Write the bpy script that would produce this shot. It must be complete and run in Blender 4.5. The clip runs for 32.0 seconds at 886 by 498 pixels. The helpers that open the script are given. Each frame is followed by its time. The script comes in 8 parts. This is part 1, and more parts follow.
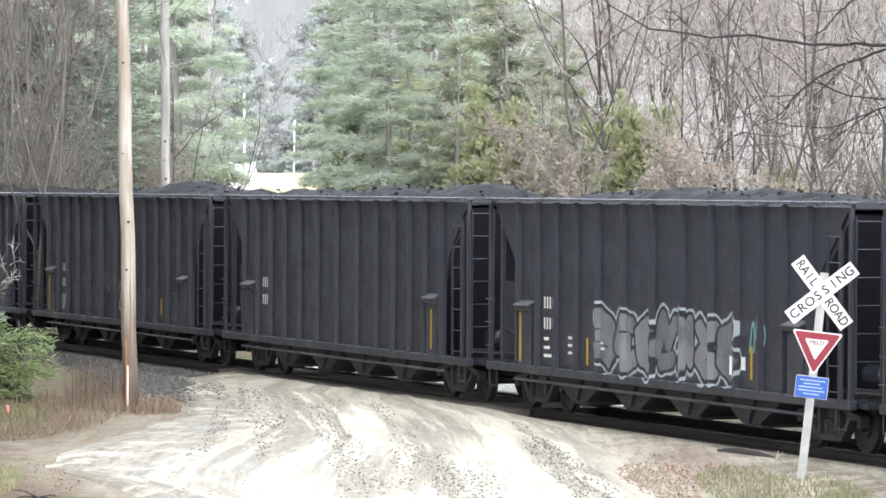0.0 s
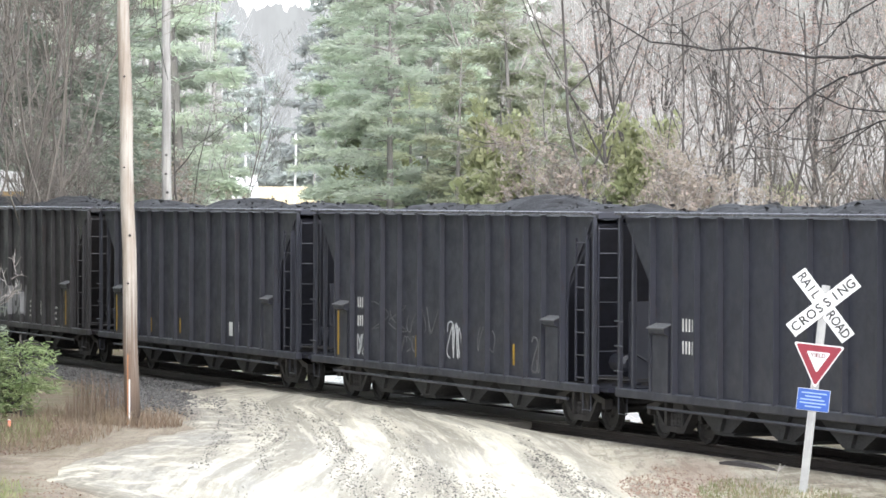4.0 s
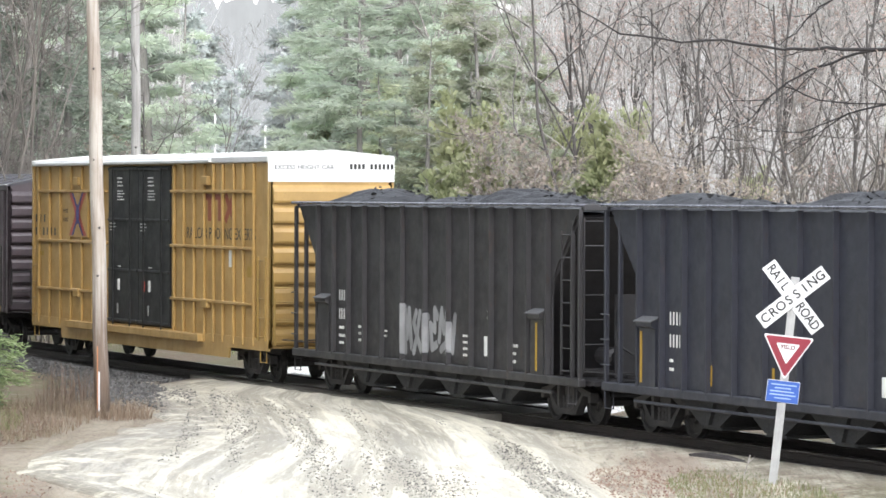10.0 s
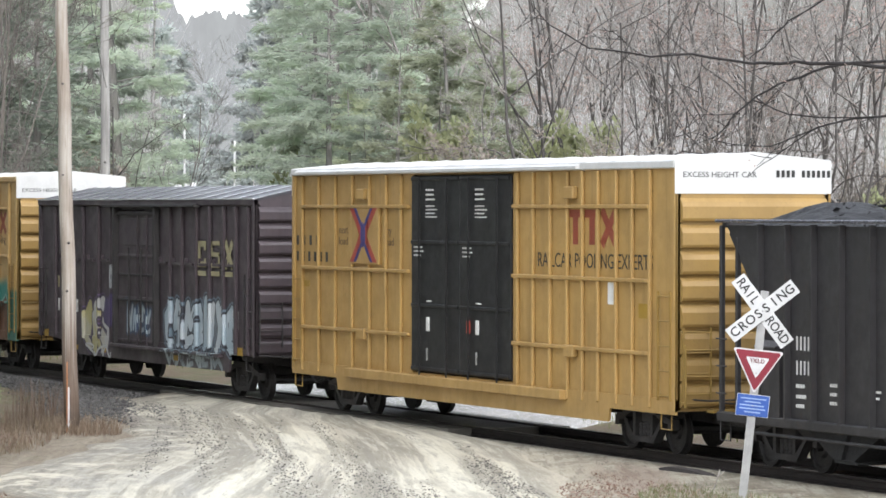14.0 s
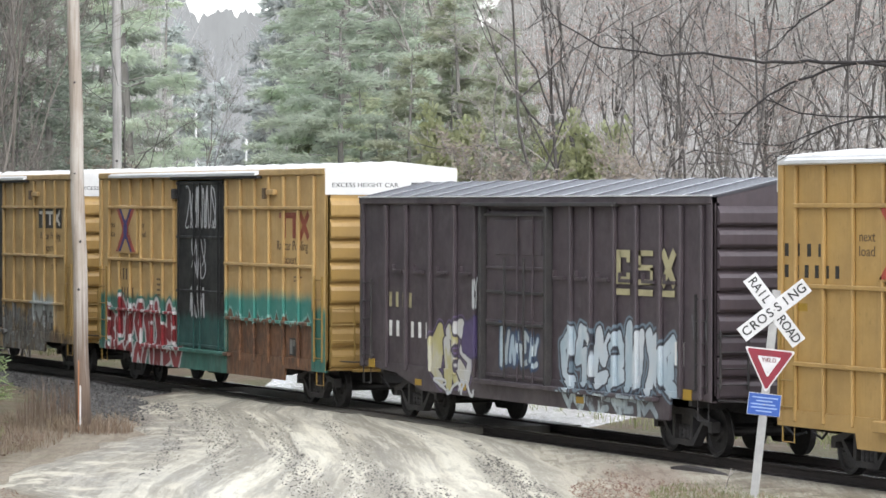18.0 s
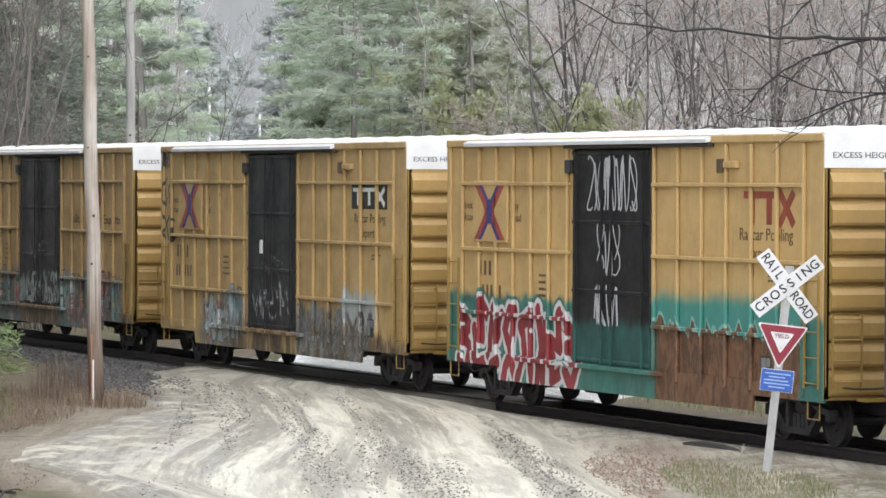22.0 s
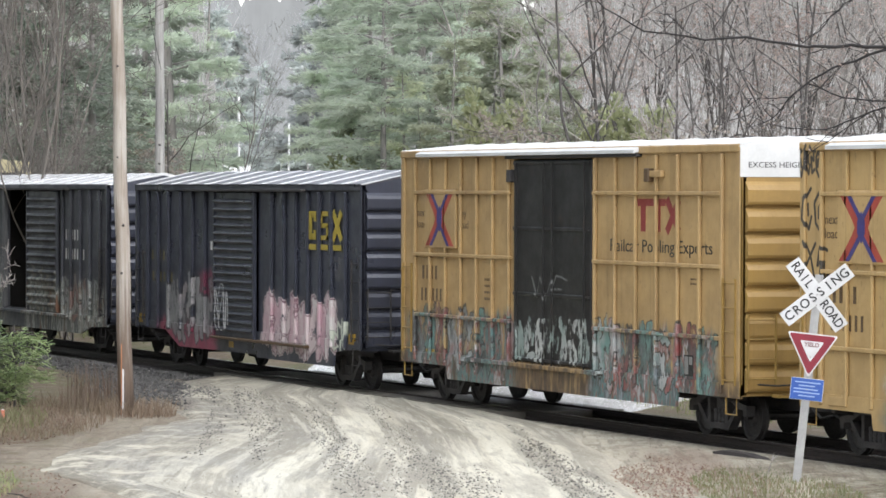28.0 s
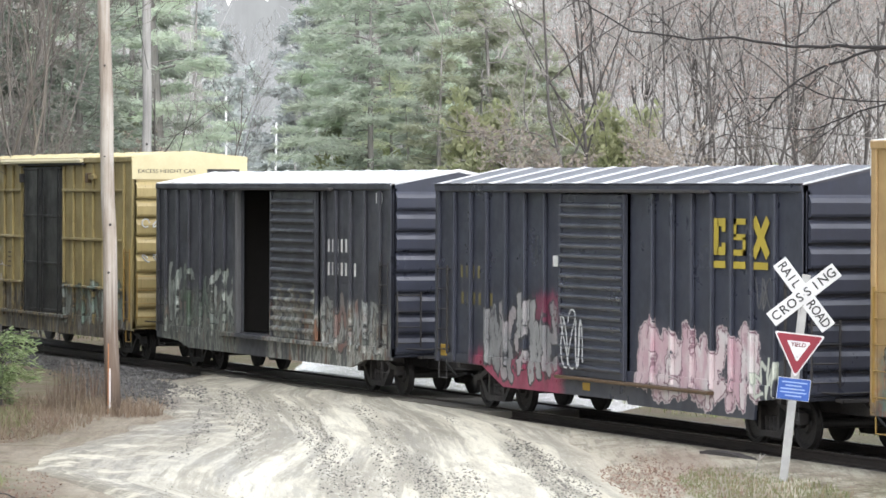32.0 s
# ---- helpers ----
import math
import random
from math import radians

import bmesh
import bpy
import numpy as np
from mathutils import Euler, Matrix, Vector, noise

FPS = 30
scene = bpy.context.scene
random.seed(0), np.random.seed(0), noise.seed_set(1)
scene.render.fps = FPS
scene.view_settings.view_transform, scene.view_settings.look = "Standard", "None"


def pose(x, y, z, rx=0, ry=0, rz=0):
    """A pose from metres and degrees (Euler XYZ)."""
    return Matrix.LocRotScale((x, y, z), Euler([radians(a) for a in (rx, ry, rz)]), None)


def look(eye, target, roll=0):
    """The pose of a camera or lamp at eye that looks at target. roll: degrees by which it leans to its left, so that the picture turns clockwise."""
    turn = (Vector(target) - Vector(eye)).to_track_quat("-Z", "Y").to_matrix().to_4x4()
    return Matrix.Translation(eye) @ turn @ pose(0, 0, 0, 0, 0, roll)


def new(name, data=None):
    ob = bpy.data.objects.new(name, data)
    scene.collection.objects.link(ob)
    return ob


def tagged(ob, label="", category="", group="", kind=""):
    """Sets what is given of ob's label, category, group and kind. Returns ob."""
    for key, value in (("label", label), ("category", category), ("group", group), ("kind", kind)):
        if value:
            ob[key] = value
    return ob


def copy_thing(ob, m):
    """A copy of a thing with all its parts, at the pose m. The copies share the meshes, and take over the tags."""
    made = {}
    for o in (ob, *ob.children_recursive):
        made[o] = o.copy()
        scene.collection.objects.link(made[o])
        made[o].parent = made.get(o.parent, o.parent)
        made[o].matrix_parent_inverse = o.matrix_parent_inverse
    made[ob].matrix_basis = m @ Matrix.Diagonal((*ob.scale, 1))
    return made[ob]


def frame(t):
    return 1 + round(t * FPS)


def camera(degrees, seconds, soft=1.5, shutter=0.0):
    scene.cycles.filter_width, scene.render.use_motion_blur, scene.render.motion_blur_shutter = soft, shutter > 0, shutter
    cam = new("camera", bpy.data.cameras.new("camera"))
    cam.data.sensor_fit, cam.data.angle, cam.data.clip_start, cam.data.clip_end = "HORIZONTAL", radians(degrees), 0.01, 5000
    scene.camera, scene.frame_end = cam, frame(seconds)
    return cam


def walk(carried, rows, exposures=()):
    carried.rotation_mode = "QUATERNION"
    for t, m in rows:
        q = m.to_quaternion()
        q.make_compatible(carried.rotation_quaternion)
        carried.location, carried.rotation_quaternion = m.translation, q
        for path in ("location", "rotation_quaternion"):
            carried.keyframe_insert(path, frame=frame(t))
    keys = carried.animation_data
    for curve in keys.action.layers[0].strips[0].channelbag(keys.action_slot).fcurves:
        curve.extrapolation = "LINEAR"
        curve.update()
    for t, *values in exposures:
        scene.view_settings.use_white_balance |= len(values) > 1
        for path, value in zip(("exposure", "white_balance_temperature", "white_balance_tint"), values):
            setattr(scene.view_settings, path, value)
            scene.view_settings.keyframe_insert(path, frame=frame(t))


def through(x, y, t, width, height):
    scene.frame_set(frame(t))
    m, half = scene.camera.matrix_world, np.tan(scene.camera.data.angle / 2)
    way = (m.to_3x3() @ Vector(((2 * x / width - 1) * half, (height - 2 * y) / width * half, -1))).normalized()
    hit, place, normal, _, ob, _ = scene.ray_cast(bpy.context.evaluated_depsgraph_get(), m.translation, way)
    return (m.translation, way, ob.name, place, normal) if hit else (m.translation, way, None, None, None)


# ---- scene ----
# World: x runs along the track in the way the train goes, y away from the viewer's side, z = 0 on the rail heads.
cam = camera(12.99, 32.0, soft=1.6)
EYE = (73.71, -30.71, 4.252)
TURNS = [
    (0.0, 68.015, -0.899, 0.293), (0.5, 67.927, -0.866, 0.229), (1.0, 67.951, -0.924, 0.291), (1.5, 67.994, -0.856, 0.206),
    (2.0, 68.016, -0.793, 0.247), (2.5, 68.033, -0.804, 0.146), (3.0, 67.995, -0.741, 0.146), (3.5, 68.026, -0.713, 0.212),
    (5.5, 68.093, -0.686, 0.129), (6.0, 68.084, -0.735, 0.127), (6.5, 68.088, -0.786, 0.125), (7.0, 68.016, -0.778, 0.165),
    (7.5, 67.799, -0.742, 0.185), (8.0, 67.545, -0.723, 0.248), (8.5, 67.570, -0.866, 0.239), (9.0, 67.540, -0.820, 0.165),
    (9.5, 67.555, -0.871, 0.179), (10.0, 67.591, -0.820, 0.164), (10.5, 67.540, -0.651, 0.094), (11.0, 67.548, -0.532, 0.016),
    (11.5, 67.524, -0.529, -0.037), (12.0, 67.401, -0.584, 0.081), (12.5, 67.069, -0.494, -0.023), (13.0, 66.811, -0.514, 0.148),
    (13.5, 66.865, -0.587, 0.143), (14.0, 67.144, -0.605, 0.058), (14.5, 67.218, -0.613, 0.070), (16.5, 67.226, -0.603, 0.083),
    (17.0, 67.251, -0.681, 0.043), (17.5, 67.273, -0.639, 0.113), (18.0, 67.315, -0.623, 0.101), (18.5, 67.334, -0.618, 0.163),
    (19.0, 67.279, -0.598, 0.117), (19.5, 67.357, -0.649, 0.108), (20.0, 67.400, -0.725, 0.103), (20.5, 67.450, -0.790, 0.118),
    (21.0, 67.508, -0.846, 0.167), (21.5, 67.486, -0.882, 0.158), (22.0, 67.507, -0.990, 0.251), (22.5, 67.509, -1.027, 0.327),
    (23.0, 67.635, -1.092, 0.321), (23.5, 67.720, -1.136, 0.424), (24.0, 67.774, -1.191, 0.322), (24.5, 67.809, -1.114, 0.337),
    (25.0, 67.801, -0.994, 0.233), (25.5, 67.839, -1.043, 0.227), (27.5, 67.962, -0.897, 0.156), (28.0, 67.941, -0.857, 0.160),
    (28.5, 67.915, -0.839, 0.144), (29.0, 67.911, -1.015, 0.108), (29.5, 67.883, -1.161, 0.162), (30.0, 67.970, -1.197, 0.215),
    (30.5, 67.924, -1.182, 0.236), (31.0, 67.897, -1.064, 0.287), (31.5, 67.827, -0.997, 0.188), (32.0, 67.750, -0.862, 0.220),
]
walk(cam, [(t, pose(*EYE) @ Euler((0, 0, radians(yaw))).to_matrix().to_4x4() @ Euler((radians(90 + tilt), 0, 0)).to_matrix().to_4x4() @ pose(0, 0, 0, 0, 0, roll))
           for t, yaw, tilt, roll in TURNS],
     exposures=[(0, 1.82), (3.5, 1.8), (6, 1.82), (8, 1.84), (10, 1.75), (12, 1.48), (13, 1.42), (14, 1.32), (17, 1.30), (20, 1.38), (24, 1.06), (28, 1.24), (30, 1.32), (32, 1.48)])

# Overcast, wet spring light: a bright even sky with a weak, very wide sun behind cloud.
world = bpy.data.worlds.new("overcast_sky")
scene.world = world
world.use_nodes = True
wn = world.node_tree
wn.nodes.clear()
sky = wn.nodes.new("ShaderNodeTexSky")
sky.sky_type = "NISHITA"
sky.sun_disc = False
sky.sun_elevation, sky.sun_rotation = radians(50), radians(95)
sky.air_density, sky.dust_density, sky.ozone_density = 1.0, 1.5, 1.0
grey = wn.nodes.new("ShaderNodeHueSaturation")
grey.inputs["Saturation"].default_value = 0.35
back = wn.nodes.new("ShaderNodeBackground")
back.inputs["Strength"].default_value = 0.15
wout = wn.nodes.new("ShaderNodeOutputWorld")
wn.links.new(sky.outputs[0], grey.inputs["Color"])
wn.links.new(grey.outputs[0], back.inputs["Color"])
wn.links.new(back.outputs[0], wout.inputs["Surface"])
sun = new("sun", bpy.data.lights.new("sun", "SUN"))
sun.data.energy, sun.data.angle, sun.data.color = 1.0, radians(70), (0.97, 0.98, 1.0)
sun.matrix_world = look((0, 0, 0), (-0.66, 0.02, -0.75))


# ---------------------------------------------------------------- mesh helpers
class Shape:
    """A list of corners and faces that grows piece by piece."""

    def __init__(self):
        self.v, self.f = [], []

    def add(self, verts, faces):
        n = len(self.v)
        self.v += [tuple(p) for p in verts]
        self.f += [tuple(i + n for i in face) for face in faces]
        return self

    def box(self, x0, x1, y0, y1, z0, z1, c=0.0):
        """A block, its edges cut back by c."""
        lo, hi = (min(x0, x1), min(y0, y1), min(z0, z1)), (max(x0, x1), max(y0, y1), max(z0, z1))
        if c <= 0:
            v = [(x, y, z) for x in (lo[0], hi[0]) for y in (lo[1], hi[1]) for z in (lo[2], hi[2])]
            return self.add(v, [(0, 1, 3, 2), (4, 6, 7, 5), (0, 4, 5, 1), (2, 3, 7, 6), (0, 2, 6, 4), (1, 5, 7, 3)])
        c = min(c, *[(hi[i] - lo[i]) * 0.45 for i in range(3)])
        v, ids = [], {}
        for sx in (0, 1):
            for sy in (0, 1):
                for sz in (0, 1):
                    for ax in range(3):
                        s, p = (sx, sy, sz), []
                        for i in range(3):
                            edge = hi[i] if s[i] else lo[i]
                            p.append(edge if i == ax else edge + (-c if s[i] else c))
                        ids[(sx, sy, sz, ax)] = len(v)
                        v.append(p)
        f = []
        for ax in range(3):
            o = [i for i in range(3) if i != ax]
            for s in (0, 1):
                face = []
                for a, b in ((0, 0), (0, 1), (1, 1), (1, 0)):
                    key = [0, 0, 0]
                    key[ax], key[o[0]], key[o[1]] = s, a, b
                    face.append(ids[(*key, ax)])
                f.append(face)
            for a in (0, 1):
                for b in (0, 1):
                    k0, k1 = [0, 0, 0], [0, 0, 0]
                    k0[o[0]], k0[o[1]], k1[o[0]], k1[o[1]], k1[ax] = a, b, a, b, 1
                    f.append([ids[(*k0, o[0])], ids[(*k1, o[0])], ids[(*k1, o[1])], ids[(*k0, o[1])]])
        for sx in (0, 1):
            for sy in (0, 1):
                for sz in (0, 1):
                    f.append([ids[(sx, sy, sz, 0)], ids[(sx, sy, sz, 1)], ids[(sx, sy, sz, 2)]])
        return self.add(v, f)

    def prism(self, poly, axis, lo, hi):
        """A flat outline (two coordinates in x, y, z order without axis) drawn out along axis."""
        n, v = len(poly), []
        for d in (lo, hi):
            for a, b in poly:
                p = [a, b]
                p.insert(axis, d)
                v.append(p)
        f = [tuple(range(n)), tuple(range(2 * n - 1, n - 1, -1))]
        f += [(i, (i + 1) % n, (i + 1) % n + n, i + n) for i in range(n)]
        return self.add(v, f)

    def tube(self, path, r, n=6, r1=None, cap=True):
        """A round bar along a path; r may taper to r1."""
        path = [Vector(p) for p in path]
        r1, k, v, f = r if r1 is None else r1, len(path), [], []
        for i, p in enumerate(path):
            d = (path[min(i + 1, k - 1)] - path[max(i - 1, 0)]).normalized()
            a = d.cross(Vector((0, 0, 1)) if abs(d.z) < 0.9 else Vector((1, 0, 0))).normalized()
            b, q = d.cross(a), r + (r1 - r) * i / max(k - 1, 1)
            v += [p + (a * math.cos(2 * math.pi * j / n) + b * math.sin(2 * math.pi * j / n)) * q for j in range(n)]
        for i in range(k - 1):
            f += [(i * n + j, i * n + (j + 1) % n, (i + 1) * n + (j + 1) % n, (i + 1) * n + j) for j in range(n)]
        if cap:
            f += [tuple(range(n)), tuple(range((k - 1) * n, k * n))]
        return self.add(v, f)

    def lathe(self, profile, axis, centre, n=20):
        """(along, radius) pairs turned about an axis through centre."""
        o, v, f, k = [i for i in range(3) if i != axis], [], [], len(profile)
        for a, r in profile:
            for j in range(n):
                p = list(centre)
                p[axis] += a
                p[o[0]] += r * math.cos(2 * math.pi * j / n)
                p[o[1]] += r * math.sin(2 * math.pi * j / n)
                v.append(p)
        for i in range(k - 1):
            f += [(i * n + j, i * n + (j + 1) % n, (i + 1) * n + (j + 1) % n, (i + 1) * n + j) for j in range(n)]
        return self.add(v, f + [tuple(range(n)), tuple(range((k - 1) * n, k * n))])

    def stroke(self, pts, w, y, d=0.004):
        """A painted line of width w on a wall that faces -y: one ribbon, each bit a hair above the last."""
        pts = [p for i, p in enumerate(pts) if i == 0 or math.hypot(p[0] - pts[i - 1][0], p[1] - pts[i - 1][1]) > 1e-4]
        k, v, f = len(pts), [], []
        for i, (x, z) in enumerate(pts):
            a, b = pts[max(i - 1, 0)], pts[min(i + 1, k - 1)]
            l = math.hypot(b[0] - a[0], b[1] - a[1]) or 1
            nx, nz, yy = -(b[1] - a[1]) / l * w / 2, (b[0] - a[0]) / l * w / 2, y - d - 0.00006 * (i + len(self.v) % 17)
            v += [(x + nx, yy, z + nz), (x - nx, yy, z - nz), (x + nx, y, z + nz), (x - nx, y, z - nz)]
        for i in range(k - 1):
            q = 4 * i
            f += [(q, q + 1, q + 5, q + 4), (q, q + 4, q + 6, q + 2), (q + 1, q + 3, q + 7, q + 5)]
        return self.add(v, f)

    def mesh(self, name, clean=True, smooth=False):
        me = bpy.data.meshes.new(name)
        me.from_pydata(self.v, [], self.f)
        if clean and len(self.f) < 4000:
            bm = bmesh.new()
            bm.from_mesh(me)
            bmesh.ops.recalc_face_normals(bm, faces=bm.faces)
            bm.to_mesh(me)
            bm.free()
        if smooth:
            me.shade_smooth()
        me.update()
        return me


def part(name, shape, material, parent=None, label="", smooth=False, at=None):
    """One mesh object, under a thing or a part."""
    me = shape if isinstance(shape, bpy.types.Mesh) else shape.mesh(name, smooth=smooth)
    if material and not me.materials:
        me.materials.append(material)
    ob = new(name, me)
    if parent:
        ob.parent = parent
    if at is not None:
        ob.matrix_basis = at
    if label:
        ob["label"] = label
    return ob


def pieces(name, shape, material, parent, label="", under=""):
    """The separate bits of a shape as one mesh object each; with a second name, the rest go under the first."""
    root = list(range(len(shape.v)))

    def find(i):
        while root[i] != i:
            root[i] = root[root[i]]
            i = root[i]
        return i

    for f in shape.f:
        for i in f[1:]:
            root[find(i)] = find(f[0])
    groups = {}
    for f in shape.f:
        groups.setdefault(find(f[0]), []).append(f)
    first = None
    for faces in groups.values():
        used = sorted({i for f in faces for i in f})
        index = {i: k for k, i in enumerate(used)}
        s = Shape().add([shape.v[i] for i in used], [tuple(index[i] for i in f) for f in faces])
        if under and first:
            part(under, s, material, first)
        else:
            ob = part(name, s, material, parent, label)
            first = first or ob
    return first


def thing(name, label, category, m=None, group="", kind=""):
    ob = new(name)
    ob.empty_display_size = 0.3
    if m is not None:
        ob.matrix_basis = m
    return tagged(ob, label, category, group, kind)


def letters(text, size, squeeze=1.0, bold=0.0):
    """The built-in font as a mesh that stands in the x-z plane and faces -y."""
    cu = bpy.data.curves.new("letters", "FONT")
    cu.body, cu.size, cu.extrude, cu.resolution_u, cu.offset = text, size, 0.002, 3, bold
    cu.align_x, cu.align_y = "CENTER", "CENTER"
    ob = bpy.data.objects.new("letters", cu)
    scene.collection.objects.link(ob)
    me = bpy.data.meshes.new_from_object(ob.evaluated_get(bpy.context.evaluated_depsgraph_get()))
    bpy.data.objects.remove(ob)
    me.transform(Matrix.Diagonal((squeeze, 1, 1, 1)))
    me.transform(Matrix.Rotation(radians(90), 4, "X"))
    return me


# ---------------------------------------------------------------- materials
class Nodes:
    def __init__(self, name):
        self.m = bpy.data.materials.new(name)
        self.m.use_nodes = True
        self.t = self.m.node_tree
        self.b = self.t.nodes["Principled BSDF"]
        self.xyz = self.t.nodes.new("ShaderNodeTexCoord").outputs["Object"]

    def put(self, socket, value):
        if isinstance(value, bpy.types.NodeSocket):
            self.t.links.new(value, socket)
        elif value is not None:
            if isinstance(value, (tuple, list)) and len(value) == 3 and socket.type == "RGBA":
                value = (*value, 1)
            socket.default_value = value

    def noise(self, scale, detail=4, rough=0.6, stretch=(1, 1, 1), shift=0.0):
        mp = self.t.nodes.new("ShaderNodeMapping")
        mp.inputs["Scale"].default_value = stretch
        mp.inputs["Location"].default_value = (shift, shift * 0.7, shift * 1.3)
        self.put(mp.inputs["Vector"], self.xyz)
        n = self.t.nodes.new("ShaderNodeTexNoise")
        n.inputs["Scale"].default_value, n.inputs["Detail"].default_value, n.inputs["Roughness"].default_value = scale, detail, rough
        self.put(n.inputs["Vector"], mp.outputs[0])
        return n.outputs["Fac"]

    def math(self, op, a, b=None, clamp=False):
        n = self.t.nodes.new("ShaderNodeMath")
        n.operation, n.use_clamp = op, clamp
        self.put(n.inputs[0], a), self.put(n.inputs[1], b)
        return n.outputs[0]

    def span(self, value, lo, hi, out0=0.0, out1=1.0):
        n = self.t.nodes.new("ShaderNodeMapRange")
        n.interpolation_type = "SMOOTHSTEP"
        for i, x in enumerate((value, lo, hi, out0, out1)):
            self.put(n.inputs[i], x)
        return n.outputs[0]

    def mix(self, fac, a, b, blend="MIX"):
        n = self.t.nodes.new("ShaderNodeMix")
        n.data_type, n.blend_type = "RGBA", blend
        self.put(n.inputs[0], fac), self.put(n.inputs[6], a), self.put(n.inputs[7], b)
        return n.outputs[2]

    def ramp(self, fac, stops, sharp=False):
        n = self.t.nodes.new("ShaderNodeValToRGB")
        e = n.color_ramp.elements
        n.color_ramp.interpolation = "CONSTANT" if sharp else "LINEAR"
        while len(e) < len(stops):
            e.new(0.5)
        for el, (p, c) in zip(e, stops):
            el.position, el.color = p, (*c, 1)
        self.put(n.inputs[0], fac)
        return n.outputs[0]

    def split(self):
        n = self.t.nodes.new("ShaderNodeSeparateXYZ")
        self.put(n.inputs[0], self.xyz)
        return n.outputs

    def done(self, colour, rough=0.6, metal=0.0, bump=None, strength=0.3, distance=0.01):
        self.put(self.b.inputs["Base Color"], colour)
        self.put(self.b.inputs["Roughness"], rough)
        self.put(self.b.inputs["Metallic"], metal)
        if bump is not None:
            n = self.t.nodes.new("ShaderNodeBump")
            n.inputs["Strength"].default_value, n.inputs["Distance"].default_value = strength, distance
            self.put(n.inputs["Height"], bump)
            self.put(self.b.inputs["Normal"], n.outputs[0])
        return self.m


def surface(name, a, b, scale=2.0, rough=0.6, metal=0.0, fine=40.0, strength=0.25, distance=0.01, stretch=(1, 1, 1), vary=0.0):
    """Two tones at a coarse scale, grain at a fine one, and relief."""
    n = Nodes(name)
    coarse, grain = n.noise(scale, 4, 0.6, stretch), n.noise(fine, 2, 0.7, stretch)
    c = n.mix(n.span(coarse, 0.35, 0.65), a, b)
    c = n.mix(n.math("MULTIPLY", grain, 0.35), c, tuple(x * 0.55 for x in a))
    if vary:
        info = n.t.nodes.new("ShaderNodeObjectInfo")
        hs = n.t.nodes.new("ShaderNodeHueSaturation")
        n.put(hs.inputs["Color"], c)
        n.put(hs.inputs["Value"], n.span(info.outputs["Random"], 0.0, 1.0, 1 - vary, 1 + vary))
        c = hs.outputs[0]
    return n.done(c, n.span(grain, 0.2, 0.8, max(rough - 0.12, 0.03), min(rough + 0.12, 1)), metal, grain, strength, distance)


def plain(name, c, rough=0.5, metal=0.0):
    return surface(name, c, tuple(x * 0.85 for x in c), 3.0, rough, metal, 60.0, 0.08)


def stroke_distance():
    """How far a point lies from the line A to B, or from the lines before it."""
    g = bpy.data.node_groups.new("stroke_distance", "ShaderNodeTree")
    for label in ("P", "A", "B"):
        g.interface.new_socket(name=label, in_out="INPUT", socket_type="NodeSocketVector")
    g.interface.new_socket(name="Last", in_out="INPUT", socket_type="NodeSocketFloat")
    g.interface.new_socket(name="Distance", in_out="OUTPUT", socket_type="NodeSocketFloat")
    head, tail = g.nodes.new("NodeGroupInput"), g.nodes.new("NodeGroupOutput")

    def vec(op, a, b=None, k=None):
        n = g.nodes.new("ShaderNodeVectorMath")
        n.operation = op
        g.links.new(a, n.inputs[0])
        if b is not None:
            g.links.new(b, n.inputs[1])
        if k is not None:
            g.links.new(k, n.inputs["Scale"])
        return n.outputs["Value"] if op in ("DOT_PRODUCT", "LENGTH") else n.outputs["Vector"]

    def num(op, a, b, clamp=False):
        n = g.nodes.new("ShaderNodeMath")
        n.operation, n.use_clamp = op, clamp
        g.links.new(a, n.inputs[0]), g.links.new(b, n.inputs[1])
        return n.outputs[0]

    tiny = g.nodes.new("ShaderNodeMath")
    tiny.operation, tiny.inputs[1].default_value = "MULTIPLY", 1e-7
    g.links.new(head.outputs["Last"], tiny.inputs[0])
    pa, ba = vec("SUBTRACT", head.outputs["P"], vec("ADD", head.outputs["A"], tiny.outputs[0])), vec("SUBTRACT", head.outputs["B"], head.outputs["A"])
    h = num("DIVIDE", vec("DOT_PRODUCT", pa, ba), vec("DOT_PRODUCT", ba, ba), True)
    d = vec("LENGTH", vec("SUBTRACT", pa, vec("SCALE", ba, None, h)))
    g.links.new(num("MINIMUM", d, head.outputs["Last"]), tail.inputs["Distance"])
    return g


STROKE = stroke_distance()
# abstract sprayed forms in a unit cell, each a few runs of the can: hooks, bolts, crescents and wedges
FORMS = {
    "s": [[(.1, .8), (.45, .95), (.4, .5), (.9, .6), (.7, .1), (.2, .2)]],
    "e": [[(.9, .9), (.3, .7), (.7, .55), (.15, .4), (.5, .05), (.9, .25)]],
    "r": [[(.1, .1), (.3, .75), (.15, .95), (.8, .8), (.55, .4), (.9, .1)]],
    "a": [[(.1, .3), (.35, .95), (.6, .5), (.9, .85)], [(.3, .1), (.75, .2)]],
    "o": [[(.75, .95), (.25, .75), (.15, .3), (.6, .08), (.85, .35)], [(.5, .62), (.55, .4)]],
    "k": [[(.15, .9), (.5, .6), (.2, .05)], [(.85, .95), (.5, .6), (.85, .3), (.6, .05)]],
    "w": [[(.05, .8), (.3, .15), (.45, .85), (.75, .05), (.95, .7)]],
    "i": [[(.3, .05), (.55, .5), (.35, .95)], [(.7, .9), (.75, .2)]],
    "n": [[(.15, .15), (.4, .9), (.6, .35), (.85, .95), (.8, .05)]],
}


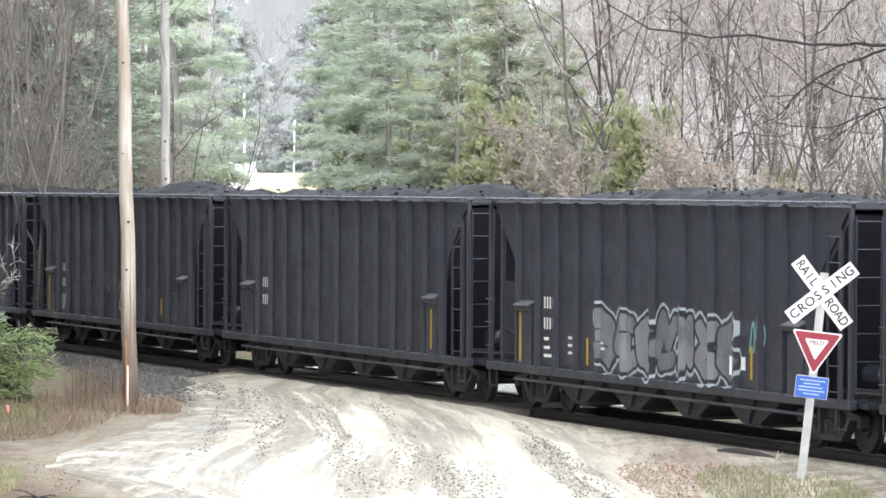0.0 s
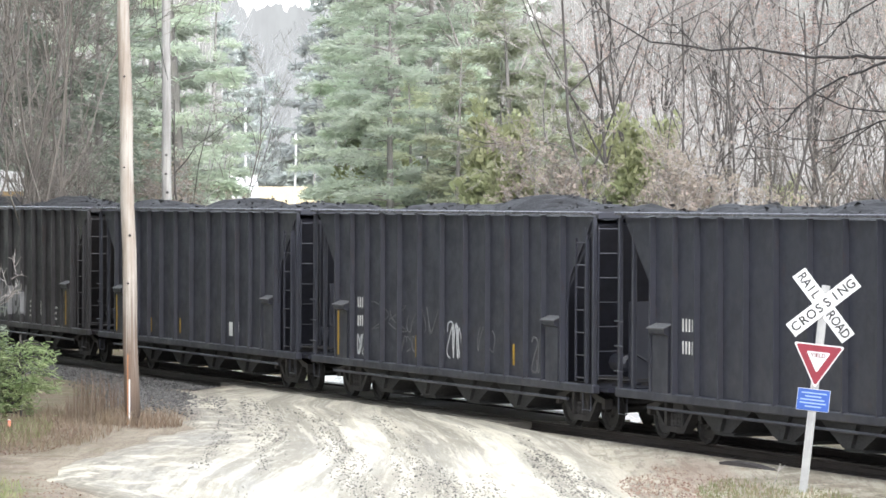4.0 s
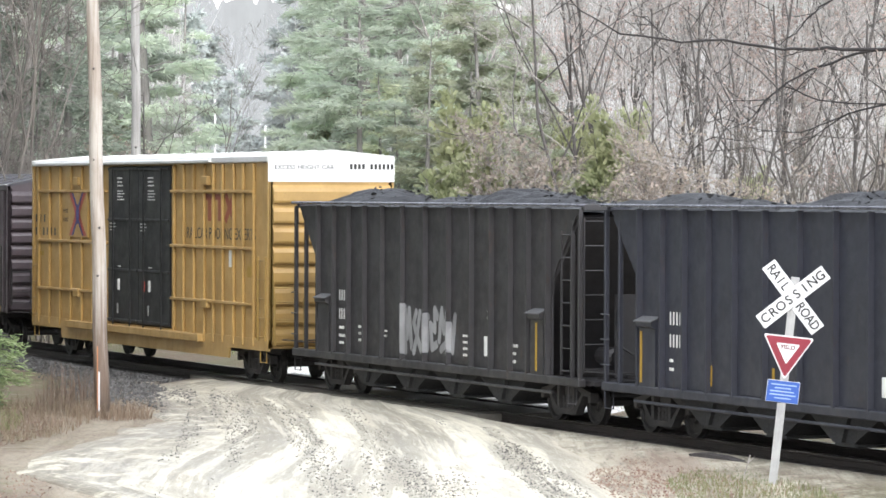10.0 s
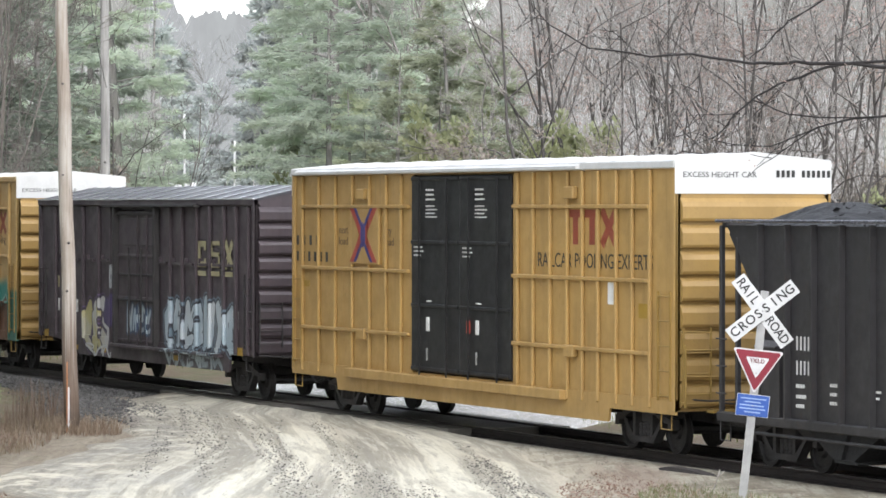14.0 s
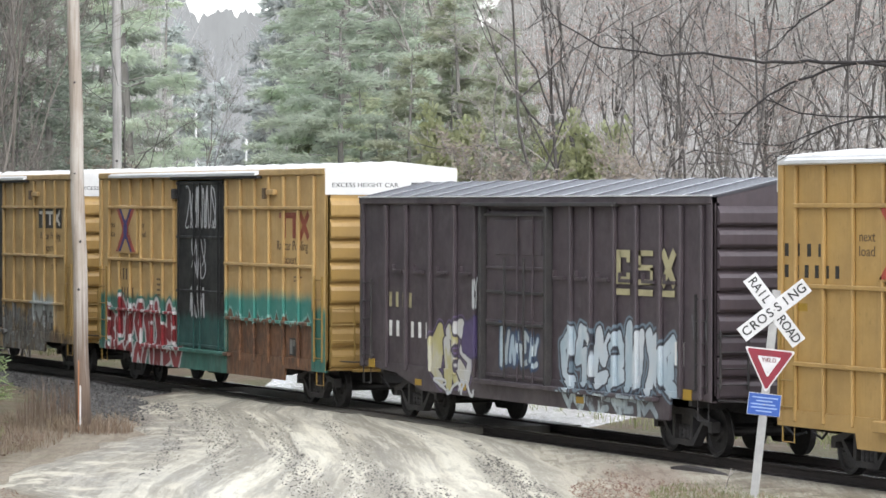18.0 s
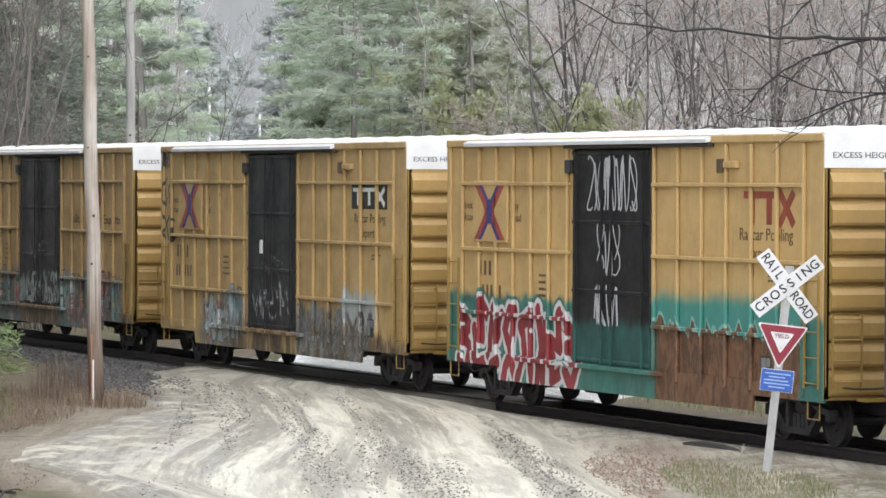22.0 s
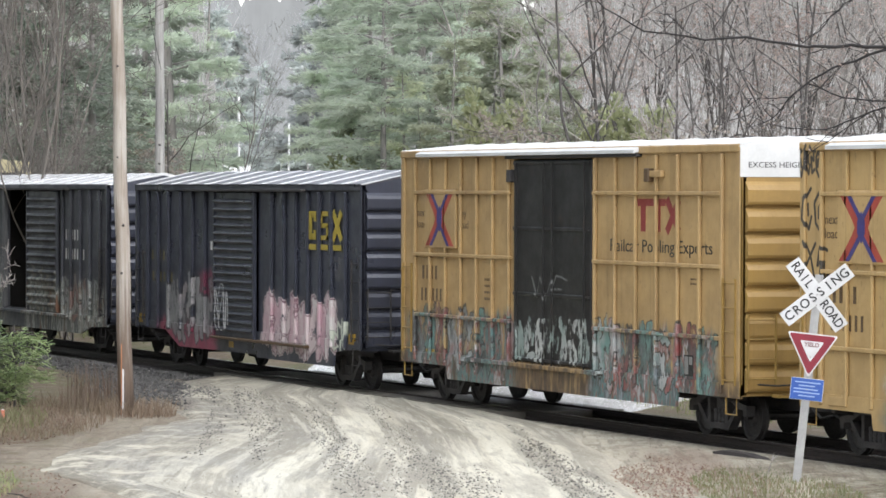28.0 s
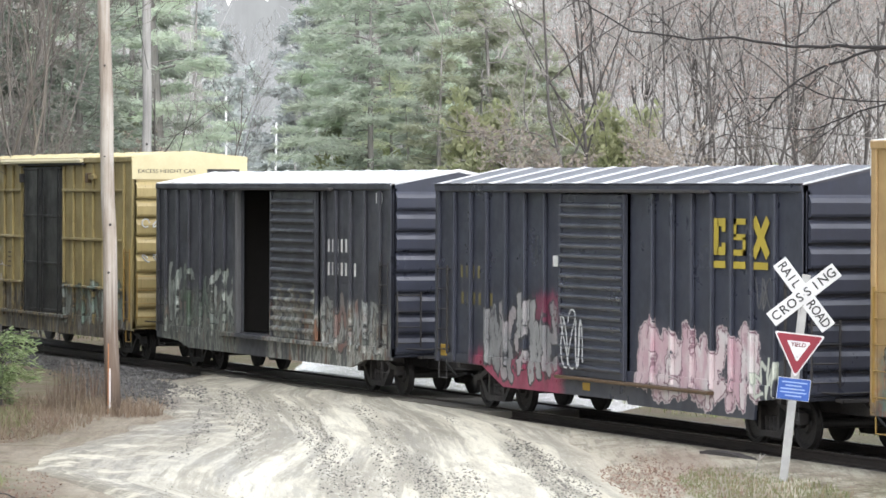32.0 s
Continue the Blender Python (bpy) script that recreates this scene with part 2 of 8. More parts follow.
def sprayed(n, c, x, z, forms, x0, x1, z0, z1, w, fills, line, edge=0.05, halo=None, rim=0.1, wobble=0.12, fade=0.0, i=0, after=0.0):
    """A row of fat sprayed forms over whatever the colour was: halo, outline and filling, one form over the next."""
    rnd = random.Random(forms + str(i))
    wob = [n.math("MULTIPLY", n.math("SUBTRACT", n.noise(1.6 if wobble < 0.2 else 2.8, 3, 0.6, (1, 0.2, 1), 13.0 * k + i), 0.5), wobble * 2) for k in (1, 2)]
    cv = n.t.nodes.new("ShaderNodeCombineXYZ")
    n.put(cv.inputs[0], n.math("ADD", x, wob[0]))
    n.put(cv.inputs[1], n.math("ADD", z, wob[1]))
    pitch, dists = (x1 - x0) / len(forms), []
    for k, ch in enumerate(forms):
        last = n.math("ADD", n.math("MULTIPLY", dists[-1] if dists else after, 1e-7), 9.0)
        flip, drop = ch in "esrkn", rnd.random() < 0.4
        ox, oz, wide, tall = x0 + k * pitch - 0.04 * pitch, z0 + rnd.uniform(0, 0.12) * (z1 - z0), pitch * rnd.uniform(1.0, 1.16), (z1 - z0) * rnd.uniform(0.84, 1.0)
        for run in FORMS[ch]:
            run = [((1 - a if flip else a), (1 - b if drop else b)) for a, b in run]
            for p, q in zip(run, run[1:]):
                g = n.t.nodes.new("ShaderNodeGroup")
                g.node_tree = STROKE
                n.put(g.inputs["P"], cv.outputs[0])
                g.inputs["A"].default_value = (ox + p[0] * wide, oz + p[1] * tall, 0)
                g.inputs["B"].default_value = (ox + q[0] * wide, oz + q[1] * tall, 0)
                n.put(g.inputs["Last"], last)
                last = g.outputs[0]
        dists.append(last)
    worn = n.span(n.noise(3.0, 5, 0.75, (1, 1, 0.6), 3.0 + i), 0.30 + fade * 0.25, 0.42 + fade * 0.25) if fade else 1.0
    if halo:
        near = dists[0]
        for d in dists[1:]:
            near = n.math("MINIMUM", near, d)
        c = n.mix(n.math("MULTIPLY", n.span(near, w + edge + rim * 1.15, w + edge + rim * 0.75), worn), c, halo)
    shade = n.span(n.noise(1.0, 4, 0.65, (1.6, 1, 1.0), 7.0 + i), 0.36, 0.62)
    for k, d in enumerate(dists):
        a, b = fills[k % len(fills)], fills[(k + 1) % len(fills)]
        c = n.mix(n.math("MULTIPLY", n.span(d, w + edge + 0.012, w + edge - 0.012), worn), c, line)
        c = n.mix(n.math("MULTIPLY", n.span(d, w + 0.012, w - 0.012), worn), c, n.mix(shade, a, b))
    return c, dists[-1]


def flames(n, c, x, z, x0, x1, top, drop, pitch, colour, rim):
    """A sprayed field that hangs down in ragged tongues from a level, each tongue edged with a paler line."""
    wave = n.math("PINGPONG", n.math("ADD", n.math("MULTIPLY", x, 1.0 / pitch), n.math("MULTIPLY", n.noise(1.0, 3, 0.6, (2.2, 1, 0.1), 19.0), 4.0)), 1.0)
    low = n.math("SUBTRACT", top, n.math("MULTIPLY", n.math("ADD", wave, n.math("MULTIPLY", n.noise(1.0, 2, 0.5, (1.3, 1, 0.1), 29.0), 1.2)), drop * 0.6))
    inside = n.math("MULTIPLY", n.span(x, x0 - 0.04, x0 + 0.04), n.span(x, x1 + 0.04, x1 - 0.04))
    above = n.math("MULTIPLY", inside, n.span(n.math("ADD", z, n.math("MULTIPLY", n.noise(1.0, 4, 0.6, (3, 1, 0.8), 3.0), 0.4)), top + 0.55, top + 0.2))
    c = n.mix(n.math("MULTIPLY", above, n.span(n.math("SUBTRACT", z, low), -0.02, 0.02)), c, colour)
    gap = n.math("ABSOLUTE", n.math("SUBTRACT", z, low))
    return n.mix(n.math("MULTIPLY", inside, n.span(gap, 0.045, 0.02)), c, rim)


def carpaint(name, a, b, zones=(), rust=(0.09, 0.045, 0.025), grime=0.35, rough=0.5, rusty=0.25, tags=(), flame=None):
    """Old car paint, streaked by rain, with rust and dirt, and sprayed fields: (x0, x1, z0, z1, ragged edge, colour stops)."""
    n = Nodes(name)
    x, y, z = n.split()
    streak = n.noise(1.0, 5, 0.65, (5, 5, 0.35))
    blotch = n.noise(0.9, 5, 0.7)
    grain = n.noise(30, 3, 0.7)
    c = n.mix(n.span(blotch, 0.35, 0.7), a, b)
    c = n.mix(n.math("MULTIPLY", n.span(streak, 0.5, 0.75), grime), c, tuple(v * 0.3 for v in a))
    c = n.mix(n.math("MULTIPLY", n.span(n.noise(2.2, 6, 0.75, (1.6, 1.6, 0.7), 7.0), 0.58, 0.72), rusty), c, rust)
    spots = n.noise(7.0, 5, 0.75, (1.0, 1.0, 0.6), 13.0)
    c = n.mix(n.math("MULTIPLY", n.span(spots, 0.60, 0.68), min(0.75, 0.15 + rusty * 1.6)), c, tuple(v * 0.35 + w * 0.25 for v, w in zip(a, rust)))
    runs = n.noise(1.0, 4, 0.7, (14, 14, 0.25), 21.0)
    c = n.mix(n.math("MULTIPLY", n.span(runs, 0.55, 0.72), grime), c, tuple(v * 0.45 + w * 0.2 for v, w in zip(a, rust)))
    for i, (x0, x1, z0, z1, edge, stops, *cells) in enumerate(zones):
        jag = n.math("MULTIPLY", n.math("SUBTRACT", n.noise(1.0, 3, 0.6, (4.5, 1, 0.5), 3.0 * i + 1), 0.5), edge * 2)
        xe = n.math("ADD", x, n.math("MULTIPLY", n.math("SUBTRACT", n.noise(2.5, 3, 0.6, (0.4, 1, 1.5), 5.0 * i), 0.5), edge))
        ze = n.math("ADD", z, jag)
        soft = 0.05 + edge * 0.5
        m = n.math("MULTIPLY", n.span(xe, x0 - soft, x0 + soft), n.span(xe, x1 + soft, x1 - soft))
        m = n.math("MULTIPLY", m, n.math("MULTIPLY", n.span(ze, z0 - 0.03, z0 + 0.03), n.span(ze, z1 + 0.03 + edge * 0.3, z1 - 0.03 - edge * 0.3)))
        if edge > 0.38:
            m = n.math("MULTIPLY", m, n.span(n.noise(1.0, 4, 0.7, (3.2, 1, 0.5), 8.0 * i + 5), 0.34, 0.5))
        if len(stops) > 1:
            field = n.ramp(n.noise(1.3, 4, 0.65, (2.6, 1, 0.9), 11.0 * i + 2), stops)
        else:
            field = n.mix(n.span(n.noise(1.5, 5, 0.7, (2, 1, 0.6), 4.0), 0.35, 0.7), stops[0][1], tuple(v * 0.55 for v in stops[0][1]))
        if cells:
            # sprayed blocks: cells of one colour each, with a painted outline
            line, width, sx, sz = cells
            warp = n.math("MULTIPLY", n.math("SUBTRACT", n.noise(1.0, 2, 0.5, (2.2, 1, 2.2), 6.0 + i), 0.5), 0.75)
            cv = n.t.nodes.new("ShaderNodeCombineXYZ")
            n.put(cv.inputs[0], n.math("ADD", n.math("MULTIPLY", x, sx), warp))
            n.put(cv.inputs[1], n.math("ADD", n.math("MULTIPLY", z, sz), warp))
            vor = []
            for feature in ("F1", "DISTANCE_TO_EDGE"):
                v = n.t.nodes.new("ShaderNodeTexVoronoi")
                v.voronoi_dimensions, v.feature = "2D", feature
                v.inputs["Scale"].default_value = 1.0
                n.put(v.inputs["Vector"], cv.outputs[0])
                vor.append(v)
            field = n.mix(0.35, n.ramp(vor[0].outputs["Color"], stops, True), field)
            field = n.mix(n.span(vor[1].outputs["Distance"], width, width * 0.6), field, line)
        c = n.mix(m, c, field)
    if flame:
        c = flames(n, c, x, z, *flame)
    after = 0.0
    for i, tag in enumerate(tags):
        c, after = sprayed(n, c, x, z, i=i, after=after, **tag)
    c = n.mix(n.math("MULTIPLY", grain, 0.18), c, tuple(v * 0.4 for v in a))
    return n.done(c, n.span(blotch, 0.3, 0.7, rough - 0.12, rough + 0.15), 0.0, grain, 0.12, 0.004)

MIXED = [(0.0, (0.04, 0.045, 0.05)), (0.34, (0.22, 0.27, 0.30)), (0.43, (0.07, 0.08, 0.085)), (0.49, (0.10, 0.20, 0.20)), (0.55, (0.20, 0.07, 0.06)), (0.61, (0.36, 0.38, 0.39)), (0.68, (0.16, 0.11, 0.06))]
GREYS = [(0.0, (0.05, 0.05, 0.05)), (0.38, (0.20, 0.20, 0.205)), (0.48, (0.09, 0.07, 0.05)), (0.55, (0.03, 0.03, 0.035)), (0.63, (0.22, 0.16, 0.08))]
MUD = [(0.0, (0.10, 0.062, 0.035)), (0.45, (0.06, 0.04, 0.027)), (0.55, (0.13, 0.085, 0.05)), (0.65, (0.045, 0.032, 0.024))]
HOPPER, HOPPER2 = (0.0285, 0.0300, 0.0415), (0.0195, 0.0208, 0.0295)
YELLOW, YELLOW2 = (0.335, 0.21, 0.066), (0.27, 0.17, 0.056)
M = {
    "hopper": carpaint("black_hopper_paint", HOPPER, HOPPER2, rusty=0.22, rough=0.45),
    "hopper_grey_spray": carpaint("black_hopper_paint_sprayed_grey", HOPPER, HOPPER2, rusty=0.2, rough=0.45, tags=[
        dict(forms="esoaiko", x0=5.1, x1=10.9, z0=1.0, z1=2.0, w=0.15, fills=[(0.15, 0.155, 0.165), (0.10, 0.104, 0.11), (0.19, 0.195, 0.20)], line=(0.016, 0.017, 0.02), edge=0.07, halo=(0.30, 0.345, 0.36), rim=0.05)]),
    "hopper_white_spray": carpaint("brown_black_hopper_paint_sprayed_white", (0.031, 0.029, 0.031), (0.022, 0.0205, 0.022), rusty=0.35, rough=0.5, tags=[
        dict(forms="nkisan", x0=6.3, x1=9.05, z0=0.98, z1=1.95, w=0.085, fills=[(0.30, 0.30, 0.305), (0.20, 0.20, 0.205)], line=(0.016, 0.016, 0.018), edge=0.03, wobble=0.06)]),
    "bay": surface("black_bay_steel", (0.017, 0.0172, 0.019), (0.025, 0.024, 0.025), 3, 0.75, 0.0, 25, 0.3),
    "under": surface("grimy_underframe", (0.030, 0.028, 0.0285), (0.042, 0.037, 0.036), 3, 0.75, 0.0, 25, 0.4),
    "wheel": surface("worn_wheel_steel", (0.028, 0.025, 0.024), (0.018, 0.016, 0.016), 5, 0.6, 0.3, 30),
    "coal": surface("wet_coal", (0.008, 0.008, 0.009), (0.018, 0.018, 0.020), 6, 0.6, 0.0, 30, 0.5, 0.02),
    "white": surface("white_paint", (0.78, 0.78, 0.76), (0.62, 0.61, 0.58), 2, 0.55, 0.0, 30, 0.05),
    "roofwhite": surface("white_roof_paint", (0.64, 0.64, 0.635), (0.55, 0.55, 0.54), 0.8, 0.4, 0.0, 20, 0.05),
    "creamroof": surface("cream_roof_paint", (0.60, 0.53, 0.33), (0.52, 0.45, 0.27), 0.8, 0.45, 0.0, 20, 0.05),
    "roofdark": surface("dark_wet_roof", (0.04, 0.039, 0.048), (0.065, 0.064, 0.072), 1.5, 0.4, 0.0, 20, 0.08),
    "roofwet": surface("wet_dark_roof_sheet", (0.10, 0.10, 0.115), (0.16, 0.16, 0.17), 0.9, 0.2, 0.2, 20, 0.05),
    "roofgalv": surface("galvanised_roof_and_glint", (0.72, 0.72, 0.73), (0.55, 0.55, 0.56), 1.2, 0.25, 0.1, 20, 0.08),
    "yellow": carpaint("bright_yellow_paint", YELLOW, YELLOW2, rusty=0.06, grime=0.12),
    "y_b1": carpaint("yellow_side_paint", (0.42, 0.262, 0.088), (0.345, 0.216, 0.075), rusty=0.15, grime=0.3),
    "y_b2": carpaint("yellow_side_sprayed_red_teal_brown", (0.52, 0.345, 0.142), (0.44, 0.29, 0.122), [
        (0.0, 15.75, 0.0, 2.1, 0.24, [(0, (0.03, 0.18, 0.155))]),
        (9.4, 14.75, 0.0, 2.0, 0.05, [(0.0, (0.13, 0.056, 0.03)), (0.42, (0.08, 0.034, 0.02)), (0.5, (0.18, 0.085, 0.045)), (0.58, (0.05, 0.024, 0.017)), (0.7, (0.13, 0.06, 0.034))])], rusty=0.12, grime=0.25,
        flame=(9.35, 14.8, 2.14, 0.50, 0.30, (0.035, 0.22, 0.19), (0.20, 0.40, 0.37)),
        tags=[dict(forms="esakrise", x0=0.55, x1=6.25, z0=0.4, z1=1.95, w=0.125, fills=[(0.26, 0.018, 0.034), (0.17, 0.012, 0.022)], line=(0.55, 0.54, 0.55), edge=0.085, halo=(0.03, 0.15, 0.13), rim=0.06)]),
    "y_b3": carpaint("yellow_side_sprayed_grey", (0.47, 0.318, 0.136), (0.375, 0.252, 0.109), [(2.9, 5.9, 0.0, 1.55, 0.45, MIXED), (5.0, 15.6, 0.0, 1.05, 0.42, MUD), (9.2, 13.4, 0.1, 1.5, 0.45, GREYS), (11.9, 13.9, 1.2, 1.95, 0.34, [(0, (0.42, 0.46, 0.46))])], rusty=0.28, grime=0.35, tags=[
        dict(forms="wsn", x0=3.1, x1=5.8, z0=0.6, z1=1.7, w=0.12, fills=[(0.36, 0.42, 0.44), (0.42, 0.44, 0.43), (0.10, 0.17, 0.19)], line=(0.04, 0.045, 0.05), edge=0.04, fade=0.35, wobble=0.2),
        dict(forms="nawekr", x0=9.3, x1=13.6, z0=0.55, z1=1.55, w=0.09, fills=[(0.05, 0.05, 0.052), (0.16, 0.17, 0.18), (0.07, 0.055, 0.04)], line=(0.24, 0.25, 0.25), edge=0.03, fade=0.4, wobble=0.2),
        dict(forms="ooso", x0=-0.05, x1=0.62, z0=4.45, z1=5.0, w=0.02, fills=[(0.025, 0.025, 0.026)], line=(0.03, 0.03, 0.03), edge=0.012, wobble=0.04),
        dict(forms="oo", x0=0.05, x1=0.75, z0=3.55, z1=4.35, w=0.02, fills=[(0.025, 0.025, 0.026)], line=(0.03, 0.03, 0.03), edge=0.012, wobble=0.04),
        dict(forms="ks", x0=0.05, x1=0.95, z0=2.75, z1=3.45, w=0.02, fills=[(0.025, 0.025, 0.026)], line=(0.03, 0.03, 0.03), edge=0.012, wobble=0.04)]),
    "y_b4": carpaint("yellow_side_sprayed_mixed", (0.415, 0.278, 0.124), (0.315, 0.209, 0.096), [(0.0, 15.6, 0.0, 1.0, 0.42, MUD), (0.3, 5.9, 0.1, 1.8, 0.45, MIXED), (9.4, 14.6, 0.1, 1.8, 0.45, MIXED)], rusty=0.22, grime=0.35, tags=[
        dict(forms="wnkwasni", x0=0.45, x1=5.85, z0=0.62, z1=1.9, w=0.075, fills=[(0.30, 0.33, 0.34), (0.06, 0.065, 0.07), (0.12, 0.24, 0.23), (0.20, 0.07, 0.07)], line=(0.025, 0.025, 0.028), edge=0.035, fade=0.4, wobble=0.3),
        dict(forms="wnawskin", x0=9.6, x1=14.6, z0=0.62, z1=1.95, w=0.075, fills=[(0.14, 0.26, 0.24), (0.34, 0.36, 0.36), (0.24, 0.06, 0.06), (0.07, 0.07, 0.075)], line=(0.03, 0.03, 0.03), edge=0.035, fade=0.4, wobble=0.3)]),
    "y_b5": carpaint("dull_yellow_side_paint", (0.36, 0.285, 0.125), (0.275, 0.215, 0.097), [(4.0, 15.5, 0.1, 1.7, 0.45, GREYS)], rusty=0.3, grime=0.4, tags=[
        dict(forms="nsawe", x0=9.7, x1=14.9, z0=0.7, z1=1.85, w=0.10, fills=[(0.30, 0.33, 0.31), (0.06, 0.07, 0.06), (0.16, 0.22, 0.19)], line=(0.035, 0.035, 0.03), edge=0.04, fade=0.3, wobble=0.22)]),
    "door_black": carpaint("black_door_paint", (0.013, 0.0128, 0.014), (0.009, 0.009, 0.010), rusty=0.12),
    "door_b2": carpaint("black_door_sprayed_teal", (0.008, 0.0076, 0.0085), (0.005, 0.005, 0.0055), [(5.0, 10.0, 0.0, 1.75, 0.3, [(0, (0.02, 0.09, 0.08))])], rusty=0.15),
    "door_b3": carpaint("black_door_paint_worn", (0.0165, 0.0165, 0.0185), (0.011, 0.011, 0.0125), rusty=0.2, tags=[
        dict(forms="wsn", x0=6.5, x1=8.9, z0=1.1, z1=1.95, w=0.032, fills=[(0.40, 0.41, 0.41)], line=(0.10, 0.105, 0.11), edge=0.02, fade=0.35, wobble=0.25),
        dict(forms="ne", x0=7.0, x1=8.6, z0=2.05, z1=2.7, w=0.02, fills=[(0.22, 0.23, 0.23)], line=(0.05, 0.05, 0.05), edge=0.01, fade=0.6, wobble=0.25)]),
    "door_b4": carpaint("black_door_sprayed_white", (0.0165, 0.0155, 0.0155), (0.011, 0.0105, 0.0105), rusty=0.25, tags=[
        dict(forms="wanwikn", x0=6.0, x1=9.4, z0=0.98, z1=1.85, w=0.075, fills=[(0.40, 0.42, 0.40), (0.20, 0.26, 0.24), (0.36, 0.37, 0.36)], line=(0.02, 0.02, 0.02), edge=0.03, fade=0.35, wobble=0.22),
        dict(forms="ws", x0=6.7, x1=8.6, z0=2.1, z1=2.75, w=0.018, fills=[(0.18, 0.185, 0.18)], line=(0.03, 0.03, 0.03), edge=0.01, fade=0.5)]),
    "brown": carpaint("dark_brown_car_paint", (0.071, 0.055, 0.062), (0.053, 0.041, 0.047), rusty=0.2, grime=0.35, tags=[
        dict(forms="oae", x0=3.75, x1=5.75, z0=0.72, z1=2.0, w=0.15, fills=[(0.46, 0.44, 0.36), (0.42, 0.38, 0.17), (0.50, 0.50, 0.50)], line=(0.05, 0.04, 0.06), edge=0.05, halo=(0.12, 0.085, 0.16), rim=0.03),
        dict(forms="o", x0=5.25, x1=6.15, z0=1.42, z1=1.98, w=0.17, fills=[(0.075, 0.055, 0.13)], line=(0.05, 0.04, 0.085), edge=0.03),
        dict(forms="nwsa", x0=7.15, x1=8.95, z0=1.2, z1=1.98, w=0.055, fills=[(0.36, 0.45, 0.52), (0.45, 0.50, 0.52)], line=(0.035, 0.06, 0.11), edge=0.06, wobble=0.08),
        dict(forms="osaenio", x0=9.85, x1=14.7, z0=0.98, z1=2.08, w=0.13, fills=[(0.46, 0.52, 0.56), (0.34, 0.42, 0.47), (0.50, 0.53, 0.55)], line=(0.035, 0.035, 0.045), edge=0.05, halo=(0.14, 0.19, 0.23), rim=0.05, wobble=0.14),
        dict(forms="wssn", x0=10.0, x1=14.1, z0=0.58, z1=0.92, w=0.07, fills=[(0.42, 0.48, 0.50), (0.22, 0.26, 0.29)], line=(0.04, 0.04, 0.05), edge=0.03, fade=0.3)]),
    "blue": carpaint("dark_blue_car_paint", (0.043, 0.047, 0.066), (0.031, 0.034, 0.048), [
        (1.9, 6.2, 0.4, 1.1, 0.3, [(0, (0.30, 0.05, 0.10))]), (4.7, 6.1, 1.6, 2.3, 0.3, [(0, (0.20, 0.05, 0.09))])], rusty=0.08, grime=0.25, rough=0.36, tags=[
        dict(forms="wkans", x0=2.5, x1=6.0, z0=0.62, z1=2.25, w=0.12, fills=[(0.30, 0.30, 0.30), (0.20, 0.20, 0.205), (0.34, 0.30, 0.31)], line=(0.035, 0.035, 0.04), edge=0.05, fade=0.2, wobble=0.25),
        dict(forms="wkanwsin", x0=9.45, x1=14.1, z0=0.6, z1=1.85, w=0.115, fills=[(0.60, 0.50, 0.51), (0.50, 0.33, 0.37), (0.62, 0.58, 0.57)], line=(0.20, 0.11, 0.14), edge=0.035, halo=(0.50, 0.42, 0.42), rim=0.04, wobble=0.26, fade=0.15),
        dict(forms="sn", x0=13.9, x1=14.85, z0=0.78, z1=1.5, w=0.03, fills=[(0.55, 0.58, 0.50)], line=(0.2, 0.22, 0.2), edge=0.012)]),
    "dkgreen": carpaint("dark_grey_green_car_paint", (0.054, 0.056, 0.068), (0.038, 0.040, 0.048), [
        (0.3, 5.9, 0.1, 1.9, 0.5, [(0.0, (0.15, 0.16, 0.13)), (0.42, (0.06, 0.065, 0.06)), (0.49, (0.24, 0.25, 0.22)), (0.55, (0.08, 0.09, 0.08)), (0.62, (0.20, 0.16, 0.13))]),
        (8.0, 15.4, 0.1, 1.7, 0.5, [(0.0, (0.26, 0.27, 0.25)), (0.42, (0.09, 0.10, 0.09)), (0.48, (0.38, 0.38, 0.35)), (0.56, (0.13, 0.11, 0.09)), (0.62, (0.20, 0.10, 0.06))])], rusty=0.2, grime=0.3, tags=[
        dict(forms="nswok", x0=0.8, x1=5.7, z0=0.95, z1=2.4, w=0.085, fills=[(0.16, 0.19, 0.17), (0.36, 0.38, 0.35), (0.07, 0.10, 0.07)], line=(0.03, 0.032, 0.03), edge=0.04, fade=0.35, wobble=0.25),
        dict(forms="saws", x0=11.3, x1=15.0, z0=0.75, z1=2.05, w=0.07, fills=[(0.34, 0.36, 0.35), (0.18, 0.18, 0.17), (0.22, 0.12, 0.10)], line=(0.035, 0.035, 0.034), edge=0.035, fade=0.35, wobble=0.25),
        dict(forms="aw", x0=8.4, x1=11.1, z0=1.0, z1=2.3, w=0.11, fills=[(0.34, 0.35, 0.32), (0.16, 0.14, 0.11)], line=(0.05, 0.045, 0.04), edge=0.03, fade=0.5, wobble=0.25)]),
    "red": plain("logo_red", (0.22, 0.032, 0.03)), "navy": plain("logo_navy", (0.045, 0.04, 0.17)), "orange": plain("logo_orange", (0.36, 0.06, 0.04)),
    "maroon": plain("faded_red", (0.26, 0.055, 0.03)), "ink": plain("black_lettering", (0.02, 0.02, 0.02)), "brownink": plain("faded_lettering", (0.10, 0.06, 0.03)),
    "gold": plain("yellow_lettering", (0.44, 0.34, 0.05)), "creamink": plain("cream_lettering", (0.38, 0.34, 0.2)), "warn": plain("yellow_reflector", (0.36, 0.22, 0.025)),
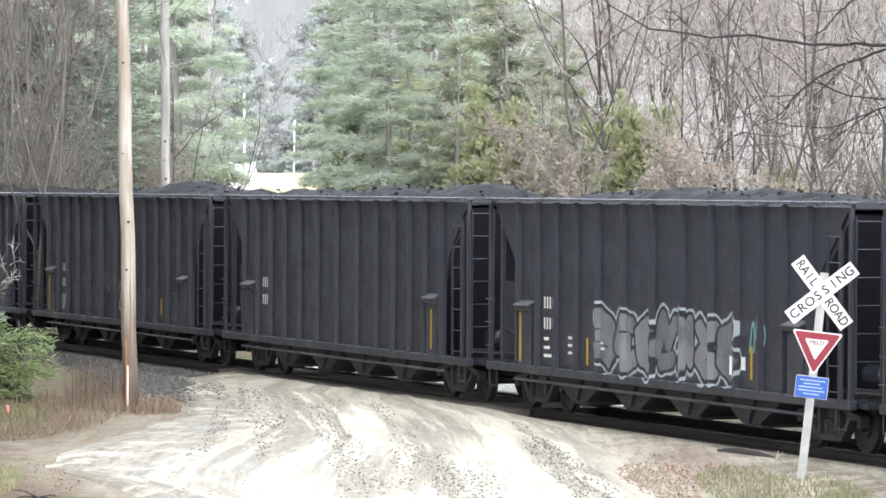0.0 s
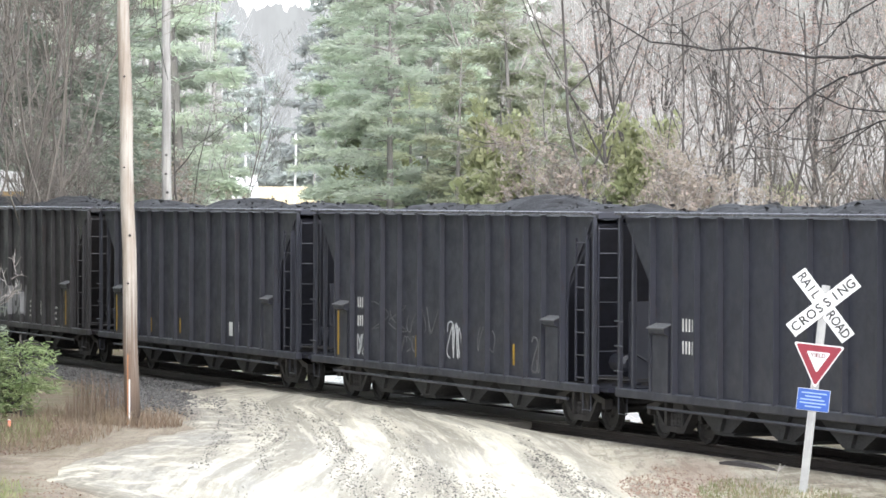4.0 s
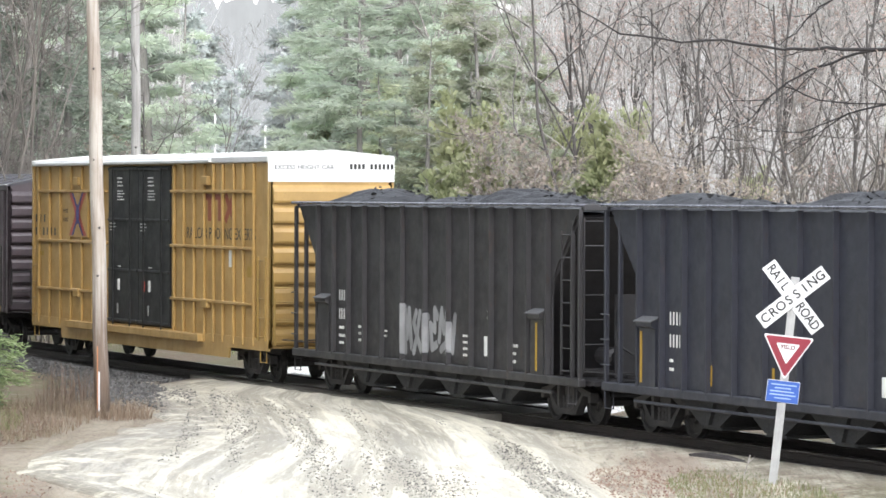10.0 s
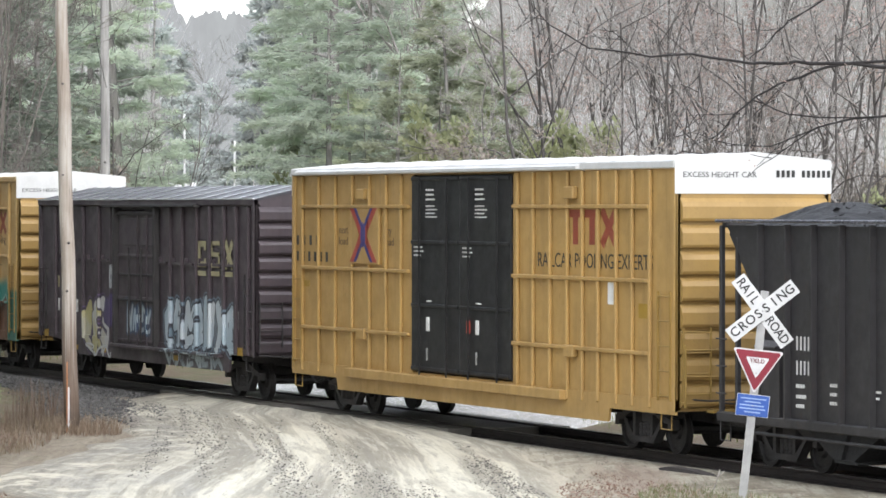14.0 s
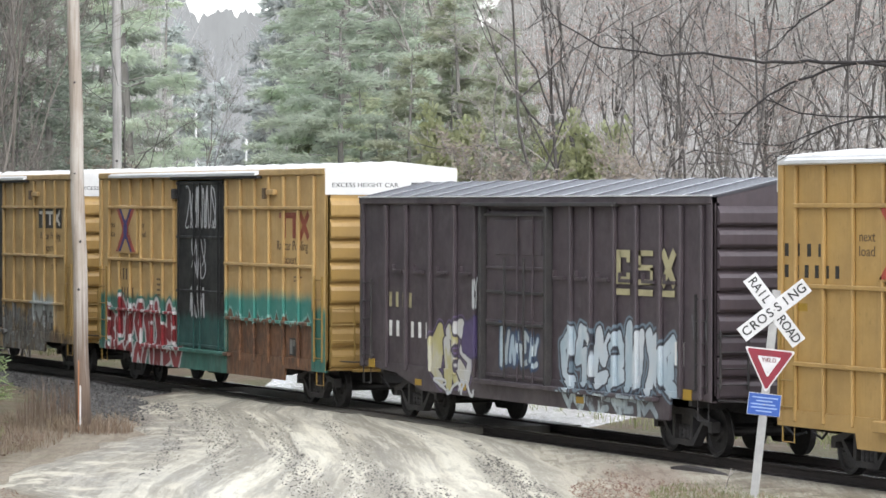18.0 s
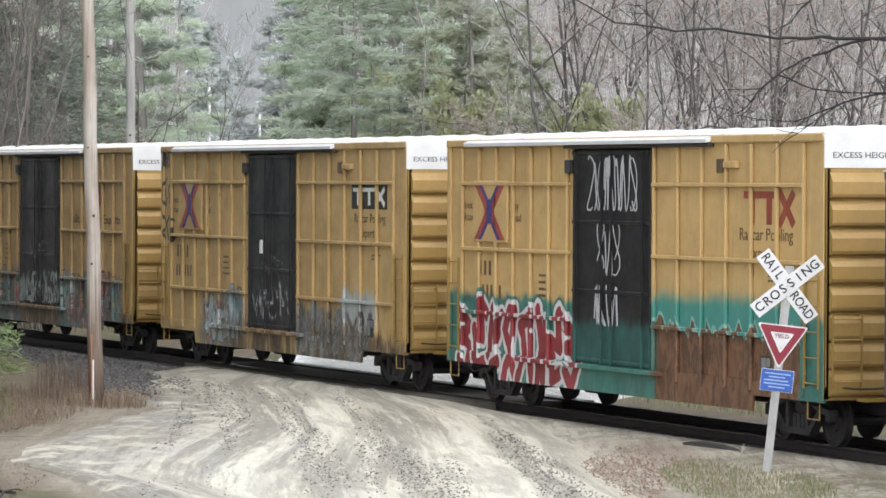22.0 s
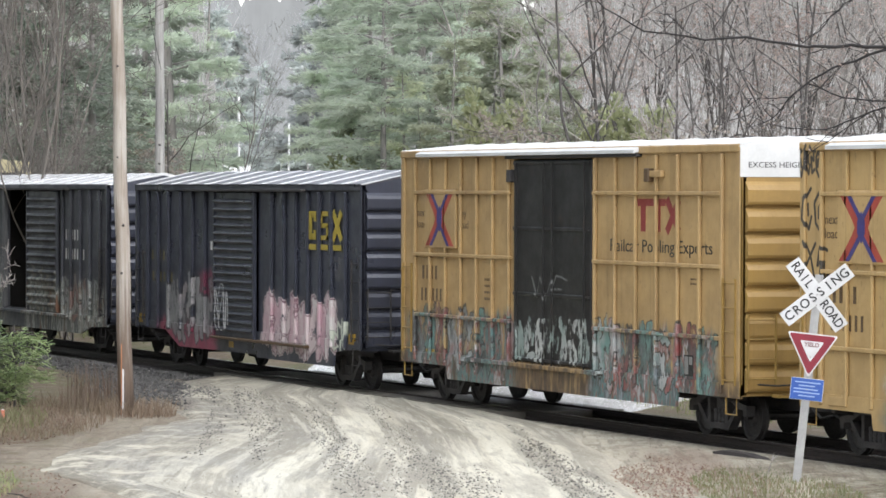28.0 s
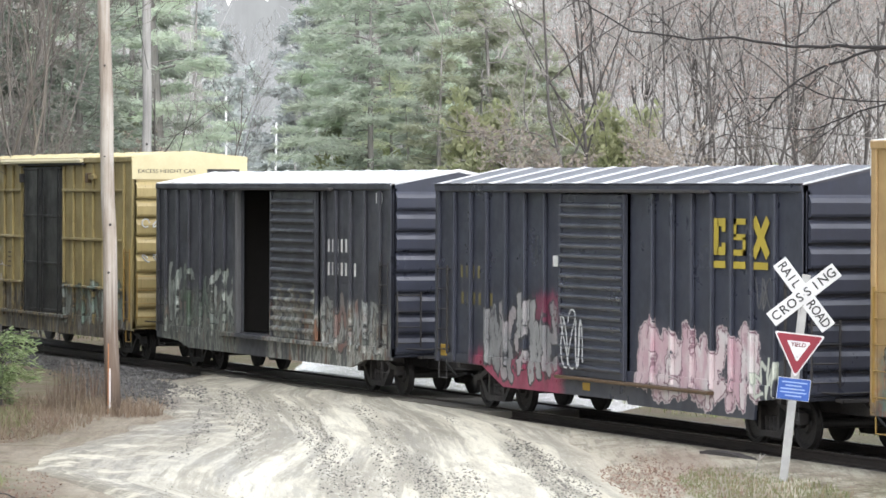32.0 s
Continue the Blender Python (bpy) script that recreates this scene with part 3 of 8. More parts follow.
    "mint": plain("sprayed_mint", (0.15, 0.30, 0.29)), "greyspray": plain("sprayed_grey", (0.115, 0.115, 0.12)), "spraywhite": plain("sprayed_white", (0.50, 0.51, 0.52)),
    "ladderyellow": plain("yellow_ladder_paint", (0.30, 0.19, 0.05)), "inside": plain("shade_dark_interior", (0.02, 0.018, 0.016), 0.9),
    "palespray": plain("sprayed_pale_grey", (0.23, 0.23, 0.22)),
    # rim colour lightened for the sky's glint along the wet steel
    "chord": surface("steel_rim_glint_tone", (0.20, 0.20, 0.23), (0.08, 0.08, 0.095), 2.5, 0.22, 0.5, 30, 0.05),
    "wine": plain("sprayed_dark_red", (0.13, 0.012, 0.022)), 
    "fadedgold": plain("faded_yellow_lettering", (0.15, 0.125, 0.05)),
    "hose": plain("black_rubber", (0.015, 0.015, 0.015), 0.6),
}

# ---------------------------------------------------------------- the train
# Every car's own x runs from its rear end wall to its front end wall; the viewer's side faces -y.
CARS, WHEELSETS = [], []
HALF = 1.52


def wheel_mesh():
    s = Shape()
    for side in (-1, 1):
        y = side * 0.79
        s.lathe([(-0.065 * side, 0.20), (-0.065 * side, 0.40), (-0.06 * side, 0.445), (-0.025 * side, 0.445), (-0.02 * side, 0.425), (0.06 * side, 0.42), (0.06 * side, 0.36), (0.025 * side, 0.33), (0.02 * side, 0.18), (0.065 * side, 0.15), (0.065 * side, 0.09)], 1, (0, y, 0), 24)
    s.lathe([(-0.95, 0.07), (-0.75, 0.085), (0.75, 0.085), (0.95, 0.07)], 1, (0, 0, 0), 10)
    for side in (-1, 1):
        for j in range(3):
            a = j * 2 * math.pi / 3
            s.box(0.045 * math.cos(a) - 0.015, 0.045 * math.cos(a) + 0.015, side * 0.95, side * 0.975, 0.045 * math.sin(a) - 0.015, 0.045 * math.sin(a) + 0.015)
    return s.mesh("wheelset", smooth=False)


def frame_mesh(side):
    """A cast side frame with its bolster opening, journal jaws and springs."""
    s = Shape()
    y0, y1 = side * 0.90, side * 1.06
    top = [(-1.12, 0.42), (-1.12, 0.60), (-0.80, 0.66), (-0.45, 0.80), (0.45, 0.80), (0.80, 0.66), (1.12, 0.60), (1.12, 0.42), (0.98, 0.42), (0.98, 0.52), (0.78, 0.54), (0.42, 0.68), (-0.42, 0.68), (-0.78, 0.54), (-0.98, 0.52), (-0.98, 0.42)]
    s.prism(top, 1, min(y0, y1), max(y0, y1))
    low = [(-0.80, 0.56), (-0.70, 0.56), (-0.36, 0.26), (0.36, 0.26), (0.70, 0.56), (0.80, 0.56), (0.42, 0.16), (-0.42, 0.16)]
    s.prism(low, 1, min(y0, y1), max(y0, y1))
    for x in (-0.34, 0.34):
        s.box(x - 0.05, x + 0.05, y0, y1, 0.2, 0.72)
    return s.mesh("side_frame")


def spring_mesh():
    return Shape().lathe([(0.26, 0.06), (0.30, 0.07), (0.34, 0.06), (0.38, 0.07), (0.42, 0.06), (0.46, 0.07), (0.50, 0.06)], 2, (0, 0, 0), 8).mesh("spring")


WHEEL, FRAME_NEAR, FRAME_FAR, SPRINGS = wheel_mesh(), frame_mesh(-1), frame_mesh(1), spring_mesh()
for me, key in ((WHEEL, "wheel"), (FRAME_NEAR, "under"), (FRAME_FAR, "under"), (SPRINGS, "under")):
    me.materials.append(M[key])


def truck(car, x):
    """Bolster with side frames and two turning wheelsets."""
    s = Shape().box(-0.22, 0.22, -0.98, 0.98, 0.50, 0.74, 0.02).box(-0.35, 0.35, -0.3, 0.3, 0.70, 0.82)
    t = part("truck", s, M["under"], car, at=pose(x, 0, 0))
    part("side_frame", FRAME_NEAR, None, t)
    part("side_frame", FRAME_FAR, None, t)
    for dx, y in [(a, b) for a in (-0.15, 0.0, 0.15) for b in (-0.98, 0.98)]:
        part("spring", SPRINGS, None, t, at=pose(dx, y, 0))
    for dx in (-0.89, 0.89):
        WHEELSETS.append((part("wheelset", WHEEL, None, t, at=pose(dx, 0, 0.42)), dx))
    brake = Shape().box(-0.55, -0.49, -0.72, 0.72, 0.36, 0.46).box(0.49, 0.55, -0.72, 0.72, 0.36, 0.46)
    pieces("brake_beam", brake, M["under"], t)


def coupler(car, x, way, reach):
    s = Shape().box(x - 0.1 * way, x + (reach - 0.22) * way, -0.11, 0.11, 0.76, 0.96, 0.02)
    s.prism([(x + (reach - 0.24) * way, -0.19), (x + (reach + 0.03) * way, -0.15), (x + (reach + 0.06) * way, 0.02), (x + (reach - 0.08) * way, 0.2), (x + (reach - 0.24) * way, 0.17)], 2, 0.70, 1.0)
    part("coupler", s, M["under"], car)
    h = Shape().tube([(x, -0.35, 0.82), (x + 0.3 * reach * way, -0.34, 0.66), (x + 0.65 * reach * way, -0.3, 0.45), (x + reach * way, -0.26, 0.52)], 0.022, 6)
    part("air_hose", h, M["hose"], car)
    lev = Shape().tube([(x + 0.05 * way, -1.40, 1.02), (x + 0.16 * way, -0.9, 0.98), (x + 0.16 * way, -0.12, 1.0), (x + 0.5 * reach * way, -0.1, 0.98)], 0.016, 5)
    part("uncoupling_lever", lev, M["under"], car)


def ladder(car, name, x0, x1, y, z0, z1, rungs, mat, label="", deep=0.06):
    """Rungs between two stiles, standing off a wall that faces -y."""
    s = Shape()
    for x in (x0, x1):
        s.box(x - 0.012, x + 0.012, y - deep - 0.02, y - deep + 0.02, z0 - 0.08, z1 + 0.08)
        for z in (z0, z1):
            s.box(x - 0.015, x + 0.015, y - deep, y, z - 0.02, z + 0.02)
    for i in range(rungs):
        z = z0 + (z1 - z0) * i / max(rungs - 1, 1)
        s.tube([(x0, y - deep, z), (x1, y - deep, z)], 0.013, 5)
    return pieces(name, s, mat, car, label, "rung")


def end_ladder(car, x, y0, y1, z0, z1, rungs, mat, out=0.07):
    """The same on an end wall that faces +x."""
    s = Shape()
    for y in (y0, y1):
        s.box(x + out - 0.02, x + out + 0.02, y - 0.012, y + 0.012, z0 - 0.08, z1 + 0.08)
        for z in (z0, z1):
            s.box(x, x + out, y - 0.015, y + 0.015, z - 0.02, z + 0.02)
    for i in range(rungs):
        z = z0 + (z1 - z0) * i / max(rungs - 1, 1)
        s.tube([(x + out, y0, z), (x + out, y1, z)], 0.013, 5)
    return pieces("end_ladder", s, mat, car, "", "rung")


def step(car, x0, x1, y, z0, z1, mat):
    s = Shape().tube([(x0, y, z1), (x0, y, z0), (x1, y, z0), (x1, y, z1)], 0.016, 5)
    part("step", s, mat, car)


def bars(rows, x, z, w, h, y, gap=0.25):
    """Unreadable or private writing as one block a character: rows of widths counts."""
    s = Shape()
    for r, count in enumerate(rows):
        for i in range(count):
            if count:
                x0 = x + i * w * (1 + gap)
                z0 = z - r * h * 1.5
                s.box(x0 + w * 0.14, x0 + w * 0.78, y - 0.004, y, z0 - h * 0.96, z0 - h * 0.04, 0)
    return s


def stencil(car, x, z, w, h, y, mat, rows=3, seed=0):
    """A block of small stencilled lines."""
    rnd, s = random.Random(seed), Shape()
    step_z = h / rows
    for r in range(rows):
        a = x
        end = x + w * rnd.uniform(0.7, 1.0)
        while a < end:
            b = min(a + w * rnd.uniform(0.08, 0.2), end)
            s.box(a, b, y - 0.004, y, z - r * step_z - step_z * 0.38, z - r * step_z)
            a = b + w * 0.05
    return pieces("stencilled_notice", s, mat, car, "", "stencilled_line")


def car_root(name, label, category, x0, group):
    ob = thing(name, label, category, group=group)
    CARS.append((ob, x0))
    return ob


def boxcar(spec):
    L, zb, ze, zr = spec["L"], spec["zb"], spec["eave"], spec["ridge"]
    side, endm, roofm, doorm = M[spec["side"]], M[spec["end"]], M[spec["roof"]], M[spec["door"]]
    d0, d1, dz0, dz1 = spec["doors"]
    car = car_root("boxcar", spec["label"], "boxcar", spec["x0"], "cars of the freight train")
    ys = -(HALF - spec.get("rib", 0.07))
    # side sheets round the doorway
    for x0, x1 in ((0.0, d0), (d1, L)):
        part("side_panel", Shape().box(x0, x1, ys, ys + 0.08, zb, ze - 0.1, 0.01), side, car)
    part("door_header", Shape().box(d0, d1, ys, ys + 0.08, dz1, ze - 0.1), side, car)
    part("door_threshold", Shape().box(d0, d1, ys - 0.02, ys + 0.08, zb, dz0), side, car)
    part("far_side", Shape().box(0, L, -ys - 0.08, -ys, zb, ze - 0.1), side, car)
    part("floor", Shape().box(0.08, L - 0.08, ys + 0.08, -ys - 0.08, zb, zb + 0.14), M["under"], car)
    # side sill with its stepped lower edge
    part("side_sill", Shape().prism(spec["sill"], 1, ys - 0.035, ys + 0.01), side, car)
    part("side_sill", Shape().prism(spec["sill"], 1, -ys - 0.01, -ys + 0.035), side, car)
    # upright ribs and belt rails
    for x in spec["ribs"]:
        w = spec.get("ribw", 0.045)
        part("rib", Shape().box(x - w, x + w, -HALF, ys, zb + 0.02, ze - 0.16, 0.018), side, car)
    for z in spec.get("belts", ()):
        for x0, x1 in ((spec["ribs"][0], d0 - 0.12), (d1 + 0.1, spec["ribs"][-1])):
            part("belt_rail", Shape().box(x0, x1, -HALF - 0.015, ys, z - 0.035, z + 0.035, 0.012), side, car)
    for x in (0.0, L - 0.16):
        part("corner_post", Shape().box(x, x + 0.16, -HALF + 0.02, ys + 0.01, zb, ze - 0.06, 0.02), side, car)
    part("eave_rail", Shape().box(0, L, -HALF, ys + 0.05, ze - 0.14, ze, 0.02), M[spec.get("eavem", spec["roof"])], car)
    part("eave_rail", Shape().box(0, L, -ys - 0.05, HALF, ze - 0.14, ze, 0.02), M[spec.get("eavem", spec["roof"])], car)
    # roof of two slopes with raised seams
    part("roof", Shape().prism([(-HALF + 0.01, ze - 0.02), (0, zr), (HALF - 0.01, ze - 0.02), (HALF - 0.01, ze - 0.06), (0, zr - 0.06), (-HALF + 0.01, ze - 0.06)], 0, 0, L), roofm, car)
    n = spec.get("seams", 13)
    for i in range(n + 1):
        x = L * i / n
        s = Shape()
        for sd in (-1, 1):
            s.prism([(sd * (HALF - 0.02), ze - 0.02), (sd * (HALF - 0.02), ze + 0.008), (0, zr + 0.016), (0, zr)], 0, max(x - spec.get("seamw", 0.07), 0), min(x + spec.get("seamw", 0.07), L))
        part("roof_seam", s, M[spec.get("seamm", spec["roof"])], car)
    # ends, pressed in waves
    zt = spec.get("band", ze - 0.1)
    for x, way in ((0.0, -1), (L, 1)):
        gable = [(-HALF + 0.03, zb), (HALF - 0.03, zb), (HALF - 0.03, ze - 0.05), (0, zr - 0.05), (-HALF + 0.03, ze - 0.05)]
        part("end_wall", Shape().prism(gable, 0, x - 0.07 if way > 0 else x, x if way > 0 else x + 0.07), endm, car)
        if spec.get("band"):
            g2 = [(-HALF + 0.02, zt), (HALF - 0.02, zt), (HALF - 0.02, ze - 0.03), (0, zr - 0.02), (-HALF + 0.02, ze - 0.03)]
            part("end_band", Shape().prism(g2, 0, x if way > 0 else x - 0.012, x + 0.012 if way > 0 else x), roofm, car, "painted upper band of the end wall")
        k = spec.get("waves", 9)
        dz = (zt - zb - 0.1) / k
        for i in range(k):
            z = zb + 0.06 + i * dz
            poly = [(x, z), (x + 0.085 * way, z + dz * 0.06), (x + 0.105 * way, z + dz * 0.16), (x + 0.105 * way, z + dz * 0.60), (x + 0.06 * way, z + dz * 0.78), (x, z + dz * 0.92)]
            part("corrugation", Shape().prism(poly, 1, -HALF + 0.12, HALF - 0.12), endm, car)
    # underframe
    part("center_sill", Shape().box(-0.2, L + 0.2, -0.28, 0.28, zb - 0.28, zb, 0.02), M["under"], car)
    for x in np.linspace(1.0, L - 1.0, 7):
        part("cross_bearer", Shape().prism([(-HALF + 0.12, zb), (HALF - 0.12, zb), (HALF - 0.12, zb - 0.1), (0.3, zb - 0.26), (-0.3, zb - 0.26), (-HALF + 0.12, zb - 0.1)], 0, x - 0.06, x + 0.06), M["under"], car)
    part("brake_reservoir", Shape().lathe([(0, 0.12), (0.05, 0.19), (0.9, 0.19), (0.95, 0.12)], 0, (L * 0.45, 0.6, zb - 0.25), 14), M["under"], car)
    part("brake_cylinder", Shape().lathe([(0, 0.13), (0.45, 0.13), (0.5, 0.05), (0.9, 0.03)], 0, (L * 0.58, -0.55, zb - 0.22), 12), M["under"], car)
    for x in spec["trucks"]:
        truck(car, x)
    coupler(car, 0.0, -1, 1.05)
    coupler(car, L, 1, 1.05)
    # ladders, grab irons and steps on the viewer's side and on the front end
    lm = M[spec["ladder"]]
    ladder(car, "ladder", L - 0.62, L - 0.14, ys, zb + 0.25, spec.get("lad", 2.7), spec.get("rungs", 5), lm)
    ladder(car, "ladder", 0.14, 0.62, ys, zb + 0.25, spec.get("lad", 2.7), spec.get("rungs", 5), lm)
    end_ladder(car, L + 0.06, -HALF + 0.1, -HALF + 0.62, zb + 0.3, spec.get("lad", 2.7) - 0.6, 4, lm, 0.12)
    end_ladder(car, L + 0.06, HALF - 0.62, HALF - 0.1, zb + 0.3, spec.get("lad", 2.7) - 0.6, 4, lm, 0.12)
    for x in (0.14, L - 0.58):
        step(car, x, x + 0.4, -HALF + 0.06, zb - 0.32, zb + 0.05, lm)
    part("brake_wheel", Shape().tube([(L + 0.2, 0.75 + 0.28 * math.cos(a * math.pi / 6), 2.6 + 0.28 * math.sin(a * math.pi / 6)) for a in range(13)], 0.018, 5), M["under"], car)
    part("crossover_step", Shape().box(L + 0.02, L + 0.3, -0.9, 0.9, zb - 0.02, zb + 0.03), lm, car)
    return car, ys


def plug_door(car, x0, x1, z0, z1, y, mat, bands=3, rods=(), label=""):
    """A flush steel door with cross bands and lock rods."""
    d = part("door", Shape().box(x0, x1, y - 0.025, y + 0.05, z0, z1, 0.012), mat, car, label)
    for i in range(bands + 1):
        z = z0 + 0.06 + (z1 - z0 - 0.12) * i / bands
        part("door_band", Shape().box(x0 + 0.03, x1 - 0.03, y - 0.06, y - 0.02, z - 0.035, z + 0.035, 0.012), mat, d)
    for x in rods:
        part("lock_rod", Shape().tube([(x, y - 0.07, z0 - 0.08), (x, y - 0.07, z1 - 0.05)], 0.02, 6), mat, d)
    return d


def louvred_door(car, x0, x1, z0, z1, y, mat, n, label=""):
    """A sliding door pressed in many level ridges."""
    d = part("door", Shape().box(x0, x1, y - 0.045, y - 0.002, z0, z1, 0.012), mat, car, label)
    for x in (x0, x1 - 0.1):
        part("door_stile", Shape().box(x, x + 0.1, y - 0.085, y - 0.04, z0, z1, 0.012), mat, d)
    dz = (z1 - z0 - 0.2) / n
    for i in range(n):
        z = z0 + 0.1 + i * dz
        part("door_ridge", Shape().prism([(y - 0.04, z + dz * 0.1), (y - 0.085, z + dz * 0.2), (y - 0.11, z + dz * 0.4), (y - 0.10, z + dz * 0.55), (y - 0.07, z + dz * 0.66), (y - 0.04, z + dz * 0.72)], 0, x0 + 0.1, x1 - 0.1), mat, d)
    return d


def cross_logo(car, x, z, w, h, y, plate):
    """The two curved bands, red over blue, that meet in the middle, on a flush plate between the ribs."""
    part("emblem_plate", Shape().box(x - w * 0.72, x + w * 0.72, -HALF + 0.004, y, z - h * 0.6, z + h * 0.6, 0.02), plate, car)
    y = -HALF + 0.004
    for mat, off, thin, name in ((M["orange"], 0.0, 1.0, "red_band"), (M["navy"], 0.11, 0.42, "blue_band")):
        for sx in (-1, 1):
            ring = []
            for i in range(-6, 7):
                t, sz = abs(i) / 6, 1 if i > 0 else -1
                ring.append((x + sx * ((0.05 - off) * w + 0.46 * w * t ** 1.08), z + sz * h * (0.02 + 0.53 * t) if i else z))
            q = 0.14 * w * thin
            s = Shape()
            v = [(px + d, yy, pz) for px, pz in ring for d in (-q, q) for yy in (y - 0.004 - off * 0.02, y)]
            s.add(v, [f for i in range(12) for f in ((4 * i, 4 * i + 2, 4 * i + 6, 4 * i + 4), (4 * i, 4 * i + 4, 4 * i + 5, 4 * i + 1), (4 * i + 2, 4 * i + 3, 4 * i + 7, 4 * i + 6))])
            part(name, s, mat, car, "curved painted emblem band")
    part("blue_centre", Shape().prism([(x, z - 0.26 * h), (x + 0.11 * w, z - 0.1 * h), (x + 0.11 * w, z + 0.1 * h), (x, z + 0.26 * h), (x - 0.11 * w, z + 0.1 * h), (x - 0.11 * w, z - 0.1 * h)], 1, y - 0.009, y), M["navy"], car)


def emblem(car, spans, z, h, y, mat, kinds):
    """Large painted emblem as plain block shapes, one to each span of clear sheet."""
    s = Shape()
    for (a, b), k in zip(spans, kinds):
        t, m = 0.22 * h, (a + b) / 2
        if k == "post":
            s.box(a - 0.05, b + 0.05, y - 0.004, y, z - t, z).box(m - t * 0.8, m + t * 0.8, y - 0.004, y, z - h, z - t)
        elif k == "cross":
            s.stroke([(a, z), (b, z - h)], t * 1.3, y).stroke([(a, z - h), (b, z)], t * 1.3, y - 0.001)
        elif k == "ring":
            s.box(a, a + t * 1.3, y - 0.004, y, z - h, z).box(a + t, b, y - 0.004, y, z - t, z).box(a + t, b, y - 0.004, y, z - h, z - h + t).box(b - t, b, y - 0.004, y, z - h * 0.36, z - t).box(b - t, b, y - 0.004, y, z - h + t, z - h * 0.66)
        elif k == "bars":
            t = 0.16 * h
            s.box(a, b, y - 0.004, y, z - t, z).box(a, b, y - 0.004, y, z - h / 2 - t / 2, z - h / 2 + t / 2).box(a, b, y - 0.004, y, z - h, z - h + t).box(a, a + t, y - 0.004, y, z - h / 2, z).box(b - t, b, y - 0.004, y, z - h, z - h / 2)
        else:
            s.box(a, b, y - 0.004, y, z - h, z)
    return pieces("painted_emblem", s, mat, car)


def evenly(x, w, n):
    return [(x + i * w / n, x + (i + 0.82) * w / n) for i in range(n)]


def scrawl(car, x0, x1, z0, z1, y, mat, seed, n=5, w=0.05, label="sprayed abstract scrawl", edge=None):
    """Sprayed abstract hooks and loops in a row, fat ones with an edge of a second colour."""
    rnd, cw = random.Random(seed), (x1 - x0) / n
    s, e = Shape(), Shape()
    for i in range(n):
        a, b = rnd.choice(((1, 2), (2, 1), (1, 3), (2, 3), (3, 2), (1, 1.5)))
        p, q, turn, tall = rnd.uniform(0, 6.28), rnd.uniform(0, 6.28), rnd.uniform(3.6, 5.6), rnd.uniform(0.82, 1.0)
        fine = []
        for k in range(19):
            t = turn * k / 18
            u, v = 0.5 + 0.46 * math.sin(a * t + p) + 0.05 * math.sin(5 * t), 0.5 + 0.5 * math.cos(b * t + q)
            fine.append((x0 + cw * (i + u), z0 + (z1 - z0) * tall * v))
        s.stroke(fine, w * rnd.uniform(0.8, 1.2), y, 0.006)
        if edge:
            e.stroke(fine, w + 0.07, y, 0.0015)
    if edge:
        pieces("sprayed_edge", e, edge, car, "outline of sprayed shapes")
    return pieces("sprayed_line", s, mat, car, label)


def word(car, text, x, z, w, h, y, mat, label=""):
    """Readable words, fitted into a width, one part to a line."""
    if "\n" in text:
        lines = text.split("\n")
        for i, line in enumerate(lines):
            word(car, line, x, z + h * 1.35 * ((len(lines) - 1) / 2 - i), w * len(line) / max(map(len, lines)), h, y, mat, label)
        return None
    me = letters(text, h * 1.35)
    xs = [v.co.x for v in me.vertices]
    me.transform(Matrix.Diagonal((w / (max(xs) - min(xs)), 1, 1, 1)))
    return part("lettering", me, mat, car, label, at=pose(x + w / 2, y - 0.003, z))


def word_end(car, text, x, y0, y1, z, h, mat):
    """The same on the front end wall, read from +x."""
    me = letters(text, h * 1.35)
    xs = [v.co.x for v in me.vertices]
    me.transform(Matrix.Diagonal(((y1 - y0) / (max(xs) - min(xs)), 1, 1, 1)))
    return part("lettering", me, mat, car, at=pose(x, (y0 + y1) / 2, z, 0, 0, 90))


# ---- the box cars, from the rear of the train forward
def stepped(L, a, za, zm, top):
    return [(0, top), (0, za), (a, za), (a + 0.06, zm), (L - a - 0.06, zm), (L - a, za), (L, za), (L, top)]


def slogan(car, ys, rows, mat):
    for text, x, z, w, h in rows:
        word(car, text, x, z, w, h, ys, mat)


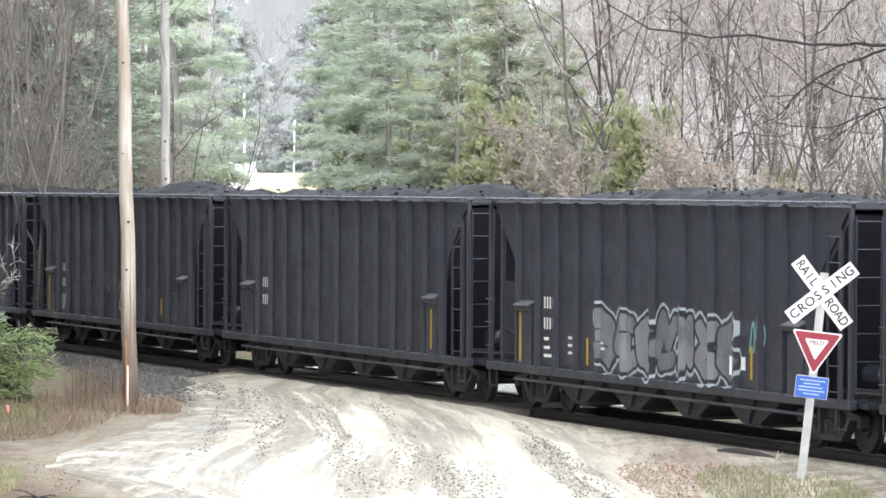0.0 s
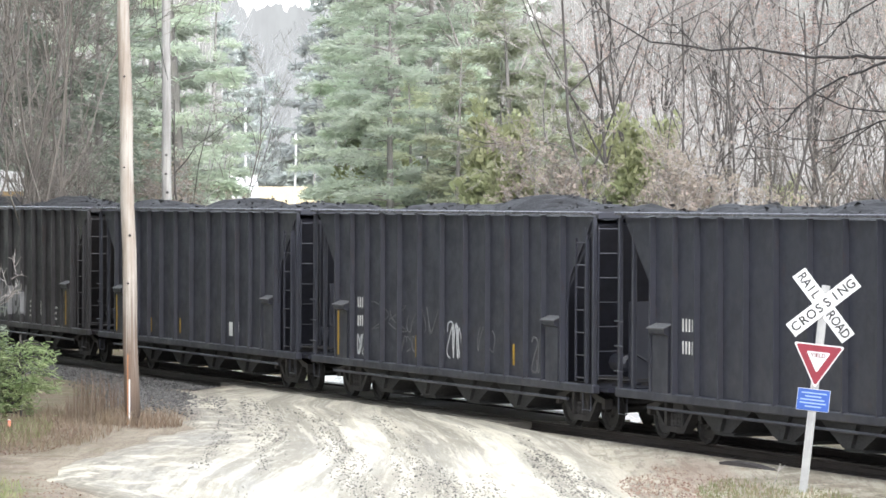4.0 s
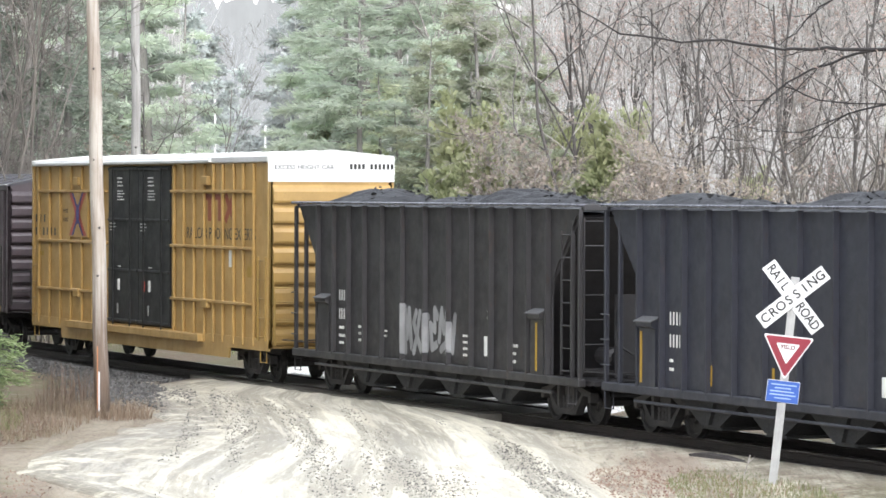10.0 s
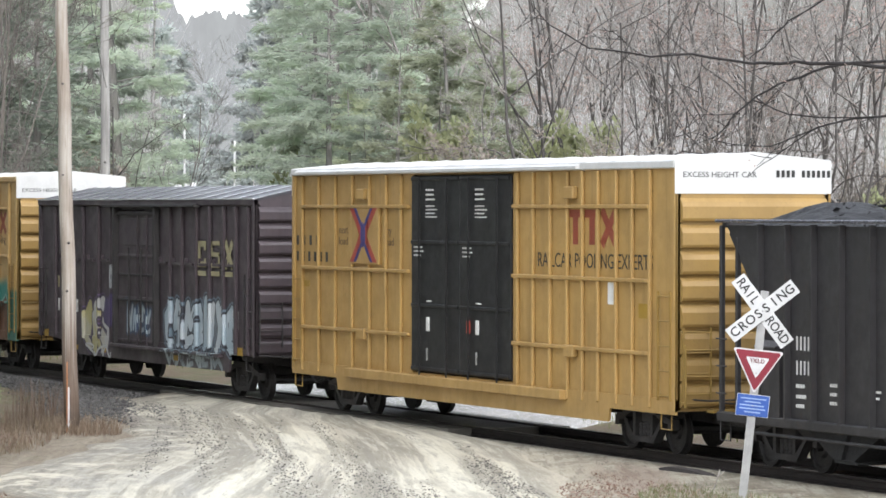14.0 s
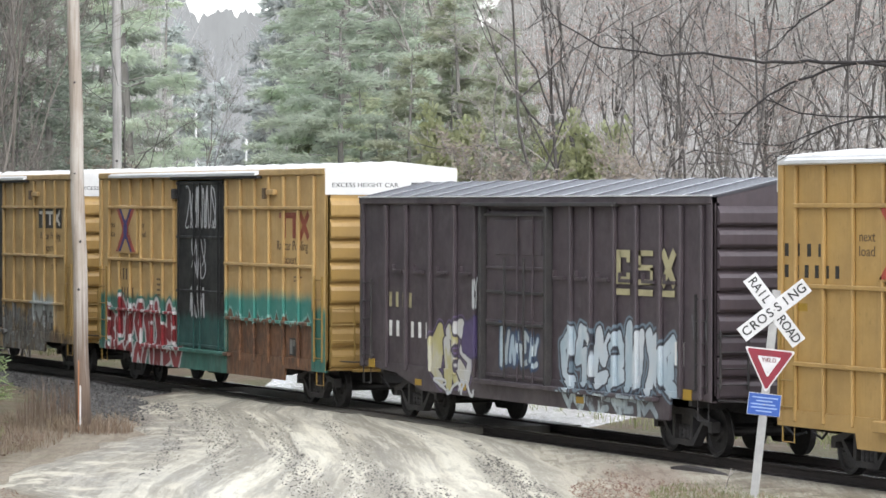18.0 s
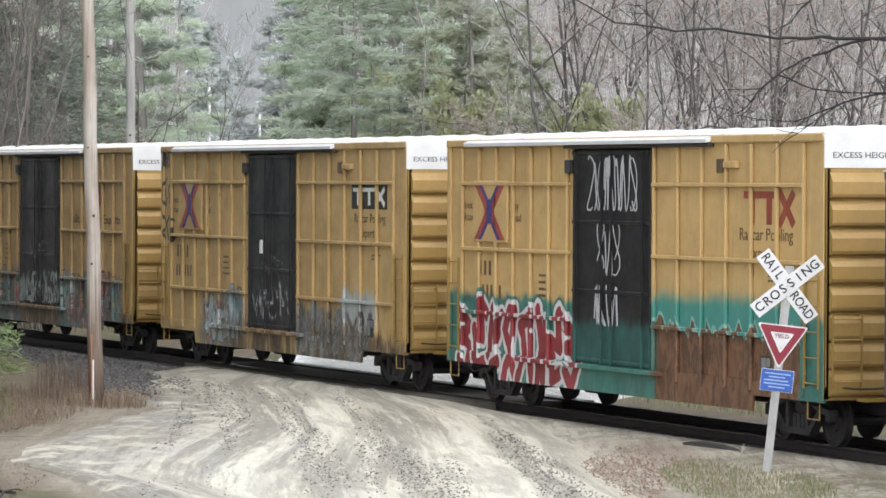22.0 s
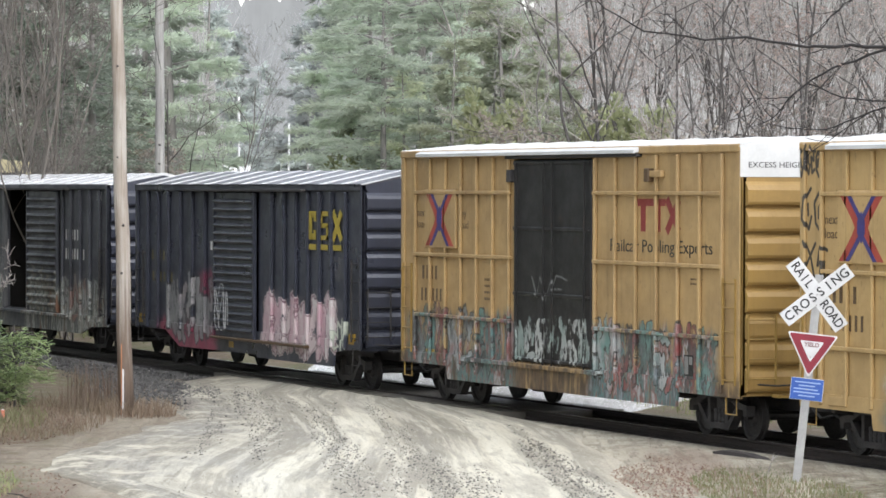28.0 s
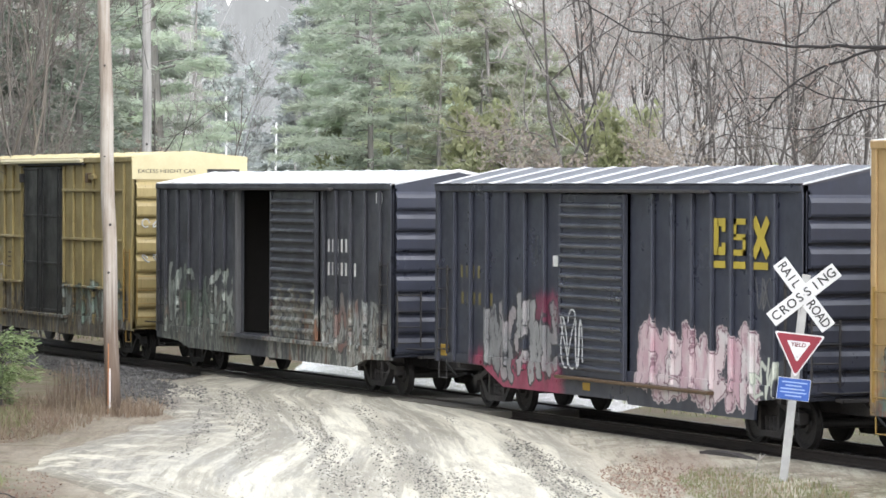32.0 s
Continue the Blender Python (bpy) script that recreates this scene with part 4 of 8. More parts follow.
def pool_car(x0, side, door, doors, label, marks, roof="roofwhite", endm="yellow", logo=True, ladder_mat="ladderyellow", seams=13):
    """A tall yellow fifty-foot car with a plug door and a sliding door."""
    L = 15.6
    ribs = [0.75] + [0.75 + i * (doors[0] - 0.98) / 6 for i in range(1, 7)] + [doors[1] + 0.14 + i * (L - 0.72 - doors[1] - 0.14) / 6 for i in range(7)]
    car, ys = boxcar(dict(L=L, zb=0.8, eave=5.06, ridge=5.2, side=side, end=endm, roof=roof, door=door, doors=(doors[0], doors[1], 0.98, 4.86), x0=x0, label=label,
                          ribs=ribs, belts=(4.22, 2.97, 1.75), sill=stepped(L, 2.45, 0.76, 0.50, 1.0), band=4.5, waves=8, trucks=(1.72, 13.88), ladder=ladder_mat, seams=seams, eavem=side))
    mid = (doors[0] + doors[1]) / 2
    yd = ys - 0.012
    plug_door(car, doors[0] + 0.02, doors[1] - 0.02, 1.0, 4.84, yd, M[door], 3, (doors[0] + 0.25, mid - 0.3, mid + 0.12, doors[1] - 0.25), "black ribbed plug door")
    # door tracks: a light hood over the door and a ledge under it
    part("door_track", Shape().prism([(-HALF - 0.10, 4.93), (-HALF - 0.10, 4.99), (ys, 5.075), (ys, 4.97)], 0, 1.1, 11.6), M[roof], car, "light painted hood over the door")
    part("door_track", Shape().box(doors[0] - 2.4, doors[1] + 0.5, -HALF - 0.07, ys, 0.90, 0.98, 0.01), M[side], car)
    part("door_track", Shape().box(doors[0] - 0.25, 11.6, -HALF - 0.05, ys, 4.865, 4.925, 0.01), M["under"], car, "dark upper door rail")
    for x in (doors[0] - 0.18, 11.9):
        part("door_stop", Shape().box(x, x + 0.2, -HALF - 0.05, ys, 4.42, 4.66, 0.015), M["under" if x < 8 else "brownink"], car)
    part("door_latch", Shape().box(12.1, 12.55, -HALF - 0.03, ys, 4.50, 4.62, 0.015), M[side], car)
    part("jack_pad", Shape().box(1.0, 1.6, ys - 0.05, ys, 0.82, 0.98, 0.01), M[side], car)
    if logo:
        cross_logo(car, 2.15, 3.69, 1.15, 0.98, ys, M[side])
        word(car, "next\nload", 0.80, 3.69, 0.46, 0.17, ys, M["brownink"])
        word(car, "any\nroad", 3.05, 3.69, 0.46, 0.17, ys, M["brownink"])
    word_end(car, "EXCESS HEIGHT CAR", L + 0.014, -1.35, 0.15, 4.70, 0.10, M["ink"])
    part("end_number_bar", Shape().box(L + 0.012, L + 0.016, 0.45, 1.3, 4.66, 4.76), M["ink"], car)
    mark = M["brownink"]
    pieces("car_mark", bars((4,), marks[0], 2.76, 0.16, 0.30, ys, 0.45), mark, car, "faded reporting mark")
    pieces("car_number", bars((6,), marks[0] - 0.05, 2.30, 0.13, 0.28, ys, 0.55), mark, car, "faded car number")
    stencil(car, 4.35, 2.55, 0.5, 0.5, ys, mark, 4, int(x0) % 7)
    stencil(car, 13.6, 2.75, 0.5, 0.16, ys, mark, 2, int(x0) % 5)
    part("consolidated_stencil", Shape().box(13.35, 13.72, ys - 0.004, ys, 1.05, 1.42), M["ink"], car)
    part("consolidated_stencil", Shape().box(13.38, 13.53, ys - 0.008, ys - 0.004, 1.08, 1.39).box(13.56, 13.69, ys - 0.008, ys - 0.004, 1.25, 1.39), M["palespray"], car)
    return car, ys


# rear-most car that is seen, dull yellow with a cream roof
b5, ys = pool_car(-53.5, "y_b5", "door_black", (6.0, 9.6), "dull yellow high-cube boxcar, grimy, with cream roof and black door", (1.0,), roof="creamroof", logo=False, endm="y_b5")
s = Shape()
for i in range(3):
    s.tube([(15.66 + 0.13, -1.2 + 0.28 * i + 0.10 * math.cos(a * 0.9), 3.42 + 0.11 * math.sin(a * 0.9 + i)) for a in range(7)], 0.018, 4)
    s.tube([(15.66 + 0.13, -1.2 + 0.28 * i + 0.10 * math.cos(a * 0.9 + 1), 2.55 + 0.10 * math.sin(a * 0.9)) for a in range(7)], 0.018, 4)
part("sprayed_line", s, M["spraywhite"], b5)

# dark fifty-foot car with its door open
L = 15.5
mc, ys = boxcar(dict(L=L, zb=0.82, eave=4.40, ridge=4.68, side="dkgreen", end="blue", roof="roofgalv", door="dkgreen", doors=(6.05, 8.3, 1.02, 4.28), x0=-35.97,
                     label="dark grey-green boxcar with an open door, faded and sprayed", ribs=[0.7, 1.55, 2.4, 3.25, 4.1, 4.95, 5.75, 11.5, 12.25, 13.1, 13.95, 14.8], ribw=0.06,
                     sill=[(0, 1.0), (0, 0.70), (1.6, 0.66), (2.4, 0.52), (13.2, 0.52), (14.0, 0.72), (L, 0.76), (L, 1.0)], waves=8, trucks=(1.85, 13.6), ladder="under", seams=12, seamm="roofgalv", seamw=0.04, rib=0.08, eavem="dkgreen"))
# near-black lining behind the doorway; the dark inside is put into its colour
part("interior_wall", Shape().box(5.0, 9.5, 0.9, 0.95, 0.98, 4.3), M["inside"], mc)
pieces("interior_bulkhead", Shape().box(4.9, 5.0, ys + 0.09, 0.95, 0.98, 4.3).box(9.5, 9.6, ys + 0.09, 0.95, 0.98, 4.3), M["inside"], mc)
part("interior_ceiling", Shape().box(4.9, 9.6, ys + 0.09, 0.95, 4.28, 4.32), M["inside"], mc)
part("side_panel", Shape().box(8.3, 11.2, ys, ys + 0.08, 0.82, 4.3), M["dkgreen"], mc)
louvred_door(mc, 8.28, 11.2, 1.0, 4.22, ys - 0.03, M["dkgreen"], 14, "ridged sliding door, slid open")
part("door_post", Shape().box(5.93, 6.07, -HALF - 0.04, ys, 0.95, 4.3, 0.015), M["greyspray"], mc, "pale worn door post")
part("door_track", Shape().box(5.0, 12.2, -HALF - 0.12, ys, 4.24, 4.30, 0.01), M["under"], mc)
part("door_track", Shape().box(5.0, 12.2, -HALF - 0.08, ys, 0.90, 0.99, 0.01), M["dkgreen"], mc)
pieces("painted_emblem", bars((6,), 11.66, 3.22, 0.15, 0.30, ys, 0.75), M["white"], mc, "white painted railway name")
pieces("painted_emblem", bars((7,), 11.66, 2.72, 0.15, 0.30, ys, 0.75), M["white"], mc, "white painted railway name")
part("placard", Shape().box(14.55, 14.85, ys - 0.02, ys, 3.98, 4.2), M["white"], mc)

# dark blue fifty-foot car with a ridged sliding door
L = 15.78
# pale seams on the dark roof: streaks of mirrored sky put into their colour
cb, ys = boxcar(dict(L=L, zb=0.86, eave=4.38, ridge=4.70, side="blue", end="blue", roof="roofdark", door="blue", doors=(6.15, 9.05, 0.98, 4.22), x0=-18.06,
                     label="dark blue boxcar with ridged door and pink spray paint", ribs=[0.95, 1.78, 2.58, 3.5, 4.42, 5.35, 10.05, 10.85, 11.63, 12.40, 13.15, 13.90, 14.75], ribw=0.055,
                     sill=[(0, 1.05), (0, 0.92), (2.3, 0.88), (3.4, 0.50), (9.0, 0.52), (9.05, 0.46), (14.0, 0.46), (14.06, 0.78), (L, 0.92), (L, 1.05)], waves=8, trucks=(2.1, 13.75), ladder="under", seams=12, seamm="roofgalv", seamw=0.07, rib=0.09, eavem="blue"))
louvred_door(cb, 6.12, 9.02, 0.86, 4.2, ys - 0.03, M["blue"], 17, "ridged sliding door, shut")
part("door_track", Shape().box(4.2, 12.4, -HALF - 0.12, ys, 4.22, 4.28, 0.01), M["under"], cb)
part("door_track", Shape().box(6.1, 12.5, -HALF - 0.08, ys, 0.80, 0.86, 0.01), M["brownink"], cb)
# added strip whose paler colour stands in for the edge's wet glint
part("drip_edge", Shape().box(0, L, -HALF - 0.02, -HALF + 0.03, 4.378, 4.392), M["chord"], cb, "strip coloured for the wet roof edge's glint")
GAPS = [(12.46, 12.90), (13.21, 13.65), (13.96, 14.48)]
emblem(cb, GAPS, 3.80, 0.62, ys - 0.03, M["gold"], ("ring", "bars", "cross"))
emblem(cb, GAPS, 3.08, 0.12, ys - 0.03, M["gold"], ("line",) * 3)
pieces("car_mark", bars((4,), 1.15, 2.80, 0.18, 0.26, ys, 0.6), M["fadedgold"], cb)
pieces("car_number", bars((6,), 1.2, 2.28, 0.18, 0.26, ys, 0.6), M["fadedgold"], cb)
part("placard", Shape().box(5.7, 5.95, ys - 0.02, ys, 2.85, 3.05), M["white"], cb)
for x in (0.25, 7.1, 14.95):
    part("reflector", Shape().box(x, x + 0.32, ys - 0.04, ys, 0.98 if x != 7.1 else 0.62, 1.2 if x != 7.1 else 0.76), M["warn"], cb)
scrawl(cb, 13.9, 14.6, 2.3, 2.9, ys, M["greyspray"], 73, 2, 0.03)
scrawl(cb, 6.3, 7.3, 1.0, 2.1, ys - 0.13, M["spraywhite"], 74, 3, 0.03)

# three tall yellow cars
b4, ys = pool_car(0.0, "y_b4", "door_b4", (5.85, 9.5), "weathered yellow high-cube boxcar with black door, sprayed low on the side", (1.05,), seams=13)
emblem(b4, evenly(11.40, 1.85, 3), 4.12, 0.58, ys, M["red"], ("post", "post", "cross"))
word(b4, "Railcar Pooling Experts", 10.25, 3.27, 4.2, 0.24, ys, M["ink"])
part("warning_placard", Shape().box(1.3, 1.75, ys - 0.01, ys, 0.84, 1.06), M["warn"], b4)

b3, ys = pool_car(17.78, "y_b3", "door_b3", (6.1, 9.2), "weathered yellow high-cube boxcar with black door and grey spray paint", (1.05,), seams=13)
part("emblem_plate", Shape().box(12.45, 14.45, ys - 0.004, ys, 3.68, 4.20), M["ink"], b3, "dark painted emblem field")
emblem(b3, evenly(12.58, 1.85, 3), 4.12, 0.36, ys - 0.004, M["white"], ("post", "post", "cross"))
slogan(b3, ys, (("Railcar Pooling", 12.6, 3.48, 1.75, 0.2), ("Experts", 12.95, 3.18, 0.9, 0.2)), M["brownink"])
part("placard", Shape().box(6.95, 7.1, ys - 0.06, ys - 0.03, 2.65, 2.95), M["white"], b3)

b2, ys = pool_car(35.52, "y_b2", "door_b2", (5.9, 9.2), "yellow high-cube boxcar with bold red, teal and brown graffiti", (1.5,), seams=13)
emblem(b2, evenly(12.75, 1.85, 3), 4.12, 0.55, ys, M["maroon"], ("post", "post", "cross"))
slogan(b2, ys, (("Railcar Pooling", 12.55, 3.40, 1.9, 0.22), ("Experts", 12.9, 3.10, 1.0, 0.2)), M["brownink"])
scrawl(b2, 6.6, 8.7, 3.75, 4.75, ys - 0.05, M["spraywhite"], 21, 7, 0.03)
scrawl(b2, 7.0, 8.0, 2.6, 3.6, ys - 0.05, M["spraywhite"], 22, 3, 0.03)
scrawl(b2, 6.9, 7.9, 1.7, 2.5, ys - 0.05, M["spraywhite"], 23, 4, 0.03)

# brown fifty-foot car
L = 16.08
cr, ys = boxcar(dict(L=L, zb=0.98, eave=4.44, ridge=4.76, side="brown", end="brown", roof="roofdark", door="brown", doors=(6.45, 9.34, 1.0, 4.2), x0=53.10,
                     label="dark brown boxcar with cream lettering and pale graffiti", ribs=[1.4, 2.45, 3.7, 4.95, 5.95, 10.35, 11.2, 12.2, 13.1, 14.05, 14.85, 15.65], ribw=0.06,
                     sill=[(0, 1.1), (0, 1.04), (1.9, 0.92), (3.3, 0.62), (9.9, 0.60), (14.4, 0.60), (14.45, 1.0), (L, 1.02), (L, 1.1)], waves=9, trucks=(1.95, 14.1), ladder="under", seams=13, seamm="roofwet", seamw=0.08, rib=0.09, eavem="brown"))
d = plug_door(cr, 6.5, 9.3, 1.02, 4.18, ys - 0.012, M["brown"], 3, (8.05, 8.75), "brown plug door with lock rods")
part("door_panel", Shape().box(6.95, 8.0, ys - 0.06, ys - 0.03, 3.35, 4.0, 0.012), M["brown"], d)
part("door_panel", Shape().box(8.15, 9.1, ys - 0.06, ys - 0.03, 3.35, 4.0, 0.012), M["brown"], d)
for x in (6.33, 9.36):
    part("door_post", Shape().box(x, x + 0.12, -HALF - 0.06, ys, 0.95, 4.28, 0.015), M["under"], cr, "dark door post")
for x0, x1, z in ((6.5, 9.3, 4.1), (6.6, 9.2, 2.65), (6.6, 9.2, 2.05)):
    part("door_bar", Shape().box(x0, x1, ys - 0.10, ys - 0.06, z - 0.03, z + 0.03, 0.01), M["under"], d)
for x in (7.5, 8.4):
    part("lock_bar", Shape().tube([(x, ys - 0.11, 1.05), (x, ys - 0.11, 3.3)], 0.022, 6), M["under"], d)
scrawl(cr, 5.95, 6.3, 2.3, 3.0, -HALF - 0.002, M["spraywhite"], 16, 2, 0.03)
part("door_track", Shape().box(5.6, 12.4, -HALF - 0.10, ys, 4.26, 4.33, 0.01), M["under"], cr)
part("door_track", Shape().box(6.2, 14.0, -HALF - 0.08, ys, 0.90, 0.98, 0.01), M["brown"], cr)
for x in (2.0, 3.1, 4.3, 5.45, 9.85, 10.8, 11.7, 12.65, 13.6, 14.45):
    part("rib_bracket", Shape().box(x - 0.25, x + 0.25, -HALF + 0.02, ys, 2.93, 2.99).box(x - 0.25, x - 0.2, -HALF + 0.02, ys, 2.99, 3.1), M["brown"], cr)
# near-white strip added: the eave's bright line of light put into colour
part("drip_edge", Shape().box(0, L, -HALF - 0.02, -HALF + 0.03, 4.435, 4.46), M["roofgalv"], cr, "pale strip coloured for the roof edge's shine")
GAPS = [(12.27, 12.82), (13.17, 13.74), (14.12, 14.6)]
emblem(cr, GAPS, 3.50, 0.60, ys - 0.03, M["creamink"], ("ring", "bars", "cross"))
emblem(cr, GAPS, 2.82, 0.11, ys - 0.03, M["creamink"], ("line",) * 3)
pieces("car_mark", bars((4,), 1.45, 2.55, 0.20, 0.32, ys, 0.75), M["creamink"], cr)
pieces("car_number", bars((6,), 1.45, 1.98, 0.22, 0.34, ys, 0.75), M["white"], cr)
scrawl(cr, 3.9, 5.9, 0.62, 0.9, ys - 0.04, M["spraywhite"], 15, 3, 0.06)
scrawl(cr, 15.2, 15.8, 2.0, 2.5, ys, M["greyspray"], 14, 2, 0.03)
for x in (0.45, 2.95, 5.2, 10.6, 14.95):
    part("reflector", Shape().box(x, x + 0.32, ys - 0.045, ys - 0.03, 0.98 if x > 14 or x < 1 else 0.72, 1.16 if x > 14 or x < 1 else 0.84), M["warn"], cr)
part("consolidated_stencil", Shape().box(14.55, 14.9, ys - 0.004, ys, 1.55, 1.95), M["white"], cr)

# long yellow car with double doors
L = 18.39
b1, ys = boxcar(dict(L=L, zb=0.8, eave=5.07, ridge=5.2, side="y_b1", end="yellow", roof="roofwhite", door="door_black", doors=(6.64, 11.52, 1.02, 4.9), x0=71.53,
                     label="clean yellow sixty-foot high-cube boxcar with black double doors", ribs=[0.6, 1.55, 2.5, 3.45, 4.4, 5.3, 6.1, 11.8, 12.5, 13.25, 14.0, 14.65, 15.3, 16.05, 16.7, 17.4],
                     belts=(4.28, 3.0, 1.75), sill=stepped(L, 2.6, 0.74, 0.50, 1.0), band=4.5, waves=8, trucks=(2.15, 16.25), ladder="ladderyellow", seams=15, lad=2.75, rungs=5))
for a, b in ((6.66, 9.07), (9.09, 11.50)):
    plug_door(b1, a, b, 1.05, 4.88, ys - 0.012, M["door_black"], 3, (a + 0.5, b - 0.55), "black plug door with lock rods")
    stencil(b1, a + 0.75, 4.62, 0.55, 0.28, ys - 0.045, M["white"], 3, 3)
    stencil(b1, a + 0.75, 4.30, 0.6, 0.28, ys - 0.045, M["white"], 4, 4)
    stencil(b1, a + 0.15, 3.50, 0.5, 0.24, ys - 0.045, M["white"], 3, 5)
    part("placard", Shape().box(a + 0.8, a + 0.93, ys - 0.06, ys - 0.03, 1.85, 2.12), M["white"], b1)
    part("door_handle", Shape().tube([(a + 0.95, ys - 0.1, 1.28), (a + 0.95, ys - 0.1, 1.52)], 0.02, 6), M["palespray"], b1)
    stencil(b1, a + 0.8, 2.45, 0.28, 0.14, ys - 0.045, M["white"], 2, 6)
part("placard", Shape().box(9.45, 9.6, ys - 0.06, ys - 0.03, 1.86, 2.1), M["orange"], b1)
part("door_track", Shape().prism([(-HALF - 0.08, 4.95), (-HALF - 0.08, 5.0), (ys, 5.08), (ys, 4.96)], 0, 0.4, 14.6), M["roofwhite"], b1)
part("door_track", Shape().box(3.4, 14.0, -HALF - 0.12, ys, 0.80, 0.98, 0.015), M["y_b1"], b1, "yellow lower door rail")
cross_logo(b1, 4.15, 3.70, 1.15, 1.0, ys, M['y_b1'])
word(b1, "next\nload", 2.65, 3.68, 0.5, 0.17, ys, M["brownink"])
word(b1, "any\nroad", 5.15, 3.68, 0.5, 0.17, ys, M["brownink"])
emblem(b1, evenly(14.0, 2.1, 3), 4.22, 0.62, ys, M["maroon"], ("post", "post", "cross"))
word(b1, "RAILCAR POOLING EXPERTS", 12.65, 3.30, 4.8, 0.28, ys, M["ink"])
pieces("car_mark", bars((4,), 0.15, 3.68, 0.2, 0.22, ys, 0.9), M["ink"], b1)
pieces("car_number", bars((6,), 0.15, 3.34, 0.2, 0.22, ys, 0.7), M["ink"], b1)
word_end(b1, "EXCESS HEIGHT CAR", L + 0.014, -1.35, 0.05, 4.82, 0.10, M["ink"])
for k in range(11):
    if k != 4:
        part("end_number_bar", Shape().box(0.01, 0.07, -0.004, 0, -0.12, 0), M["ink"], b1, at=pose(L + 0.018, 0.42 + k * 0.098, 4.9, 0, 0, 90))
part("consolidated_stencil", Shape().box(15.65, 15.95, ys - 0.006, ys, 2.56, 2.95), M["white"], b1)
part("warning_placard", Shape().box(16.9, 17.35, ys - 0.006, ys, 2.35, 2.6), M["warn"], b1)
part("warning_placard", Shape().box(0.5, 0.95, ys - 0.006, ys, 2.6, 2.72), M["warn"], b1)
for x, z in ((3.9, 4.52), (14.0, 4.52), (3.9, 1.68), (14.0, 1.68)):
    part("bracket_box", Shape().box(x, x + 0.4, -HALF - 0.05, ys, z - 0.1, z + 0.12, 0.02), M["y_b1"], b1)
end_ladder(b1, L + 0.06, -1.42, -0.75, 0.95, 1.85, 3, M["ladderyellow"], 0.2)

# ---- the coal hoppers
HOP_L, HOP_T, HOP_S = 15.05, 4.07, 0.86
HOP_RIBS = [1.48, 2.4, 3.28, 4.2, 5.18, 6.3, 7.52, 8.75, 9.9, 10.88, 11.8, 12.66, 13.56]


def hopper(k, mat, label, extras):
    car = car_root("coal_hopper", label, "hopper car", 91.5 + 16.04 * k, "cars of the freight train")
    L, zt, zs, m = HOP_L, HOP_T, HOP_S, M[mat]
    ys = -HALF + 0.11
    cut = [(0.18, zt - 0.1), (0.36, 3.80), (0.70, 3.42), (1.22, 2.88), (1.38, 2.55), (1.42, 2.30), (1.42, zs), (13.62, zs), (13.62, 2.30), (13.67, 2.55), (13.83, 2.88), (14.35, 3.42), (14.69, 3.80), (14.87, zt - 0.1)]
    part("side_sheet", Shape().prism(cut, 1, ys, ys + 0.05), m, car)
    part("side_sheet", Shape().prism(cut, 1, -ys - 0.05, -ys), m, car)
    for x in HOP_RIBS:
        part("rib", Shape().prism([(x - 0.045, ys), (x - 0.03, -HALF + 0.005), (x + 0.03, -HALF + 0.005), (x + 0.04, ys)], 2, zs - 0.02, zt - 0.08), m, car)
    for y0, y1 in ((-HALF - 0.03, ys + 0.06), (-ys - 0.06, HALF + 0.03)):
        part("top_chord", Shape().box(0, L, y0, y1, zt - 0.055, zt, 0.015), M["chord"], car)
        part("side_sill", Shape().box(0.0, L, y0 + 0.04, y1, zs - 0.13, zs + 0.03, 0.02), m, car)
        part("sill_pipe", Shape().tube([(1.3, (y0 + y1) / 2, zs - 0.26), (13.8, (y0 + y1) / 2, zs - 0.28)], 0.03, 6), m, car)
    for x in (0.0, L - 0.12):
        part("end_chord", Shape().box(x, x + 0.12, ys, -ys, zt - 0.14, zt, 0.02), m, car)
    # slope sheets and end frames
    part("slope_sheet", Shape().prism([(0.2, zt - 0.25), (0.26, zt - 0.2), (3.3, 0.75), (3.2, 0.7)], 1, ys + 0.04, -ys - 0.04), m, car)
    part("slope_sheet", Shape().prism([(L - 0.2, zt - 0.25), (L - 0.26, zt - 0.2), (L - 3.3, 0.75), (L - 3.2, 0.7)], 1, ys + 0.04, -ys - 0.04), m, car)
    for x in (0.04, L - 0.12):
        for y in (-HALF + 0.04, HALF - 0.12):
            part("corner_post", Shape().box(x, x + 0.08, y, y + 0.08, zs - 0.05, zt - 0.1, 0.01), m, car)
    for x in (0.5, L - 0.58):
        part("end_post", Shape().box(x, x + 0.08, -HALF + 0.1, -HALF + 0.18, zs, zt - 0.3, 0.01), m, car)
    for x, w in ((0.6, 1), (L - 0.6, -1)):
        part("end_sheet", Shape().box(x - 0.02, x + 0.02, -0.5, 0.5, zs, 2.4), m, car)
    part("end_platform", Shape().box(-0.25, 1.45, -1.3, 1.3, zs - 0.1, zs - 0.02), m, car)
    part("end_platform", Shape().box(L - 1.45, L + 0.25, -1.3, 1.3, zs - 0.1, zs - 0.02), m, car)
    part("brake_rigging", Shape().lathe([(0, 0.1), (0.05, 0.17), (0.6, 0.17), (0.65, 0.1)], 0, (L - 1.3, -0.45, 1.25), 10).tube([(L - 0.6, 0.2, 1.1), (L - 0.3, -0.6, 1.5), (L - 0.3, -0.6, 2.4)], 0.03, 5), m, car)
    # side ladder, end ladder, steps
    ladder(car, "ladder", L - 0.70, L - 0.24, -HALF + 0.04, zs + 0.15, 3.5, 7, m, "", 0.05)
